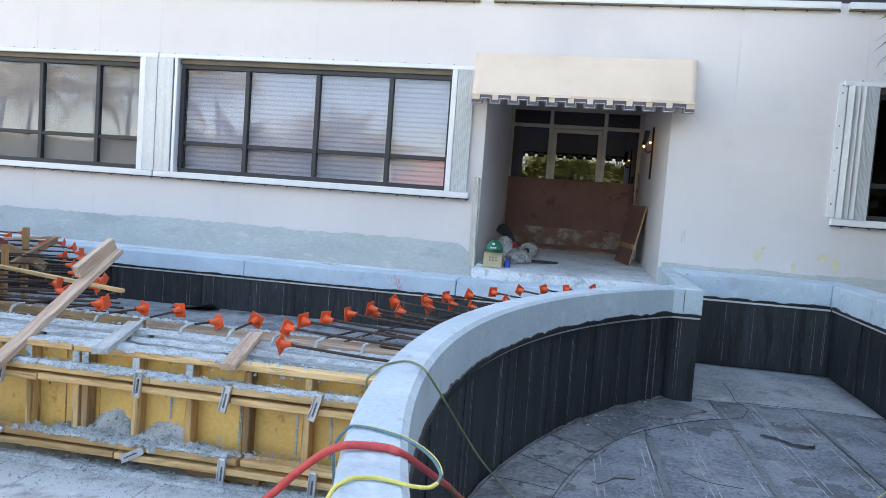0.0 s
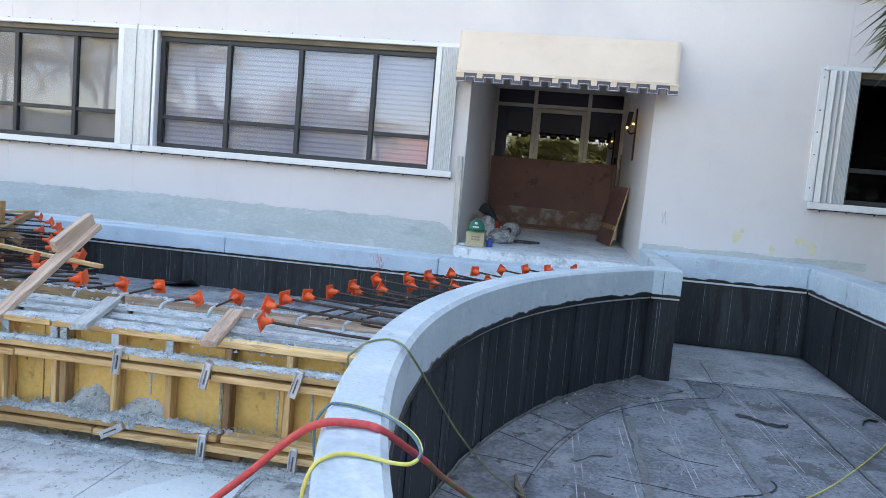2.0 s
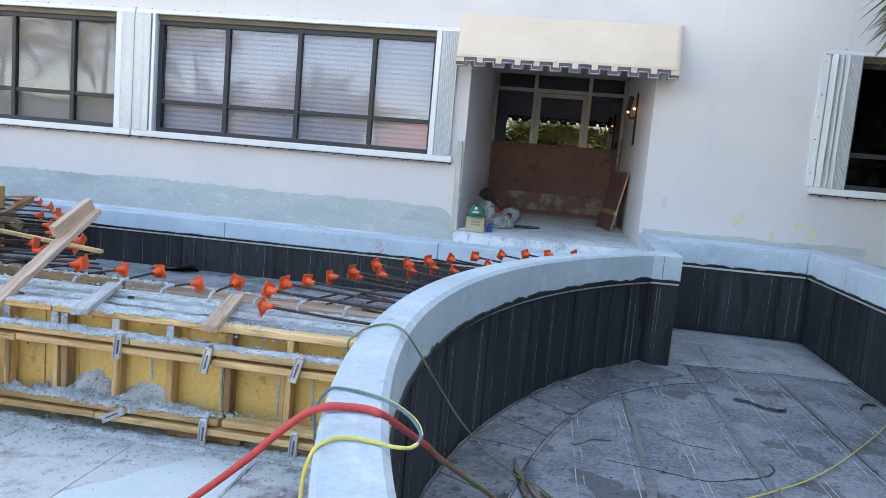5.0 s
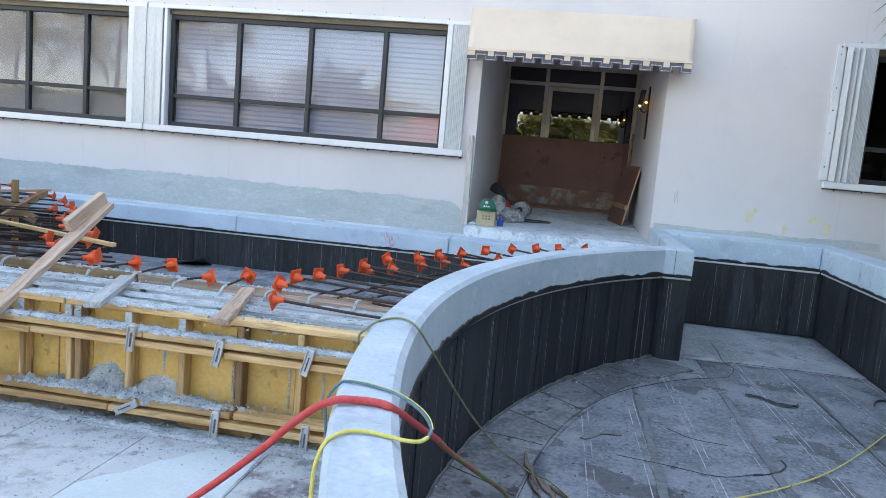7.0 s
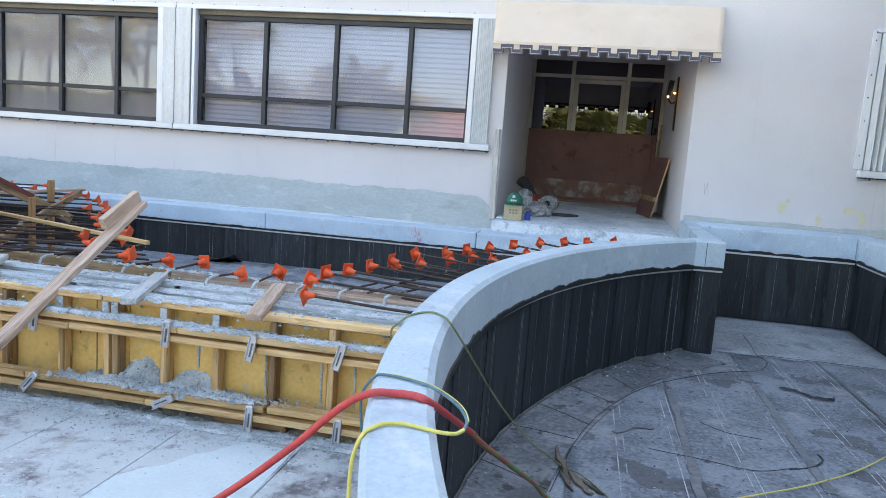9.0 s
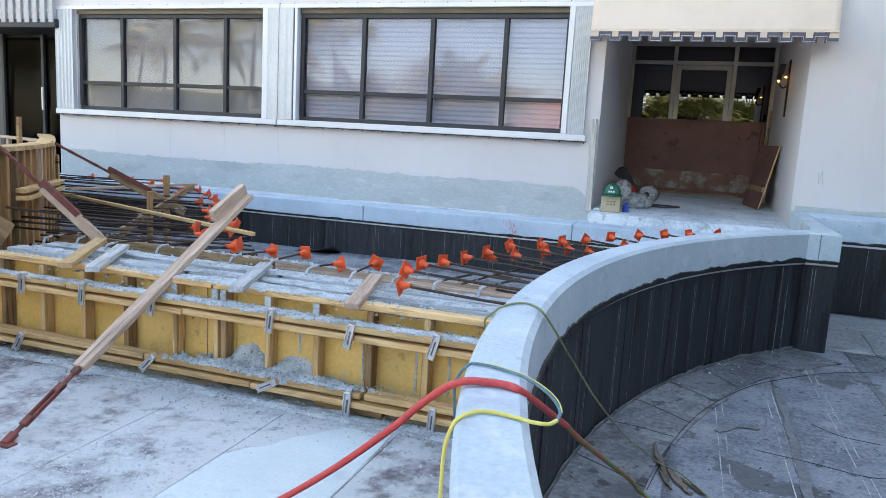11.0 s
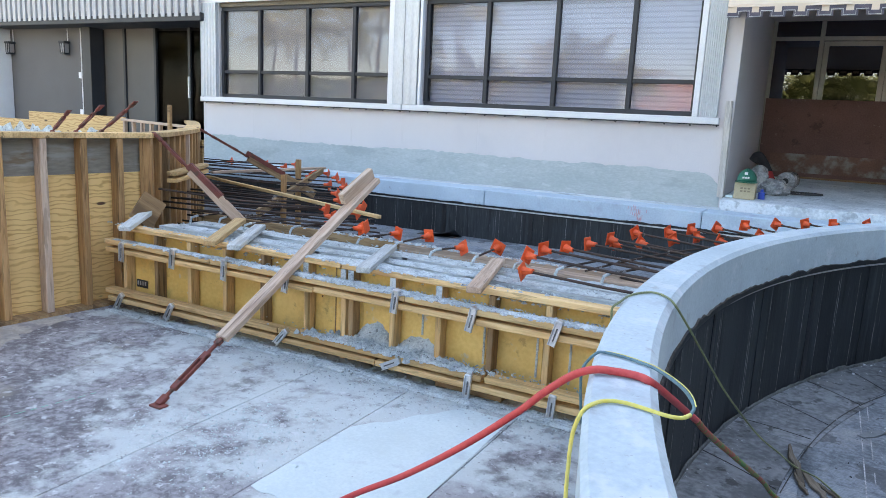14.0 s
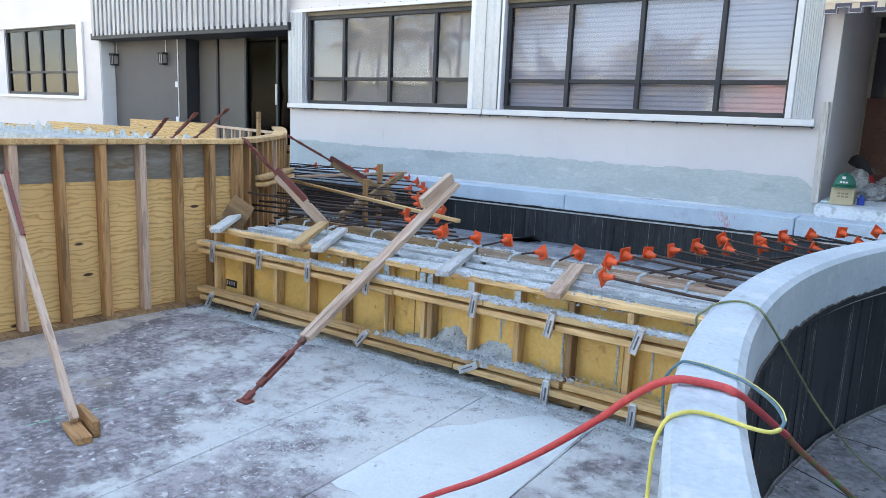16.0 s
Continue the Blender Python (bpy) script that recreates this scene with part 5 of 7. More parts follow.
CAP_ME = cap_mesh()


def rebar(points, capped=True, group="dowels", label="rusty steel dowel with an orange plastic safety cap", r=0.0085, coated=None):
    d = thing("rebar_dowel", label, "rebar", group)
    bar = part("bar", tube(points, r, 7), REBAR, d, "rusty bar", True)
    if coated:
        part("cement_coat", tube(coated, r * 1.35, 7), CEMENT, bar, "cement-splashed bend", True)
    if capped:
        o = new("cap", CAP_ME)
        o.parent = d
        a, b = Vector(points[-2]), Vector(points[-1])
        x = (b - a).normalized()
        m, _ = along(b - x * 0.01, b + x * 0.01)
        o.matrix_world = Matrix.Translation(b) @ m.to_3x3().to_4x4() @ pose(0, 0, 0, rng.uniform(-35, 35), rng.uniform(-9, 9), rng.uniform(-9, 9))
        tagged(o, "orange plastic safety cap")
    return d


# hooked dowels standing in the poured strip
for fx, fy, ex, ey, ez in ((-3.78, 4.34, -3.66, 4.70, 0.715), (-3.46, 4.33, -3.33, 4.65, 0.715), (-3.10, 4.31, -2.98, 4.66, 0.715), (-2.77, 4.30, -2.72, 4.70, 0.72), (-2.44, 4.26, -2.32, 4.50, 0.71), (-2.08, 4.20, -2.09, 4.62, 0.72)):
    pts = [(fx, fy, 0.55), (fx, fy, 0.665), (fx + 0.006, fy + 0.012, 0.695)]
    way = Vector((ex - fx, ey - fy, 0)).normalized() * 0.05
    pts += [(fx + way.x, fy + way.y, 0.709), (fx + 2 * way.x, fy + 2 * way.y, 0.711), (ex, ey, ez)]
    rebar(pts, True, "hooked dowels along the strip", "hooked steel dowel in the strip with an orange cap", 0.0075, pts[:5])
for fx, fy, ex, ey in ((-1.78, 4.22, -1.72, 4.48), (-1.5, 4.24, -1.35, 4.6), (-1.2, 4.26, -1.02, 4.62)):
    pts = [(fx, fy, 0.55), (fx, fy, 0.68), (fx + 0.006, fy + 0.012, 0.71), (fx + 0.03, fy + 0.06, 0.722), (ex, ey, 0.73)]
    rebar(pts, False, "hooked dowels along the strip", "hooked steel dowel tied to the bars", 0.0075, pts[:4])
for fx, fy, ex, ey in ((-4.76, 4.21, -4.64, 4.60), (-4.55, 4.33, -4.40, 4.70), (-4.17, 4.23, -4.0, 4.64)):
    pts = [(fx, fy, 0.55), (fx, fy, 0.66), (fx + 0.006, fy + 0.012, 0.692), (fx + 0.03, fy + 0.06, 0.706), (ex, ey, 0.712)]
    rebar(pts, False, "hooked dowels along the strip", "hooked steel dowel splashed with cement", 0.0075, pts[:4])
# dowels fanning out of the curved wall
for k, (x, y) in enumerate(((-1.60, 3.98), (-1.67, 4.22), (-1.67, 4.50), (-1.57, 4.66), (-1.50, 4.96), (-1.43, 5.30), (-1.36, 5.78), (-1.27, 5.60), (-1.15, 6.05), (-1.02, 6.37), (-0.85, 6.66), (-0.76, 6.21), (-0.66, 7.03), (-0.51, 6.82), (-0.42, 7.42), (-0.18, 7.72), (0.06, 7.95), (0.36, 8.2), (-1.42, 5.38), (-1.09, 5.95), (-0.95, 6.28))):
    v = Vector((OX - x, OY - y, 0)).normalized()
    root = Vector((OX, OY, 0)) - v * (RI - 0.02)
    z = 0.78 if k not in (0, 7, 11, 13, 18, 19, 20) else 0.73
    rebar([(root.x, root.y, z), ((root.x + x) / 2, (root.y + y) / 2, z - 0.006), (x + v.x * 0.05, y + v.y * 0.05, z), (x, y, z + 0.001)], True, "dowels out of the curved wall", "long steel dowel out of the curved wall with an orange cap", 0.009)
for k in range(5):
    d0 = 14 + 3.6 * k
    x0, y0 = arc(RI + 0.02, d0)
    x1, y1 = arc(RI + 1.05, d0 + 1.5)
    rebar([(x0, y0, 0.66), (x1, y1, 0.655)], False, "lower bars by the curved wall", "bare rusty bar below the dowels", 0.009)
for rr in (0.35, 0.75):
    rebar([(*arc(RI + rr, d_), 0.758) for d_ in range(11, 40, 3)], False, "tie bars", "bent rusty tie bar across the dowels", 0.007)

# ---- tall curved form ----
tall = thing("tall_form", "tall curved plywood wall form with timber studs", "formwork")
PINE_STUD = wood("brown_stud_lumber", (0.37, 0.19, 0.075), (0.56, 0.32, 0.145), stain=(0.20, 0.085, 0.04))


def plywood(name, light, dark, knot):
    """Rotary-cut softwood face: wavy level grain with dark knots."""
    m = bpy.data.materials.new(name)
    m.use_nodes = True
    nt, L = m.node_tree, m.node_tree.links
    bsdf = nt.nodes["Principled BSDF"]
    bsdf.inputs["Roughness"].default_value = 0.72
    mp = nt.nodes.new("ShaderNodeMapping")
    mp.inputs["Scale"].default_value = (0.34, 0.34, 1.0)
    L.new(nt.nodes.new("ShaderNodeNewGeometry").outputs["Position"], mp.inputs[0])
    wave = nt.nodes.new("ShaderNodeTexWave")
    wave.bands_direction = 'Z'
    for key, value in (("Scale", 8.5), ("Distortion", 12.0), ("Detail", 2.4), ("Detail Scale", 1.3), ("Detail Roughness", 0.55)):
        wave.inputs[key].default_value = value
    blot = nt.nodes.new("ShaderNodeTexNoise")
    blot.inputs["Scale"].default_value, blot.inputs["Detail"].default_value = 2.0, 5
    fine = nt.nodes.new("ShaderNodeTexNoise")
    fine.inputs["Scale"].default_value, fine.inputs["Detail"].default_value = 40.0, 3
    vor = nt.nodes.new("ShaderNodeTexVoronoi")
    vor.inputs["Scale"].default_value = 8.5
    for n in (wave, blot, fine, vor):
        L.new(mp.outputs[0], n.inputs["Vector"])

    def mix(f, x, y, lo, hi):
        r = nt.nodes.new("ShaderNodeMapRange")
        r.inputs[1].default_value, r.inputs[2].default_value = lo, hi
        L.new(f, r.inputs[0])
        k = nt.nodes.new("ShaderNodeMix")
        k.data_type = 'RGBA'
        L.new(r.outputs[0], k.inputs[0])
        for socket, v in ((k.inputs[6], x), (k.inputs[7], y)):
            if isinstance(v, tuple):
                socket.default_value = (*v, 1)
            else:
                L.new(v, socket)
        return k.outputs[2]

    mid = tuple((p + 2 * q) / 3 for p, q in zip(dark, light))
    c = mix(wave.outputs["Fac"], light, dark, 0.62, 1.08)
    c = mix(blot.outputs[0], c, mid, 0.45, 0.75)
    c = mix(fine.outputs[0], c, dark, 0.62, 1.1)
    c = mix(vor.outputs["Distance"], knot, c, 0.085, 0.13)
    L.new(c, bsdf.inputs["Base Color"])
    bump = nt.nodes.new("ShaderNodeBump")
    bump.inputs["Strength"].default_value, bump.inputs["Distance"].default_value = 0.2, 0.002
    L.new(wave.outputs["Fac"], bump.inputs["Height"])
    L.new(bump.outputs[0], bsdf.inputs["Normal"])
    return m


FORMPLY = plywood("pine_plywood", (0.92, 0.61, 0.26), (0.62, 0.33, 0.11), (0.10, 0.045, 0.02))
GREYPLY = mat("grey_cement_stained_plywood", (0.21, 0.185, 0.15), (0.31, 0.28, 0.235), 2.0, 30, 0.8, 0.15, stretch=(0.4, 0.4, 2), layers=[((0.38, 0.37, 0.34), 5, 6, 0.56, 0.66, 0.7), ((0.20, 0.12, 0.06), 4, 6, 0.60, 0.68, 0.7)])
LINE = [(-5.35, -0.5), (-5.22, 1.0), (-5.15, 2.15), (-5.09, 2.85), (-5.02, 3.45), (-4.98, 4.02), (-5.22, 4.42), (-5.62, 4.98), (-6.12, 5.58), (-7.0, 6.4), (-8.0, 7.3), (-8.9, 8.05)]


def offset(line, by):
    out = []
    for i, (x, y) in enumerate(line):
        a, b = line[max(i - 1, 0)], line[min(i + 1, len(line) - 1)]
        v = Vector((b[0] - a[0], b[1] - a[1])).normalized()
        out.append((x - v.y * by, y + v.x * by))
    return out


back_line = offset(LINE, 0.105)
back2 = offset(LINE, 0.125)
for (a, b, c, d_) in zip(back_line, back_line[1:], back2[1:], back2):
    part("plywood", prism([a, b, c, d_], 0.04, 1.065), FORMPLY, tall)
    part("upper_plywood", prism([a, b, c, d_], 1.067, 1.345), GREYPLY, tall, "grey cement-stained plywood")
for (a, b, c, d_) in zip(offset(LINE, -0.005), offset(LINE, -0.005)[1:], offset(LINE, 0.16)[1:], offset(LINE, 0.16)):
    part("top_plate", prism([a, b, c, d_], 1.347, 1.385), PINE, tall)
    part("sole_plate", prism([a, b, c, d_], 0.008, 0.038), PINE_DARK, tall)
# studs at even steps along the line
dist, want = 0.0, 0.05
for (x0, y0), (x1, y1) in zip(LINE, LINE[1:]):
    n = math.hypot(x1 - x0, y1 - y0)
    v = Vector((x1 - x0, y1 - y0)) / n
    while want < dist + n:
        s = want - dist
        cx, cy = x0 + v.x * s - v.y * 0.052, y0 + v.y * s + v.x * 0.052
        lumber("stud", (cx, cy, 0.04), (cx, cy, 1.345), 0.1, 0.052, rng.choice((PINE_STUD, PINE_STUD, PINE_DARK, PINE_STUD, PINE_STUD, PINE_PALE)), tall, up=(v.x, v.y, 0))
        want += 0.30 if y0 < 3.9 else 0.2
    dist += n
for z in (0.98, 1.04):
    lumber("wale", (-5.02, 4.25, z), (-5.7, 5.25, z - 0.01), 0.087, 0.037, PINE, tall)
tagged(part("plywood_offcut", box(-0.11, 0.11, -0.008, 0.008, -0.12, 0.12, 0.002), PINE_DARK), "dark plywood offcut propped against the tall form", "plywood").matrix_world = pose(-4.88, 3.88, 0.77, 0, 35, 78)

# opposite face of the tall form
OLDPLY = plywood("weathered_plywood", (0.60, 0.40, 0.18), (0.36, 0.19, 0.075), (0.12, 0.06, 0.03))
opp = thing("rear_form", "rear plywood face of the wall form with open stud frames", "formwork")
for a, b, z in ((-15.5, -12.7, 1.22), (-12.7, -10.2, 1.31), (-10.2, -8.15, 1.43)):
    part("plywood", box(a, b, 6.2, 6.22, 0.0, z), OLDPLY, opp)
part("plywood", box(-8.15, -6.75, 6.2, 6.22, 0.0, 1.22), OLDPLY, opp)
ragged_strip([(-15.4 + 0.06 * i, 6.1995, 0, -1) for i in range(120)], 1.02, 0.28, CEMENT, "cement_smear", opp, "grey cement smeared over the lower plywood", 3.0)
lumber("top_plate", (-8.15, 6.17, 1.40), (-6.75, 6.15, 1.36), 0.06, 0.03, PINE_PALE, opp)
for i in range(9):
    xx = -8.1 + i * 0.165
    lumber("stud", (xx, 6.17, 1.2), (xx, 6.17, 1.385 - 0.03 * i / 9), 0.05, 0.035, PINE_PALE, opp, up=(1, 0, 0))
tagged(part("stake", box(-0.018, 0.018, -0.018, 0.018, 0, 0.9, 0.003), PINE_DARK), "thin upright stake behind the tall form", "stake").matrix_world = pose(-6.14, 5.2, 0.72)
form_fill = part("wall_core", box(-15.5, -6.9, 5.6, 6.19, -0.02, 1.12), CEMENT)
tagged(form_fill, "grey concrete inside the wall form", "concrete")


# ---- braces ----
def brace(foot, top, share, label, wide=0.088, high=0.04, steel_at_foot=True, wood_mat=PINE_PALE, channel=None):
    """A timber brace with a steel turnbuckle at one end; share: length of the steel part."""
    b = thing("form_brace", label, "brace", "braces of the forms")
    p, q = Vector(foot), Vector(top)
    mid = p.lerp(q, share)
    lumber("timber", mid, q, wide, high, wood_mat, b)
    m, n = along(p, mid)
    base = part("plate", box(-0.035, 0.055, -0.03, 0.03, -0.006, 0.006, 0.002), RED_STEEL, b, "rusty red steel foot")
    base.matrix_world = Matrix.Translation(p) @ (pose(0, 0, 0) if steel_at_foot else m.to_3x3().to_4x4())
    for s0, s1 in ((-0.5, -0.16), (0.16, 0.5)):
        rod = part("screw_rod", tube([(n * s0, 0, 0), (n * s1, 0, 0)], 0.012, 8), RED_STEEL, b, "threaded rod", True)
        rod.matrix_world = m
    for k, dy in enumerate((-0.017, 0.017)):
        o = part("turnbuckle", box(-n * 0.24, n * 0.24, dy - 0.006, dy + 0.006, -0.012, 0.012, 0.002), RED_STEEL, b, "red steel turnbuckle")
        o.matrix_world = m
    for s, half in ((-0.22, 0.03), (0.22, 0.03), (-0.43, 0.035), (0.45, 0.02)):
        o = part("collar", box(n * s - half, n * s + half, -0.023, 0.023, -0.014, 0.014, 0.004), RED_STEEL, b, "red steel collar")
        o.matrix_world = m
    if channel:
        m2, n2 = along(mid, q)
        o = part("channel", box(-n2 / 2 - 0.04, -n2 / 2 + n2 * channel, -wide / 2 - 0.004, wide / 2 + 0.004, high / 2, high / 2 + 0.008, 0.002), RED_STEEL, b, "dark red steel channel")
        o.matrix_world = m2
        for dy in (-1, 1):
            o = part("channel", box(-n2 / 2 - 0.04, -n2 / 2 + n2 * channel, dy * (wide / 2 + 0.004) - 0.003, dy * (wide / 2 + 0.004) + 0.003, high * 0.08, high / 2, 0.001), RED_STEEL, b, "dark red steel channel")
            o.matrix_world = m2
    return b


b1 = brace((-3.10, 2.47, 0.012), (-3.08, 4.50, 1.14), 0.23, "pale timber brace with a rusty turnbuckle, propped over the form")
lumber("scab", (-3.125, 4.14, 1.012), (-3.10, 4.47, 1.19), 0.05, 0.088, PINE_PALE, b1, "short board nailed alongside")
b2 = thing("form_brace", "weathered timber brace with a red steel channel against the tall form", "brace", "braces of the forms")
lumber("timber", (-3.43, 1.678, 0.068), (-5.06, 2.125, 1.15), 0.041, 0.036, PINE_PALE, b2)
m, n = along((-4.55, 1.985, 0.825), (-5.07, 2.14, 1.17))
o = part("channel", box(-n / 2, n / 2, -0.025, 0.002, 0.0185, 0.0225, 0.001), RED_STEEL, b2, "dark red steel channel")
o.matrix_world = m
o = part("channel", box(-n / 2, n / 2, -0.0265, -0.022, -0.018, 0.018, 0.001), RED_STEEL, b2, "dark red steel channel")
o.matrix_world = m
board("block", (-3.50, 1.69, 0.027), (-3.255, 1.63, 0.027), 0.076, 0.036, PINE_STUD, "offcut block at the foot of the brace", "block", "blocks at the brace foot")
board("block", (-3.56, 1.772, 0.051), (-3.285, 1.71, 0.051), 0.034, 0.084, PINE_STUD, "offcut block at the foot of the brace", "block", "blocks at the brace foot")
brace((-5.0, 4.08, 1.37), (-4.40, 4.44, 0.67), 0.40, "timber brace with red turnbuckle hung from the tall form", wide=0.05, high=0.085, steel_at_foot=False, channel=0.55)
brace((-6.2, 5.66, 1.37), (-5.55, 6.85, 0.62), 0.40, "timber brace with a red turnbuckle behind the rebar", wide=0.05, high=0.1, steel_at_foot=False, channel=0.5, wood_mat=PINE_DARK)
for (x0, z0, x1, z1), wm in (((-8.25, 1.15, -7.82, 1.48), PINE_GREY), ((-7.87, 1.15, -7.24, 1.56), PINE_GREY), ((-7.45, 1.17, -6.68, 1.62), PINE)):
    brace((x1, 5.2, z1), (x0 - (x1 - x0) * 0.7, 5.2, z0 - (z1 - z0) * 0.7), 0.45, "short brace with a rusty turnbuckle inside the form", steel_at_foot=False, wood_mat=wm, wide=0.06)

# ---- rebar mat by the tall form ----
def form_x(y):
    for (x0, y0), (x1, y1) in zip(LINE, LINE[1:]):
        if y0 <= y <= y1:
            return x0 + (x1 - x0) * (y - y0) / (y1 - y0)
    return LINE[-1][0]


for k, (x, y, z) in enumerate(((-8.2, 8.1, 0.8), (-7.62, 8.25, 0.8), (-7.08, 8.05, 0.8), (-7.05, 8.25, 0.83), (-6.3, 7.8, 0.8), (-6.04, 7.72, 0.8), (-5.62, 7.36, 0.8), (-5.21, 6.94, 0.8), (-4.8, 6.43, 0.8), (-5.09, 6.52, 0.8), (-5.9, 7.18, 0.8), (-4.51, 5.9, 0.8), (-4.14, 5.46, 0.8), (-3.84, 4.86, 0.8), (-3.62, 4.66, 0.78), (-3.3, 4.68, 0.73), (-3.7, 5.12, 0.76), (-3.82, 5.38, 0.78))):
    y0 = max(y - 0.45, 4.3)
    x0 = form_x(y0) - 0.08
    rebar([(x0, y0, z), ((x0 + x) / 2, (y0 + y) / 2, z - 0.012), (x - 0.04, y - 0.01, z), (x, y, z)], True, "dowels out of the tall form", "long steel dowel out of the tall form with an orange cap", 0.009)
for k in range(16):
    y = 4.75 + 0.2 * k
    x0 = form_x(max(y - 0.4, 4.3)) - 0.08
    rebar([(x0, y - 0.4, 0.55 - 0.01 * (k % 3)), (x0 + 1.4, y - 0.25, 0.545), (x0 + 2.2, y - 0.12, 0.55)], False, "lower bars by the tall form", "bare rusty bar of the lower mat", 0.009)
for k in range(4):
    rebar([(-5.0 - 0.35 * k, 4.5 + 0.55 * k, 0.57), (-4.3 - 0.4 * k, 5.1 + 0.6 * k, 0.565), (-4.1 - 0.75 * k, 6.0 + 0.5 * k, 0.57)], False, "tie bars", "rusty tie bar across the mat", 0.008)
rebar([(-4.95, 4.05, 0.93), (-4.4, 4.45, 0.85), (-3.84, 4.86, 0.81)], False, "tie bars", "long bar tied to the tall form", 0.009)
board("stake", (-4.86, 5.5, 0.05), (-4.86, 5.5, 0.985), 0.045, 0.045, PINE_STUD, "square timber stake standing among the rebar", "stake", "stakes in the pit", up=(0, 1, 0))
board("stake", (-5.93, 7.0, 0.05), (-5.93, 7.0, 1.02), 0.06, 0.05, PINE_STUD, "square timber stake standing among the rebar", "stake", "stakes in the pit", up=(0, 1, 0))
board("batten", (-6.3, 5.85, 0.83), (-3.25, 4.83, 0.80), 0.04, 0.03, PINE, "long yellow batten lying across the rebar", "batten", "battens on the rebar")
board("batten", (-4.72, 4.98, 0.66), (-6.1, 7.7, 0.84), 0.038, 0.08, PINE_DARK, "weathered board lying across the rebar", "batten", "battens on the rebar")
board("batten", (-6.6, 6.2, 0.84), (-6.1, 7.75, 0.87), 0.08, 0.03, PINE_PALE, "weathered board lying across the rebar", "batten", "battens on the rebar")
board("batten", (-4.35, 5.35, 0.06), (-3.55, 4.75, 0.62), 0.07, 0.035, PINE_DARK, "dark prop leaning inside the pit", "batten", "battens on the rebar")
bm = bmesh.new()
flap = [[bm.verts.new((-4.9 + 0.6 * i / 8, 8.25 - 0.05 * i / 8 + 0.25 * j / 4, 0.052 + 0.13 * (i / 8) ** 2 * (1 - j / 4))) for j in range(5)] for i in range(9)]
for i in range(8):
    for j in range(4):
        bm.faces.new((flap[i][j], flap[i + 1][j], flap[i + 1][j + 1], flap[i][j + 1]))
ob = part("membrane_flap", bm, BLACK, None, "", True)
ob.modifiers.new("thick", 'SOLIDIFY').thickness = 0.004
tagged(ob, "loose curled flap of black membrane on the pit floor", "membrane")

# ---- hoses and cables over the curved wall ----
hose = thing("red_hose", "thick red rubber hose draped over the curved wall", "hose")
part("tube", tube(spline([(-2.7, 0.6, 0.022), (-2.2, 1.2, 0.022), (-1.90, 1.66, 0.022), (-1.716, 1.80, 0.04), (-1.333, 1.757, 0.357), (-1.069, 1.716, 0.545), (-0.866, 1.684, 0.708), (-0.693, 1.657, 0.866), (-0.616, 1.645, 0.946), (-0.543, 1.634, 1.012), (-0.486, 1.628, 1.043), (-0.44, 1.65, 1.042), (-0.386, 1.655, 1.041), (-0.352, 1.65, 1.035), (-0.331, 1.742, 0.981), (-0.301, 1.94, 0.867), (-0.285, 2.04, 0.81)]), 0.0100, 12), HOSE_RED, hose, "", True)
part("stained_end", tube(spline([(-0.285, 2.04, 0.81), (-0.263, 2.186, 0.716), (-0.203, 2.575, 0.489), (-0.12, 3.106, 0.179), (-0.085, 3.27, 0.06), (-0.02, 3.26, 0.022), (0.15, 2.95, 0.022), (0.5, 2.4, 0.022)]), 0.0102, 10), mat("green_stained_hose", (0.08, 0.26, 0.06), (0.44, 0.075, 0.06), 5, 60, 0.6, 0.1, contrast=(0.44, 0.56)), hose, "hose end stained green and brown", True)
cable = thing("yellow_cable", "looped yellow cable lying over the curved wall", "cable")
part("cord", tube(spline([(-0.60, 1.36, 0.03), (-0.50, 1.39, 0.35), (-0.468, 1.409, 0.70), (-0.464, 1.409, 0.876), (-0.463, 1.409, 0.93), (-0.458, 1.409, 0.978), (-0.443, 1.412, 1.022), (-0.426, 1.429, 1.037), (-0.405, 1.465, 1.037), (-0.366, 1.477, 1.037), (-0.316, 1.471, 1.036), (-0.279, 1.462, 1.036), (-0.246, 1.467, 1.036), (-0.232, 1.495, 1.036)]), 0.0048, 8), HOSE_YEL, cable, "", True)
teal = part("teal_stretch", tube(spline([(-0.232, 1.495, 1.036), (-0.232, 1.54, 1.037), (-0.246, 1.58, 1.040), (-0.272, 1.634, 1.040), (-0.315, 1.697, 1.038), (-0.367, 1.752, 1.037), (-0.407, 1.776, 1.036), (-0.463, 1.796, 1.036), (-0.508, 1.799, 1.036), (-0.525, 1.785, 1.034), (-0.548, 1.772, 1.005), (-0.557, 1.772, 0.975), (-0.557, 1.772, 0.939), (-0.556, 1.785, 0.88), (-0.575, 1.90, 0.72), (-0.62, 2.05, 0.4), (-0.68, 2.15, 0.02)]), 0.0042, 8), HOSE_BLUE, cable, "worn teal stretch of the cord", True)
part("worn_stripe", tube(spline([(-0.228, 1.54, 1.0405), (-0.242, 1.584, 1.0435), (-0.268, 1.638, 1.0435), (-0.311, 1.701, 1.0415), (-0.364, 1.756, 1.0405), (-0.405, 1.780, 1.0395), (-0.462, 1.800, 1.0395), (-0.508, 1.803, 1.039)]), 0.0016, 6), HOSE_YEL, teal, "yellow stripe left on the worn cord", True)
wire = thing("thin_cable", "thin grey-green cable hanging over the curved wall", "cable")
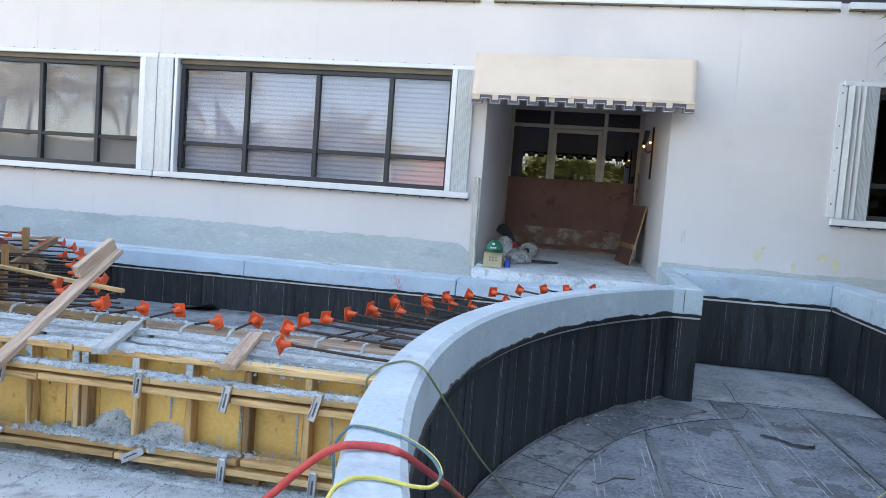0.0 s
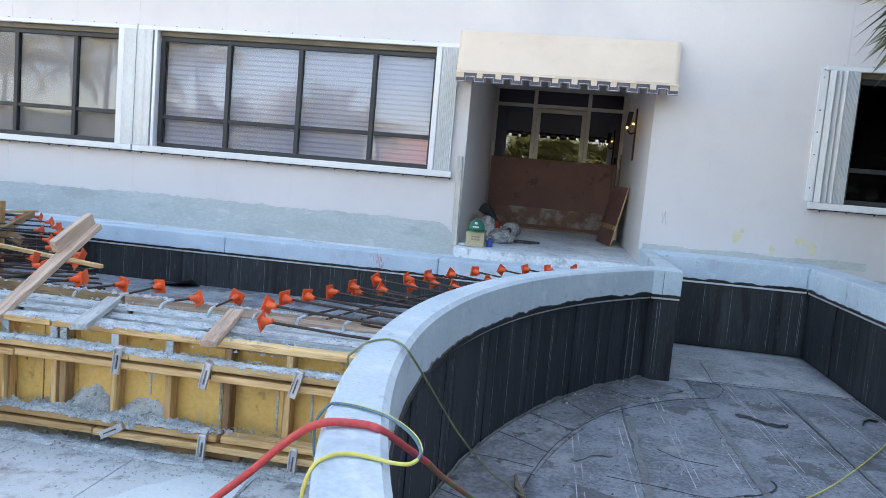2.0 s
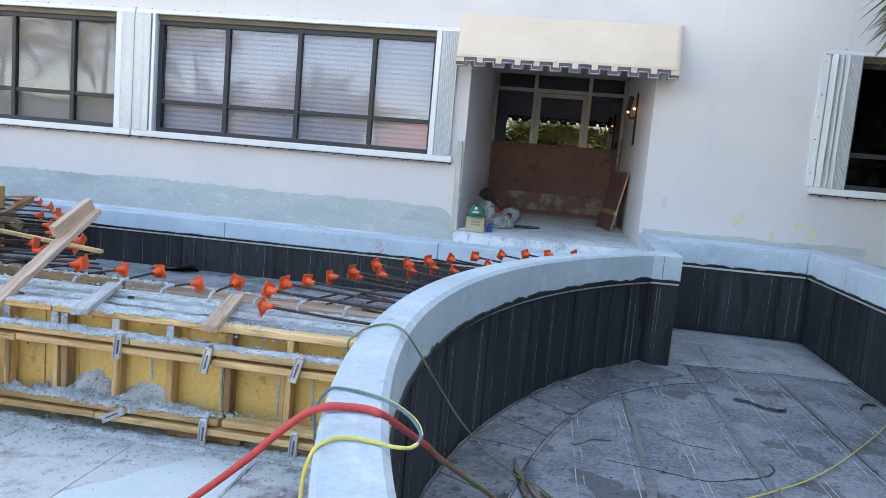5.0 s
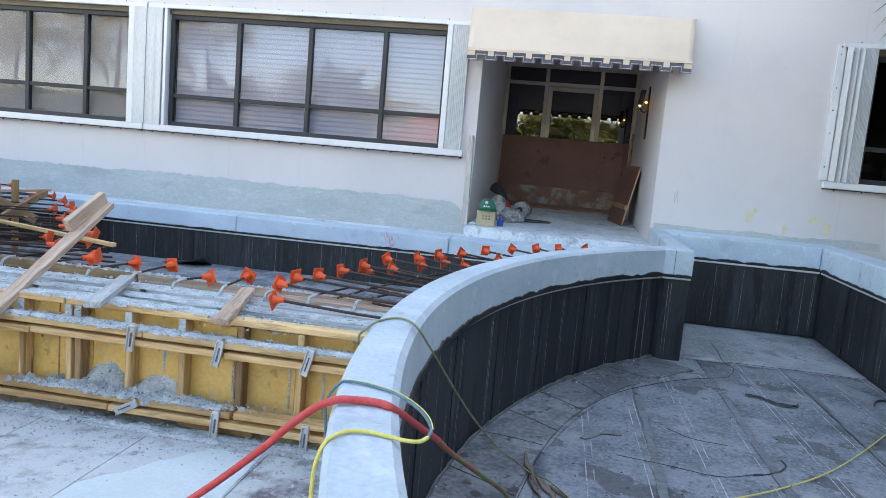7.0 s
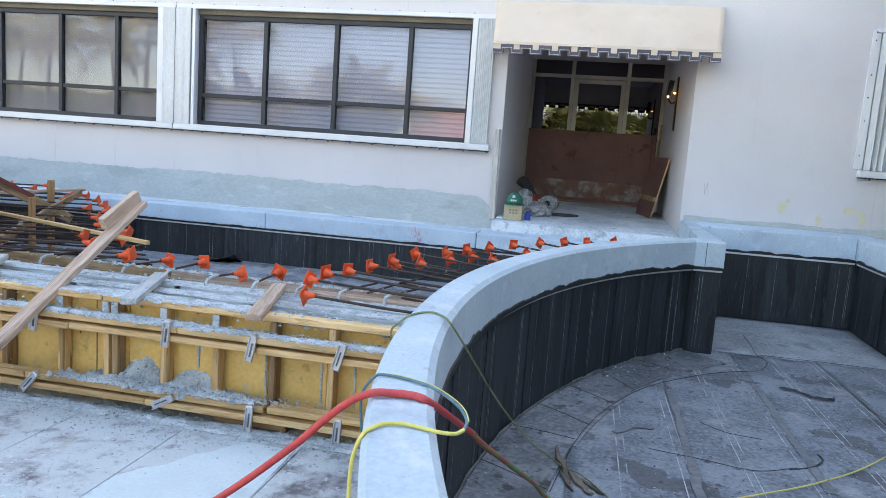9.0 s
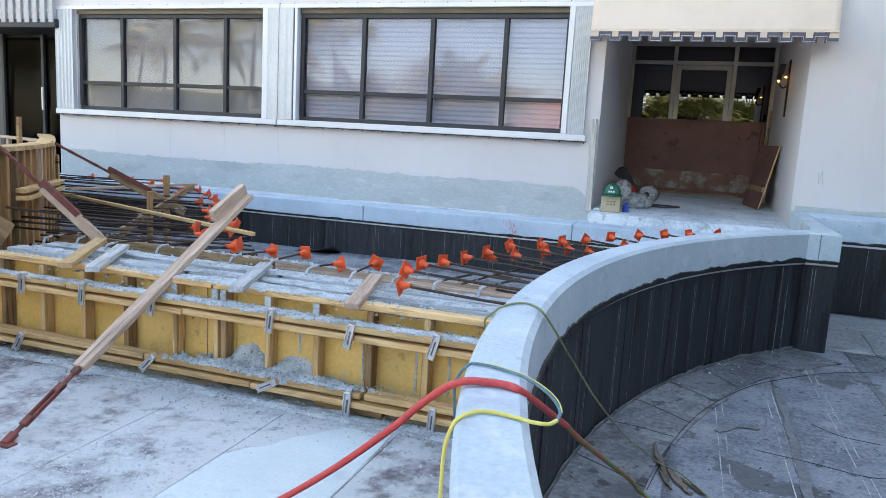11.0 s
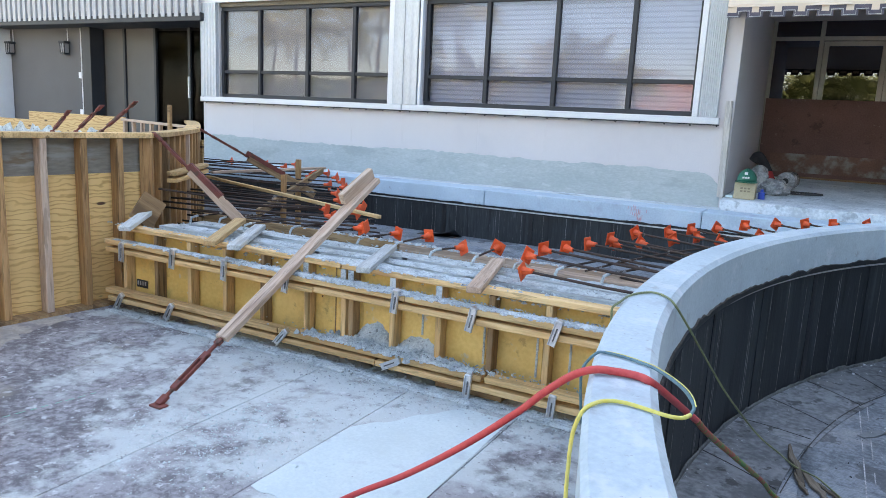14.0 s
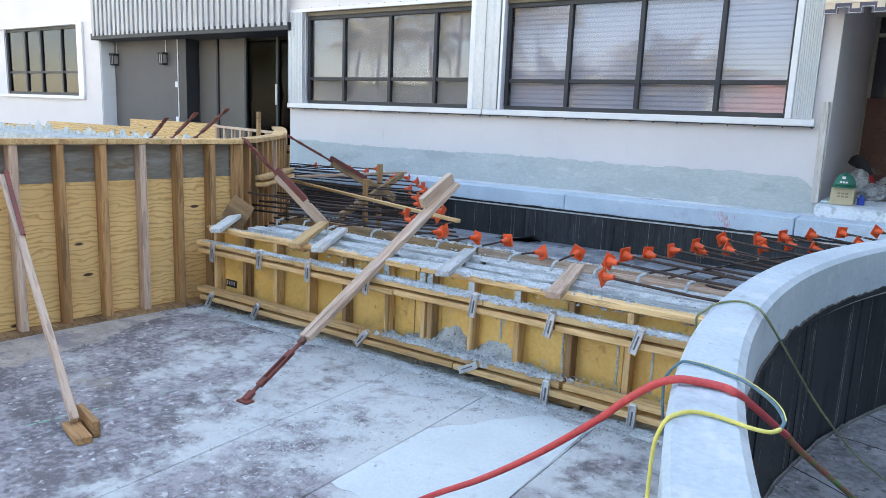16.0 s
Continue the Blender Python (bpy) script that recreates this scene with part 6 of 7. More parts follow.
part("cord", tube(spline([(-0.72, 2.75, 0.62), (-0.67, 2.50, 0.88), (-0.650, 2.40, 0.975), (-0.640, 2.365, 1.016), (-0.620, 2.385, 1.036), (-0.618, 2.488, 1.036), (-0.596, 2.562, 1.036), (-0.557, 2.605, 1.036), (-0.512, 2.582, 1.036), (-0.462, 2.50, 1.034), (-0.423, 2.566, 0.954), (-0.381, 2.677, 0.84), (-0.335, 2.796, 0.717), (-0.287, 2.923, 0.593), (-0.216, 3.111, 0.43), (-0.151, 3.284, 0.294), (-0.082, 3.464, 0.175), (-0.009, 3.658, 0.045), (0.065, 3.661, 0.022), (0.128, 3.596, 0.022), (0.35, 3.2, 0.022), (0.7, 2.4, 0.022)]), 0.0042, 7), HOSE_GRN, wire, "", True)
cord = thing("floor_cable", "yellow cable lying across the court floor", "cable")
part("cord", tube(spline([(2.86, 5.9, 0.03), (2.42, 5.24, 0.022), (1.8, 4.42, 0.022), (1.35, 3.98, 0.022), (0.9, 3.65, 0.022), (0.4, 3.3, 0.022)]), 0.0045, 7), HOSE_YEL, cord, "", True)
SPLINTER = wood("splintered_wood", (0.11, 0.085, 0.06), (0.24, 0.19, 0.145), stain=(0.06, 0.045, 0.035))


def splinter(p, q, wide, high, seed):
    """A torn sliver of wood: jagged outline, thin at both ends."""
    r = random.Random(seed)
    m, n = along(p, q)
    bm = bmesh.new()
    rows = []
    for i in range(9):
        f = i / 8
        w_ = wide * (0.25 + 0.75 * math.sin(math.pi * min(max(f, 0.06), 0.94))) * r.uniform(0.7, 1.15) / 2
        x, dy, h = (f - 0.5) * n, wide * r.uniform(-0.15, 0.15), high * r.uniform(0.5, 1.0)
        rows.append([bm.verts.new(v) for v in ((x, dy - w_, 0), (x, dy + w_, 0), (x, dy + w_ * 0.7, h), (x, dy - w_ * 0.8, h * r.uniform(0.6, 1.0)))])
    for a, b in zip(rows, rows[1:]):
        for k in range(4):
            bm.faces.new((a[k], a[(k + 1) % 4], b[(k + 1) % 4], b[k]))
    bm.faces.new(rows[0]), bm.faces.new(rows[-1][::-1])
    ob = part("wood_scrap", bm, SPLINTER)
    ob.matrix_world = m
    tagged(ob, "dark splintered wood scrap on the court floor", "scrap", "scraps on the court floor")


splinter((-0.045, 3.92, 0.035), (0.045, 3.53, 0.010), 0.045, 0.016, 1)
splinter((0.03, 3.69, 0.012), (0.15, 3.44, 0.010), 0.05, 0.012, 2)
splinter((0.0, 3.66, 0.010), (0.06, 3.45, 0.010), 0.03, 0.012, 3)
splinter((0.10, 3.60, 0.010), (0.22, 3.46, 0.010), 0.03, 0.010, 4)

# curled shreds of torn sheet
def shred(points, wide, seed):
    r = random.Random(seed)
    bm = bmesh.new()
    rows = []
    for i, p in enumerate(spline(points, 5)):
        w_ = wide * (0.35 + 0.65 * abs(math.sin(i * 0.9 + seed)))
        lift = 0.012 + 0.02 * abs(noise.noise((i * 0.4, seed, 0)))
        rows.append([bm.verts.new((p.x, p.y - w_ / 2, p.z)), bm.verts.new((p.x + 0.01, p.y, p.z + lift)), bm.verts.new((p.x, p.y + w_ / 2, p.z + lift * r.uniform(0.1, 0.8))), bm.verts.new((p.x, p.y, p.z - 0.002))])
    for a, b in zip(rows, rows[1:]):
        for k in range(4):
            bm.faces.new((a[k], a[(k + 1) % 4], b[(k + 1) % 4], b[k]))
    bm.faces.new(rows[0]), bm.faces.new(rows[-1][::-1])
    return tagged(part("torn_strip", bm, MASTIC), "curled black shred torn from the floor sheet", "scrap", "shreds on the court floor")


shred([(1.61, 5.80, 0.012), (1.72, 5.74, 0.012), (1.80, 5.64, 0.012), (1.94, 5.63, 0.012), (1.96, 5.68, 0.014)], 0.04, 3)
shred([(2.62, 5.95, 0.012), (2.70, 6.10, 0.012), (2.80, 6.12, 0.012)], 0.03, 6)

# ---- things in the entrance recess ----
GREEN = mat("green_plastic", (0.01, 0.13, 0.085), (0.015, 0.18, 0.115), 6, 60, 0.35, 0.03)
CARD = mat("brown_cardboard", (0.40, 0.33, 0.21), (0.50, 0.42, 0.28), 3, 60, 0.85, 0.1)
CLEAR = mat("crumpled_plastic_film", (0.20, 0.20, 0.20), (0.46, 0.455, 0.44), 9, 40, 0.25, 0.8)
PRINT = mat("dark_print", (0.24, 0.19, 0.125), (0.29, 0.235, 0.16), 5, 60, 0.9, 0.0)


def slab_z(y):
    return 0.84 + (y - 9.26) * 0.105 / 3.84 if y > 9.26 else 0.832


carton = thing("cardboard_box", "small brown cardboard carton on the entry slab", "box")
cz = slab_z(9.3) + 0.001
body = part("carton", box(-1.035, -0.80, 9.16, 9.40, cz, cz + 0.195, 0.004), CARD, carton)
part("flap_seam", box(-0.922, -0.916, 9.159, 9.402, cz + 0.196, cz + 0.1975), PRINT, body)
for k in range(3):
    for j in range(2):
        part("print_bar", box(-0.965 + 0.04 * k, -0.937 + 0.04 * k, 9.1585, 9.1605, cz + 0.085 + 0.035 * j, cz + 0.105 + 0.035 * j), PRINT, body)


def dome(cx, cy, z, rx, ry, h, n=20, rings=7, bm=None):
    bm = bm or bmesh.new()
    rows = []
    for j in range(rings):
        a = math.pi / 2 * j / rings
        rows.append([bm.verts.new((cx + rx * math.cos(a) * math.cos(2 * math.pi * k / n), cy + ry * math.cos(a) * math.sin(2 * math.pi * k / n), z + h * math.sin(a))) for k in range(n)])
    top = bm.verts.new((cx, cy, z + h))
    for a, b in zip(rows, rows[1:]):
        for k in range(n):
            bm.faces.new((a[k], a[(k + 1) % n], b[(k + 1) % n], b[k]))
    for k in range(n):
        bm.faces.new((rows[-1][k], rows[-1][(k + 1) % n], top))
    bm.faces.new(rows[0][::-1])
    return bm


hat = thing("hard_hat", "green plastic hard hat with white marks on the carton", "hard hat")
hz = cz + 0.198
shell = part("shell", dome(-0.915, 9.27, hz + 0.012, 0.115, 0.14, 0.15), GREEN, hat, "", True)
part("brim", prism([(-0.915 + 0.128 * math.cos(a), 9.25 + 0.175 * math.sin(a)) for a in (2 * math.pi * k / 24 for k in range(24))], hz, hz + 0.011), GREEN, hat)
part("ridge", box(-0.928, -0.902, 9.17, 9.37, hz + 0.14, hz + 0.166, 0.008), GREEN, shell)
part("mark", box(-0.935, -0.90, 9.1415, 9.149, hz + 0.095, hz + 0.125), PIPING, shell, "white printed mark")
for k in range(3):
    part("mark", box(-0.953 + 0.028 * k, -0.932 + 0.028 * k, 9.124, 9.133, hz + 0.05, hz + 0.070), PIPING, shell, "white printed mark")
cup = thing("blue_bottle", "small blue plastic bottle beside the carton", "bottle")
BLUE = mat("blue_plastic", (0.02, 0.07, 0.40), (0.03, 0.10, 0.5), 5, 60, 0.4, 0.02)
part("body", tube([(-0.74, 9.36, cz), (-0.74, 9.36, cz + 0.085)], 0.04, 12), BLUE, cup)
part("neck", tube([(-0.74, 9.36, cz + 0.085), (-0.74, 9.36, cz + 0.12)], 0.018, 10), BLUE, cup)
tray = thing("white_tray", "flat pale plastic tray tucked by the jamb", "tray")
part("tray", box(-1.13, -1.045, 9.2, 9.42, cz, cz + 0.03, 0.006), mat("pale_cyan_plastic", (0.5, 0.65, 0.68), (0.6, 0.74, 0.76), 4, 60, 0.5, 0.05), tray)

# crumpled film, roll, bag
bm = bmesh.new()
bmesh.ops.create_icosphere(bm, subdivisions=4, radius=1)
for v in bm.verts:
    n = 1 + 0.28 * noise.noise(v.co * 2.3) + 0.12 * abs(noise.noise(v.co * 6))
    v.co = Vector((v.co.x * 0.19 * n - 0.66, v.co.y * 0.2 * n + 10.05, max(v.co.z, -0.55) * 0.12 * n + slab_z(10.05) + 0.065))
tagged(part("plastic_film", bm, CLEAR), "crumpled heap of clear plastic film", "plastic film")
bm = bmesh.new()
bmesh.ops.create_icosphere(bm, subdivisions=4, radius=1)
for v in bm.verts:
    n = 1 + 0.3 * noise.noise(v.co * 2.1 + Vector((5, 0, 0))) + 0.12 * abs(noise.noise(v.co * 7))
    v.co = Vector((v.co.x * 0.13 * n - 0.86, v.co.y * 0.15 * n + 10.2, max(v.co.z, -0.5) * 0.22 * n + slab_z(10.2) + 0.108))
tagged(part("plastic_film", bm, CLEAR), "crumpled heap of clear plastic film", "plastic film")
bag = thing("work_bag", "black and red work bag slumped by the plywood", "bag")
part("body", tube(spline([(-0.99, 10.7, 1.24), (-0.945, 10.69, 1.31), (-0.87, 10.67, 1.22), (-0.80, 10.64, 1.10)]), 0.072, 12), mat("black_cloth", (0.015, 0.014, 0.015), (0.03, 0.028, 0.03), 5, 60, 0.8, 0.2), bag, "", True)
part("red_end", tube(spline([(-0.81, 10.64, 1.115), (-0.76, 10.62, 1.02), (-0.73, 10.6, slab_z(10.6) + 0.06)]), 0.066, 12), mat("red_cloth", (0.30, 0.02, 0.018), (0.42, 0.035, 0.03), 5, 60, 0.8, 0.2), bag, "red lower part", True)
roll = thing("film_roll", "thick roll of clear plastic sheeting", "roll")
rz = slab_z(10.8) + 0.124
bm = bmesh.new()
n = 28
prof = [(0.042, -0.2), (0.080, -0.2), (0.082, -0.192), (0.112, -0.192), (0.121, -0.175), (0.121, 0.18), (0.112, 0.2), (0.042, 0.2)]
rows = [[bm.verts.new((-0.54 + 0.35 * (s * 0.35) + r * math.cos(2 * math.pi * k / n), 10.8 + s, rz + r * math.sin(2 * math.pi * k / n))) for r, s in prof] for k in range(n)]
for k in range(n):
    a, b = rows[k], rows[(k + 1) % n]
    for i in range(len(prof)):
        j = (i + 1) % len(prof)
        bm.faces.new((a[i], a[j], b[j], b[i]))
part("sheeting", bm, CLEAR, roll, "", True)
part("core", tube([(-0.54 - 0.0245, 10.606, rz), (-0.54 + 0.0245, 10.99, rz)], 0.040, 16), mat("roll_core", (0.02, 0.02, 0.02), (0.05, 0.045, 0.04), 4, 50, 0.9, 0.0), roll, "dark hollow core")
part("tail", tube(spline([(-0.7, 10.3, slab_z(10.3) + 0.012), (-0.35, 10.2, slab_z(10.2) + 0.012), (-0.1, 10.35, slab_z(10.3) + 0.012), (-0.25, 10.45, slab_z(10.4) + 0.012), (-0.6, 10.42, slab_z(10.4) + 0.012)]), 0.012, 6), mat("dark_strap", (0.03, 0.03, 0.03), (0.06, 0.06, 0.06), 4, 50, 0.7, 0.0), roll, "loose dark strap", True)

# plywood details and leaning boards
board("skirting_board", (-0.95, 12.83, 1.18), (0.98, 12.83, 1.17), 0.008, 0.30, mat("cement_smeared_plywood", (0.15, 0.075, 0.055), (0.24, 0.12, 0.085), 2, 40, 0.8, 0.2, third=(0.30, 0.29, 0.27), third_scale=2.2, third_at=(0.46, 0.62)), "cement-smeared lower strip on the plywood sheet", "plywood")
board("batten", (-0.7, 12.8, 0.955), (0.8, 12.8, 0.955), 0.03, 0.03, PINE_DARK, "timber batten along the foot of the plywood", "batten")
lean = thing("leaning_plywood", "red-brown plywood offcut with a cleat leaning on the recess wall", "plywood")
b0, u_, v_ = Vector((0.95, 11.0, 0.889)), Vector((-0.16, 0.75, 0.0195)), Vector((0.185, 0.0, 0.905))
n_ = u_.cross(v_).normalized()


def leaning(lo_u, hi_u, lo_v, hi_v, lo_n, hi_n):
    bm = bmesh.new()
    vs = [bm.verts.new(b0 + u_ * a + v_ * b + n_ * c) for c in (lo_n, hi_n) for a, b in ((lo_u, lo_v), (hi_u, lo_v), (hi_u, hi_v), (lo_u, hi_v))]
    for f in ((0, 1, 2, 3), (7, 6, 5, 4), (0, 4, 5, 1), (1, 5, 6, 2), (2, 6, 7, 3), (3, 7, 4, 0)):
        bm.faces.new([vs[i] for i in f])
    return bm


out_ = -1 if n_.x > 0 else 1
part("sheet", leaning(0.006, 1, 0, 1, -0.018 * out_, 0), PLY_RED, lean)
part("cleat", leaning(0.01, 0.98, 0.27, 0.35, 0.001 * out_, 0.035 * out_), PINE_DARK, lean, "timber cleat")
part("edge_strip", leaning(-0.002, 0.005, 0, 1, -0.018 * out_, 0.001 * out_), PINE, lean, "pale sawn edge")
tool = thing("shovel", "upright shovel handle beside the door", "shovel")
part("handle", tube([(1.06, 12.2, slab_z(12.2) + 0.28), (1.1, 12.4, 2.35)], 0.018, 8), PINE_DARK, tool)
part("blade", prism([(0.97, 12.17), (1.15, 12.17), (1.15, 12.19), (0.97, 12.19)], slab_z(12.2) + 0.002, slab_z(12.2) + 0.3), STEEL, tool, "worn steel blade")
post = board("post", (-1.19, 9.215, 0.835), (-1.21, 9.222, 1.99), 0.075, 0.06, wood("old_white_paint", (0.46, 0.43, 0.39), (0.64, 0.62, 0.59), stain=(0.30, 0.22, 0.16)), "chipped white-painted timber post at the jamb", "post", up=(0, 1, 0))

# lit wall lamp on the right wall
sconce = thing("wall_sconce", "dark wall sconce with small lit bulbs in the recess", "lamp")
part("back_plate", box(1.135, 1.157, 11.02, 11.13, 2.2, 2.98, 0.01), mat("bronze", (0.04, 0.03, 0.022), (0.07, 0.05, 0.035), 5, 60, 0.4, 0.1, metal=0.6), sconce)
part("arm", tube(spline([(1.135, 11.08, 2.62), (1.08, 11.06, 2.60), (1.03, 11.05, 2.66)]), 0.012, 8), DARKFRAME, sconce)
shade = part("shade", tube([(1.03, 11.05, 2.71), (1.045, 11.05, 2.80), (1.06, 11.05, 2.92)], 0.036, 12), DARKFRAME, sconce)
glow = bpy.data.materials.new("warm_bulb")
glow.use_nodes = True
gb = glow.node_tree.nodes["Principled BSDF"]
gb.inputs["Emission Color"].default_value, gb.inputs["Emission Strength"].default_value = (1.0, 0.42, 0.09, 1), 6.0
for p in ((1.112, 11.06, 2.745), (1.02, 11.03, 2.685)):
    bm = bmesh.new()
    bmesh.ops.create_uvsphere(bm, u_segments=12, v_segments=8, radius=0.013, matrix=Matrix.Translation(p))
    part("bulb", bm, glow, shade, "small lit bulb", True)

# ---- marks on the wall ----
RUST = mat("yellow_stain", (0.60, 0.54, 0.36), (0.66, 0.62, 0.48), 9, 60, 0.9, 0.0)
PENCIL = mat("pencil_grey", (0.40, 0.40, 0.42), (0.5, 0.5, 0.52), 9, 60, 0.9, 0.0)
REDMARK = mat("red_marking_spray", (0.60, 0.30, 0.33), (0.58, 0.45, 0.50), 9, 60, 0.9, 0.0)
for x, z, w_, h_ in ((2.32, 1.28, 0.10, 0.16), (2.38, 1.36, 0.05, 0.07), (2.75, 1.16, 0.06, 0.12), (3.08, 1.3, 0.16, 0.10), (3.22, 1.22, 0.10, 0.18)):
    part("stain", prism([(x + w_ / 2 * math.cos(a) * (1 + 0.4 * noise.noise((math.cos(a) * 2, math.sin(a) * 2, x))), z + h_ / 2 * math.sin(a) * (1 + 0.4 * noise.noise((math.cos(a), math.sin(a), x * 3)))) for a in (2 * math.pi * k / 18 for k in range(18))], -0.0008, 0.0), RUST, main_wall, "faint yellow rust stain").matrix_world = Matrix.Translation((0, FY - 0.0006, 0)) @ pose(0, 0, 0, 90)
for p, q in (((1.40, 1.50), (1.415, 1.36)), ((1.415, 1.36), (1.44, 1.52)), ((1.44, 1.52), (1.46, 1.35))):
    lumber("scribble", (p[0], FY - 0.001, p[1]), (q[0], FY - 0.001, q[1]), 0.0012, 0.007, PENCIL, main_wall, "pencilled scribble", bevel=0)
for k in range(26):
    x, z = rng.gauss(-2.0, 0.05), rng.uniform(0.53, 0.70)
    part("spray_mark", box(x, x + 0.007, CY - 0.001 - 0.0002 * k, CY + 0.002, z - rng.uniform(0.01, 0.04), z + 0.02), REDMARK, left_curb, "faint red marking spray")

# ---- palms and what lies behind the camera ----
LEAF = mat("palm_leaf", (0.26, 0.25, 0.085), (0.50, 0.42, 0.19), 3, 30, 0.45, 0.05, coords="object", vary=0.25, third=(0.33, 0.27, 0.12), third_scale=2, third_at=(0.6, 0.75))
FANLEAF = mat("fan_palm_leaf", (0.10, 0.125, 0.04), (0.21, 0.22, 0.085), 3, 30, 0.45, 0.05, coords="object", vary=0.25)
TRUNK = mat("palm_trunk", (0.14, 0.12, 0.10), (0.24, 0.21, 0.18), 3, 20, 0.9, 0.5, stretch=(1, 1, 5))


def frond_mesh(length, droop, seed):
    """A feather frond along +x: arched rib and two rows of hanging leaflets."""
    r = random.Random(seed)
    bm = bmesh.new()
    rib = [Vector((length * t, 0, length * (0.55 * t - droop * t * t))) for t in (i / 14 for i in range(15))]
    tube(rib, 0.014, 5, bm)
    for k in range(46):
        t = 0.12 + 0.87 * k / 45
        i = min(int(t * 14), 13)
        p = rib[i].lerp(rib[i + 1], t * 14 - i)
        ln = length * 0.26 * math.sin(math.pi * min(t + 0.12, 1)) ** 0.6 * r.uniform(0.8, 1.15) + 0.05
        for s in (-1, 1):
            out = Vector((0.45, s * r.uniform(0.7, 1.0), -r.uniform(0.35, 0.9))).normalized()
            w_ = Vector((0.017, 0, 0.008))
            mid, tip = p + out * ln * 0.55, p + out * ln + Vector((0, 0, -ln * 0.25))
            a, b, c, d2, e = (bm.verts.new(q) for q in (p - w_ * 0.6, p + w_ * 0.6, mid + w_, mid - w_, tip))
            bm.faces.new((a, b, c, d2)), bm.faces.new((d2, c, e))
    me = bpy.data.meshes.new("frond")
    bm.to_mesh(me)
    bm.free()
    me.materials.append(LEAF)
    return me


FRONDS = [frond_mesh(2.6, 0.75, 1), frond_mesh(2.4, 1.0, 2), frond_mesh(2.7, 0.55, 3)]


def coconut(x, y, h, lean=(0.0, 0.0), seed=0, count=18, size=1.0, base=0.0):
    r = random.Random(seed)
    t = thing("coconut_palm", "tall coconut palm with a slender trunk and drooping fronds", "palm tree", "palms around the yard")
    pts = [(x + lean[0] * s * s, y + lean[1] * s * s, base - 0.05 + (h - base) * s) for s in (i / 10 for i in range(11))]
    bm = bmesh.new()
    rows = []
    for i, p in enumerate(pts):
        rad = 0.16 - 0.08 * i / 10 + (0.06 if i == 0 else 0)
        rows.append([bm.verts.new((p[0] + rad * math.cos(2 * math.pi * k / 10), p[1] + rad * math.sin(2 * math.pi * k / 10), p[2])) for k in range(10)])
    for a, b in zip(rows, rows[1:]):
        for k in range(10):
            bm.faces.new((a[k], a[(k + 1) % 10], b[(k + 1) % 10], b[k]))
    bm.faces.new(rows[-1])
    part("trunk", bm, TRUNK, t, "", True)
    for k in range(count):
        o = new("frond", FRONDS[k % 3])
        o.parent = t
        o.matrix_world = Matrix.Translation((pts[-1][0], pts[-1][1], pts[-1][2] - 0.05)) @ pose(0, 0, 0, r.uniform(-15, 15), r.uniform(-55, 42) , 360 * k / count * 2.4 + r.uniform(-12, 12)) @ Matrix.Scale(size * r.uniform(0.85, 1.15), 4)
    return t


def fan_mesh(seed):
    """A fan leaf on a stalk along +x: a spread of narrow pleated blades."""
    r = random.Random(seed)
    bm = bmesh.new()
    tube([(0, 0, 0), (0.45, 0, 0.05), (0.8, 0, 0.02)], 0.012, 5, bm)
    for k in range(30):
        a = radians(-125 + 250 * k / 29)
        ln = r.uniform(0.55, 0.72) * (1 - 0.25 * abs(a) / 2.2)
        way = Vector((math.cos(a), math.sin(a), r.uniform(-0.1, 0.1)))
        sideways = Vector((-math.sin(a), math.cos(a), 0)) * 0.022
        p = Vector((0.8, 0, 0.02))
        mid = p + way * ln * 0.6
        tip = p + way * ln + Vector((0, 0, -ln * r.uniform(0.15, 0.5)))
        v = [bm.verts.new(q) for q in (p, mid - sideways, mid + sideways + Vector((0, 0, 0.012)), tip)]
        bm.faces.new((v[0], v[1], v[2])), bm.faces.new((v[1], v[3], v[2]))
    me = bpy.data.meshes.new("fan_leaf")
    bm.to_mesh(me)
    bm.free()
    me.materials.append(FANLEAF)
    return me


FANS = [fan_mesh(4), fan_mesh(5)]


def fan_palm(x, y, h, size, seed, count=46):
    r = random.Random(seed)
    t = thing("fan_palm", "bushy fan palm with dense spiky leaves", "palm tree", "palms around the yard")
    part("trunk", tube([(x, y, -0.05), (x + 0.05, y, h * 0.5), (x, y, h)], 0.16, 10), TRUNK, t, "", True)
    for k in range(count):
        o = new("fan_leaf", FANS[k % 2])
        o.parent = t
        o.matrix_world = Matrix.Translation((x, y, h + r.uniform(-0.35, 0.1))) @ pose(0, 0, 0, r.uniform(-40, 40), r.uniform(-80, 35), 137.5 * k) @ Matrix.Scale(size * r.uniform(0.8, 1.2), 4)
    return t


coconut(-27.9, -14, 6.3, (0.4, 0), 11)
coconut(-23.7, -14, 5.9, (-0.4, 0), 12)
coconut(-22.2, -14, 6.9, (0.5, 0.4), 13)
coconut(-31.5, -16, 6.0, (0.6, 0), 14)
coconut(-38.0, -12, 5.2, (0.5, 0), 24)
coconut(-40.5, -14, 6.2, (-0.6, 0), 25)
coconut(-43.0, -13, 5.6, (0.4, 0), 26)
coconut(-35.5, -13, 5.8, (0.4, 0), 27)
coconut(-20.3, -15, 6.2, (0.3, 0), 15)
coconut(-17.0, -14, 6.5, (-0.5, 0), 16)
coconut(-12.2, -22, 4.7, (0.5, 0), 18)
coconut(-10.5, -24, 4.4, (-0.4, 0), 19)
coconut(-13.6, -22, 4.9, (0.3, 0), 20)
coconut(-16.2, -24, 5.1, (0.4, 0), 21)
fan_palm(4.12, 6.5, 3.85, 1.08, 33, 170)
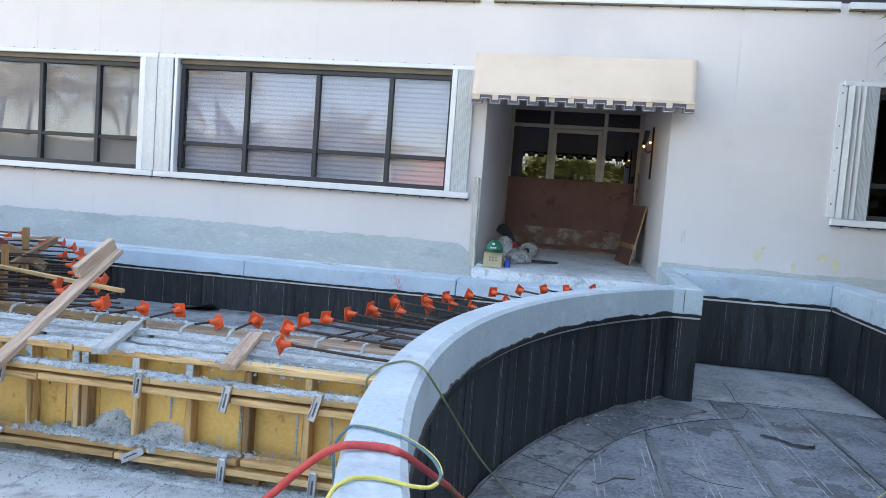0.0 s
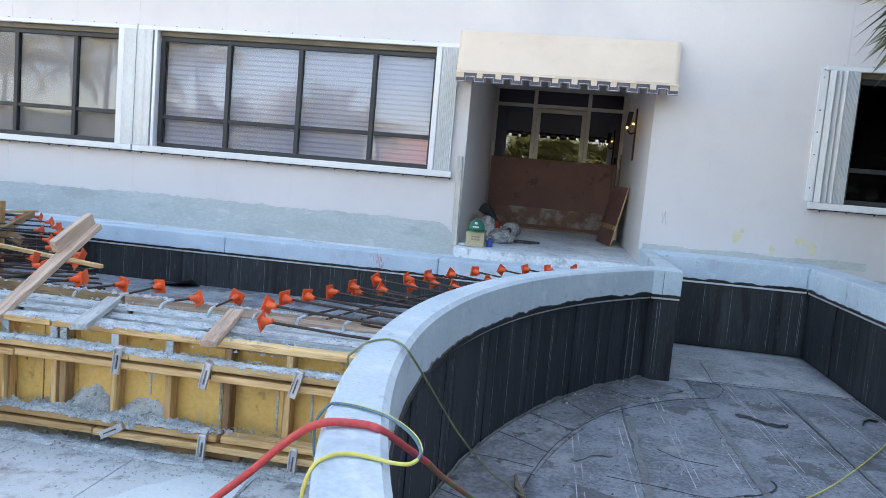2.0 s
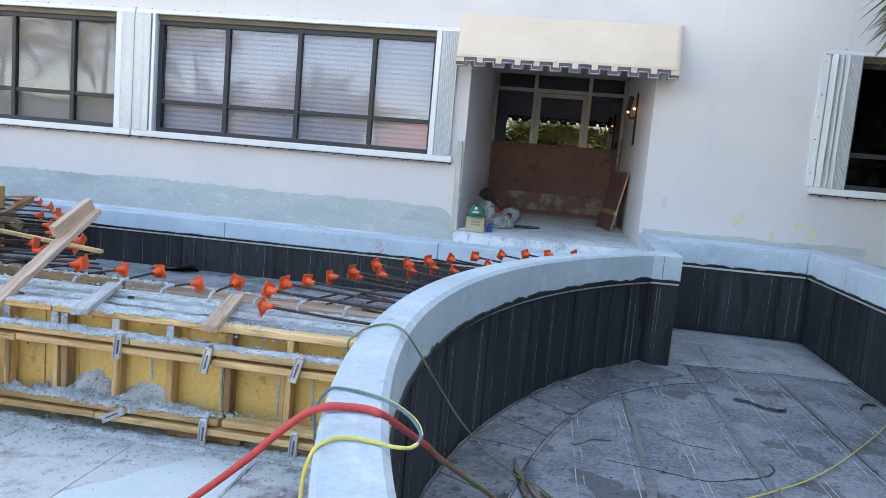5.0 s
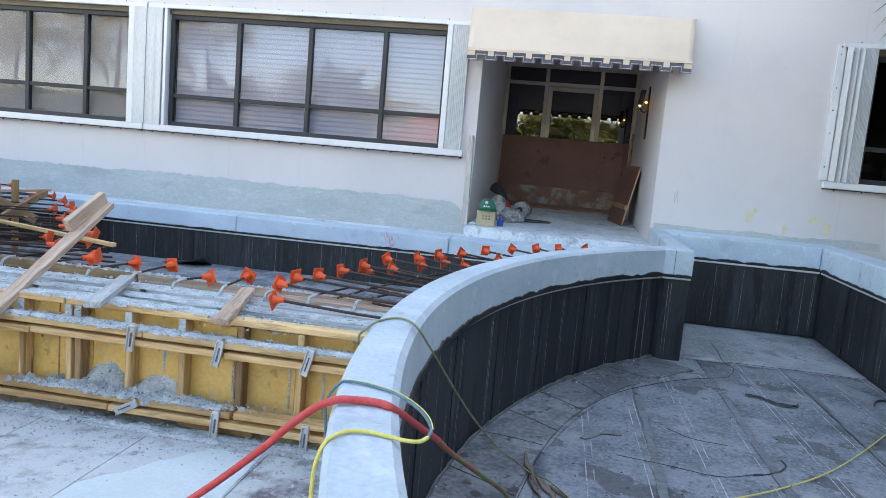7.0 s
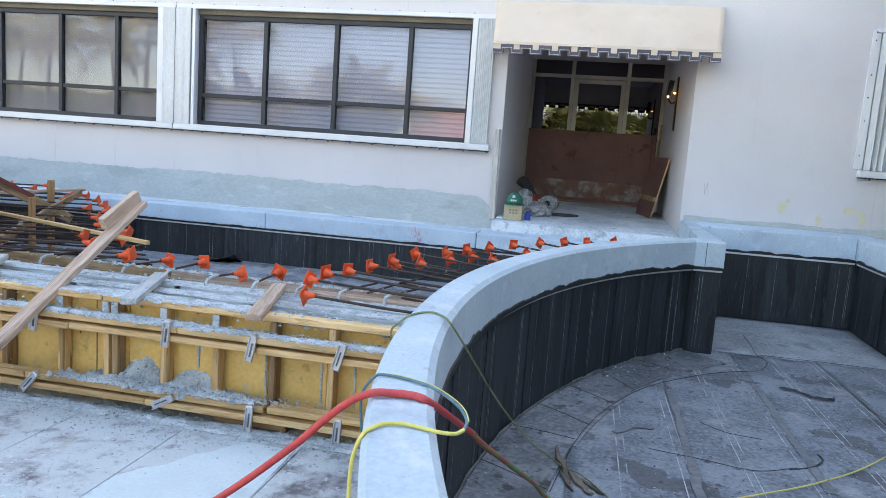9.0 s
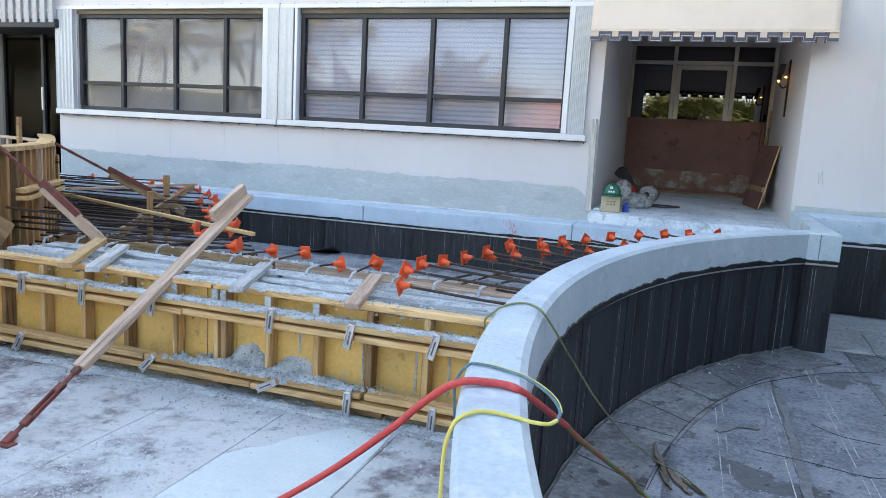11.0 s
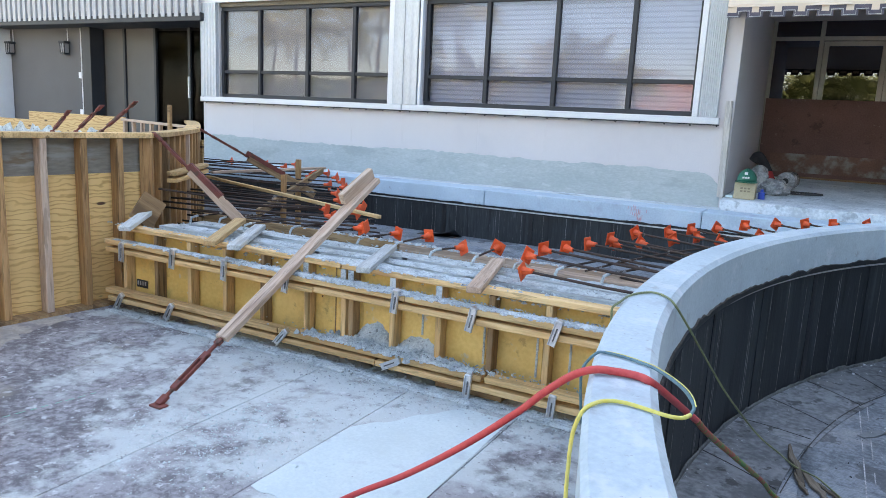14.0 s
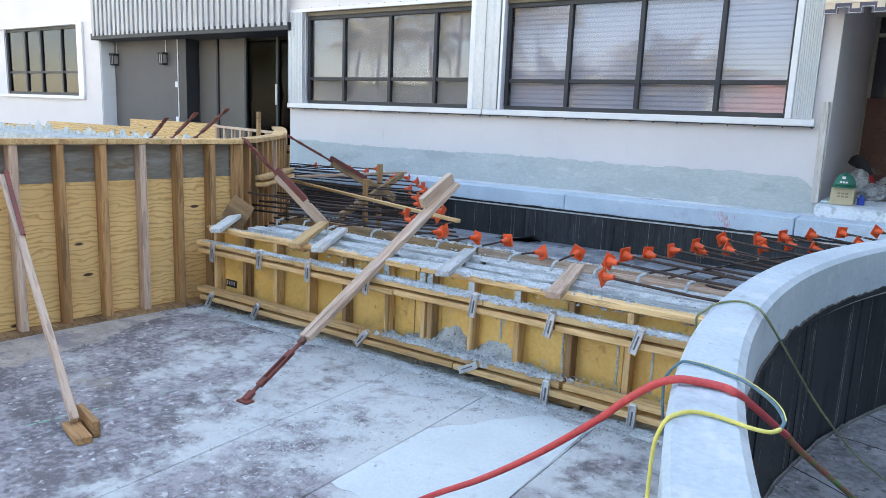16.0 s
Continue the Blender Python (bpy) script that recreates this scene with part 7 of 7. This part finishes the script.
fan_palm(-1.5, -8.5, 2.75, 1.15, 41)
fan_palm(0.4, -8.0, 2.9, 1.15, 42)
fan_palm(2.4, -8.6, 2.65, 1.1, 43)
fan_palm(-2.9, -9.5, 2.4, 1.2, 44)
fan_palm(-0.5, -9.4, 2.7, 1.1, 51, 60)
fan_palm(1.5, -9.3, 2.7, 1.1, 52, 60)
fan_palm(3.3, -9.4, 2.4, 1.1, 53, 60)
for k in range(5):
    coconut(-24.5 + 2.0 * k + 0.6 * math.sin(k * 2.3), -24.5 - (k % 3), 4.2 + 0.5 * math.sin(k * 1.7), (0.3 * math.cos(k), 0), 60 + k)
fan_palm(11.5, -9, 4.2, 1.7, 45, 60)
fan_palm(14.5, -10, 5.2, 1.7, 46, 60)
fan_palm(17.5, -9.5, 4.4, 1.7, 47, 60)

# hedge behind the camera: many small leaves in a rough mass
r = random.Random(77)
verts, faces = [], []
for _ in range(40000):
    x = r.uniform(-45, -12.6) if r.random() < 0.45 else r.uniform(-3, 30)
    y = -27 + r.gauss(0, 0.9)
    tall_part = 6 < x < 30 and r.random() < 0.75
    near = -3 < x <= 6
    if tall_part or near:
        y += 12
    top = (8.0 if tall_part else 3.1 if near else 4.1) + 0.9 * noise.noise((x * 0.22, 0, 3)) + 0.5 * noise.noise((x * 0.8, 1, 3))
    z = top * (1 - r.random() ** 2 * 0.98)
    a, s, tl = r.uniform(0, 6.28), r.uniform(0.12, 0.26), r.uniform(-0.7, 0.7)
    b = len(verts)
    dx, dy = math.cos(a) * s, math.sin(a) * s
    verts += [(x - dx, y - dy, z), (x - dy * 0.35, y + dx * 0.35, z + s * tl), (x + dx, y + dy, z + s * 0.3), (x + dy * 0.35, y - dx * 0.35, z - s * tl)]
    faces.append((b, b + 1, b + 2, b + 3))
me = bpy.data.meshes.new("hedge")
me.from_pydata(verts, [], faces)
me.materials.append(FANLEAF)
tagged(new("hedge", me), "dense dark hedge along the far side of the yard", "hedge", kind="stuff")
# unseen tall screen of leaves beyond the side wall, added to darken the right side
verts, faces = [], []
for _ in range(16000):
    x, y = 8.4 + r.gauss(0, 0.5), r.uniform(-7, 8.5)
    top = 6.6 + 0.9 * noise.noise((y * 0.3, 0, 8)) + 0.5 * noise.noise((y * 1.1, 1, 8))
    z = 0.85 + (top - 0.85) * r.random() ** 0.8
    a, s, tl = r.uniform(0, 6.28), r.uniform(0.12, 0.26), r.uniform(-0.7, 0.7)
    b = len(verts)
    dx, dy = math.cos(a) * s, math.sin(a) * s
    verts += [(x - dx, y - dy, z), (x - dy * 0.35, y + dx * 0.35, z + s * tl), (x + dx, y + dy, z + s * 0.3), (x + dy * 0.35, y - dx * 0.35, z - s * tl)]
    faces.append((b, b + 1, b + 2, b + 3))
me = bpy.data.meshes.new("hedge")
me.from_pydata(verts, [], faces)
me.materials.append(FANLEAF)
tagged(new("hedge", me), "unseen screen of leaves added beyond the side wall to block sky light", "hedge", kind="stuff")
TERRA = mat("terracotta_wall", (0.40, 0.22, 0.14), (0.52, 0.30, 0.20), 0.8, 20, 0.85, 0.2)
house = thing("far_building", "low terracotta building with a tiled roof across the yard", "building")
part("wall", box(-11.8, -4.4, -36, -28, -0.05, 2.5), TERRA, house)
bm = bmesh.new()
v = [bm.verts.new(p) for p in ((-12.2, -27.4, 2.5), (-4.0, -27.4, 2.5), (-4.0, -36.4, 2.5), (-12.2, -36.4, 2.5), (-10.6, -32, 4.9), (-5.6, -32, 4.9))]
for f in ((0, 1, 5, 4), (1, 2, 5), (2, 3, 4, 5), (3, 0, 4), (0, 3, 2, 1)):
    bm.faces.new([v[i] for i in f])
part("roof", bm, mat("clay_roof_tiles", (0.45, 0.21, 0.13), (0.58, 0.32, 0.22), 2, 12, 0.85, 0.4, stretch=(6, 1, 1)), house)

# ---- crumbs of spilled concrete on the form and the floor ----
def crumbs(name, label, count, seed, place, material=CEMENT, category="concrete"):
    """Many small lumps, each a squashed and jittered octahedron, joined as loose stuff."""
    r = random.Random(seed)
    vs, fs = [], []
    for _ in range(count):
        x, y, z, big = place(r)
        s = big * r.uniform(0.35, 1.0)
        b = len(vs)
        for d in ((1, 0, 0), (0, 1, 0), (-1, 0, 0), (0, -1, 0), (0, 0, 0.8), (0, 0, -0.5)):
            vs.append((x + s * (d[0] + r.uniform(-0.4, 0.4)), y + s * (d[1] + r.uniform(-0.4, 0.4)), z + s * (d[2] + r.uniform(-0.2, 0.3))))
        for i in range(4):
            fs += [(b + i, b + (i + 1) % 4, b + 4), (b + (i + 1) % 4, b + i, b + 5)]
    m_ = bpy.data.meshes.new(name)
    m_.from_pydata(vs, [], fs)
    m_.materials.append(material)
    tagged(new(name, m_), label, category, kind="stuff")


crumbs("concrete_crumbs", "crumbs of grey concrete spilled over the strip", 1500, 91, lambda r: (-0.72 - 3.9 * r.random() ** 1.3, 3.70 + 0.75 * r.random() ** 1.4, 0.628 + 0.016 * r.random(), 0.011))
crumbs("concrete_crumbs", "crumbs of grey concrete along the upper wale", 800, 92, lambda r: (-0.72 - 2.9 * r.random() ** 0.9, r.uniform(3.56, 3.66), 0.564 + 0.012 * r.random(), 0.010))
crumbs("concrete_crumbs", "crumbs of grey concrete along the lower wale", 700, 93, lambda r: (r.gauss(-2.15, 0.42), r.uniform(3.56, 3.68), 0.170 + 0.016 * r.random(), 0.010))
crumbs("concrete_crumbs", "crumbs of grey concrete along the foot of the form", 900, 94, lambda r: (-0.75 - 3.6 * r.random(), 3.5 - abs(r.gauss(0, 0.13)), 0.010, 0.008))
crumbs("concrete_crumbs", "crumbs of grey concrete scattered on the floor", 900, 95, lambda r: (r.gauss(-2.52, 0.28), min(r.gauss(2.42, 0.26), 3.4), 0.010, 0.011 if r.random() < 0.12 else 0.0055), PALE)

def by_the_wall(r):
    x, y = arc(RO + 0.01 - abs(r.gauss(0, 0.10)), r.uniform(4, 41))
    return x, y, 0.012, 0.013 if r.random() < 0.15 else 0.005


FLAKE = mat("white_paint_flakes", (0.50, 0.52, 0.53), (0.72, 0.74, 0.75), 9, 60, 0.8, 0.1)
crumbs("paint_flakes", "white flakes and crumbs along the curved wall's foot", 90, 96, by_the_wall, FLAKE, "debris")
crumbs("paint_flakes", "white specks scattered over the court floor", 160, 97, lambda r: (r.uniform(0.3, 2.8), r.uniform(3.4, 8.2), 0.012, 0.006), FLAKE, "debris")
crumbs("dark_debris", "dark crumbs scattered over the court floor", 260, 98, lambda r: (r.uniform(0.2, 2.85), r.uniform(3.4, 8.2), 0.012, 0.007), MASTIC, "debris")

# small stamped mark on the first form panel
mark = part("stamp", box(-4.83, -4.70, 3.7165, 3.7195, 0.172, 0.235), MASTIC, form, "black stamped mark")
for k in range(4):
    part("stamp_bar", box(-4.82 + 0.028 * k, -4.804 + 0.028 * k, 3.7145, 3.7163, 0.19, 0.222), CHALK, form, "pale bars of the stamp")
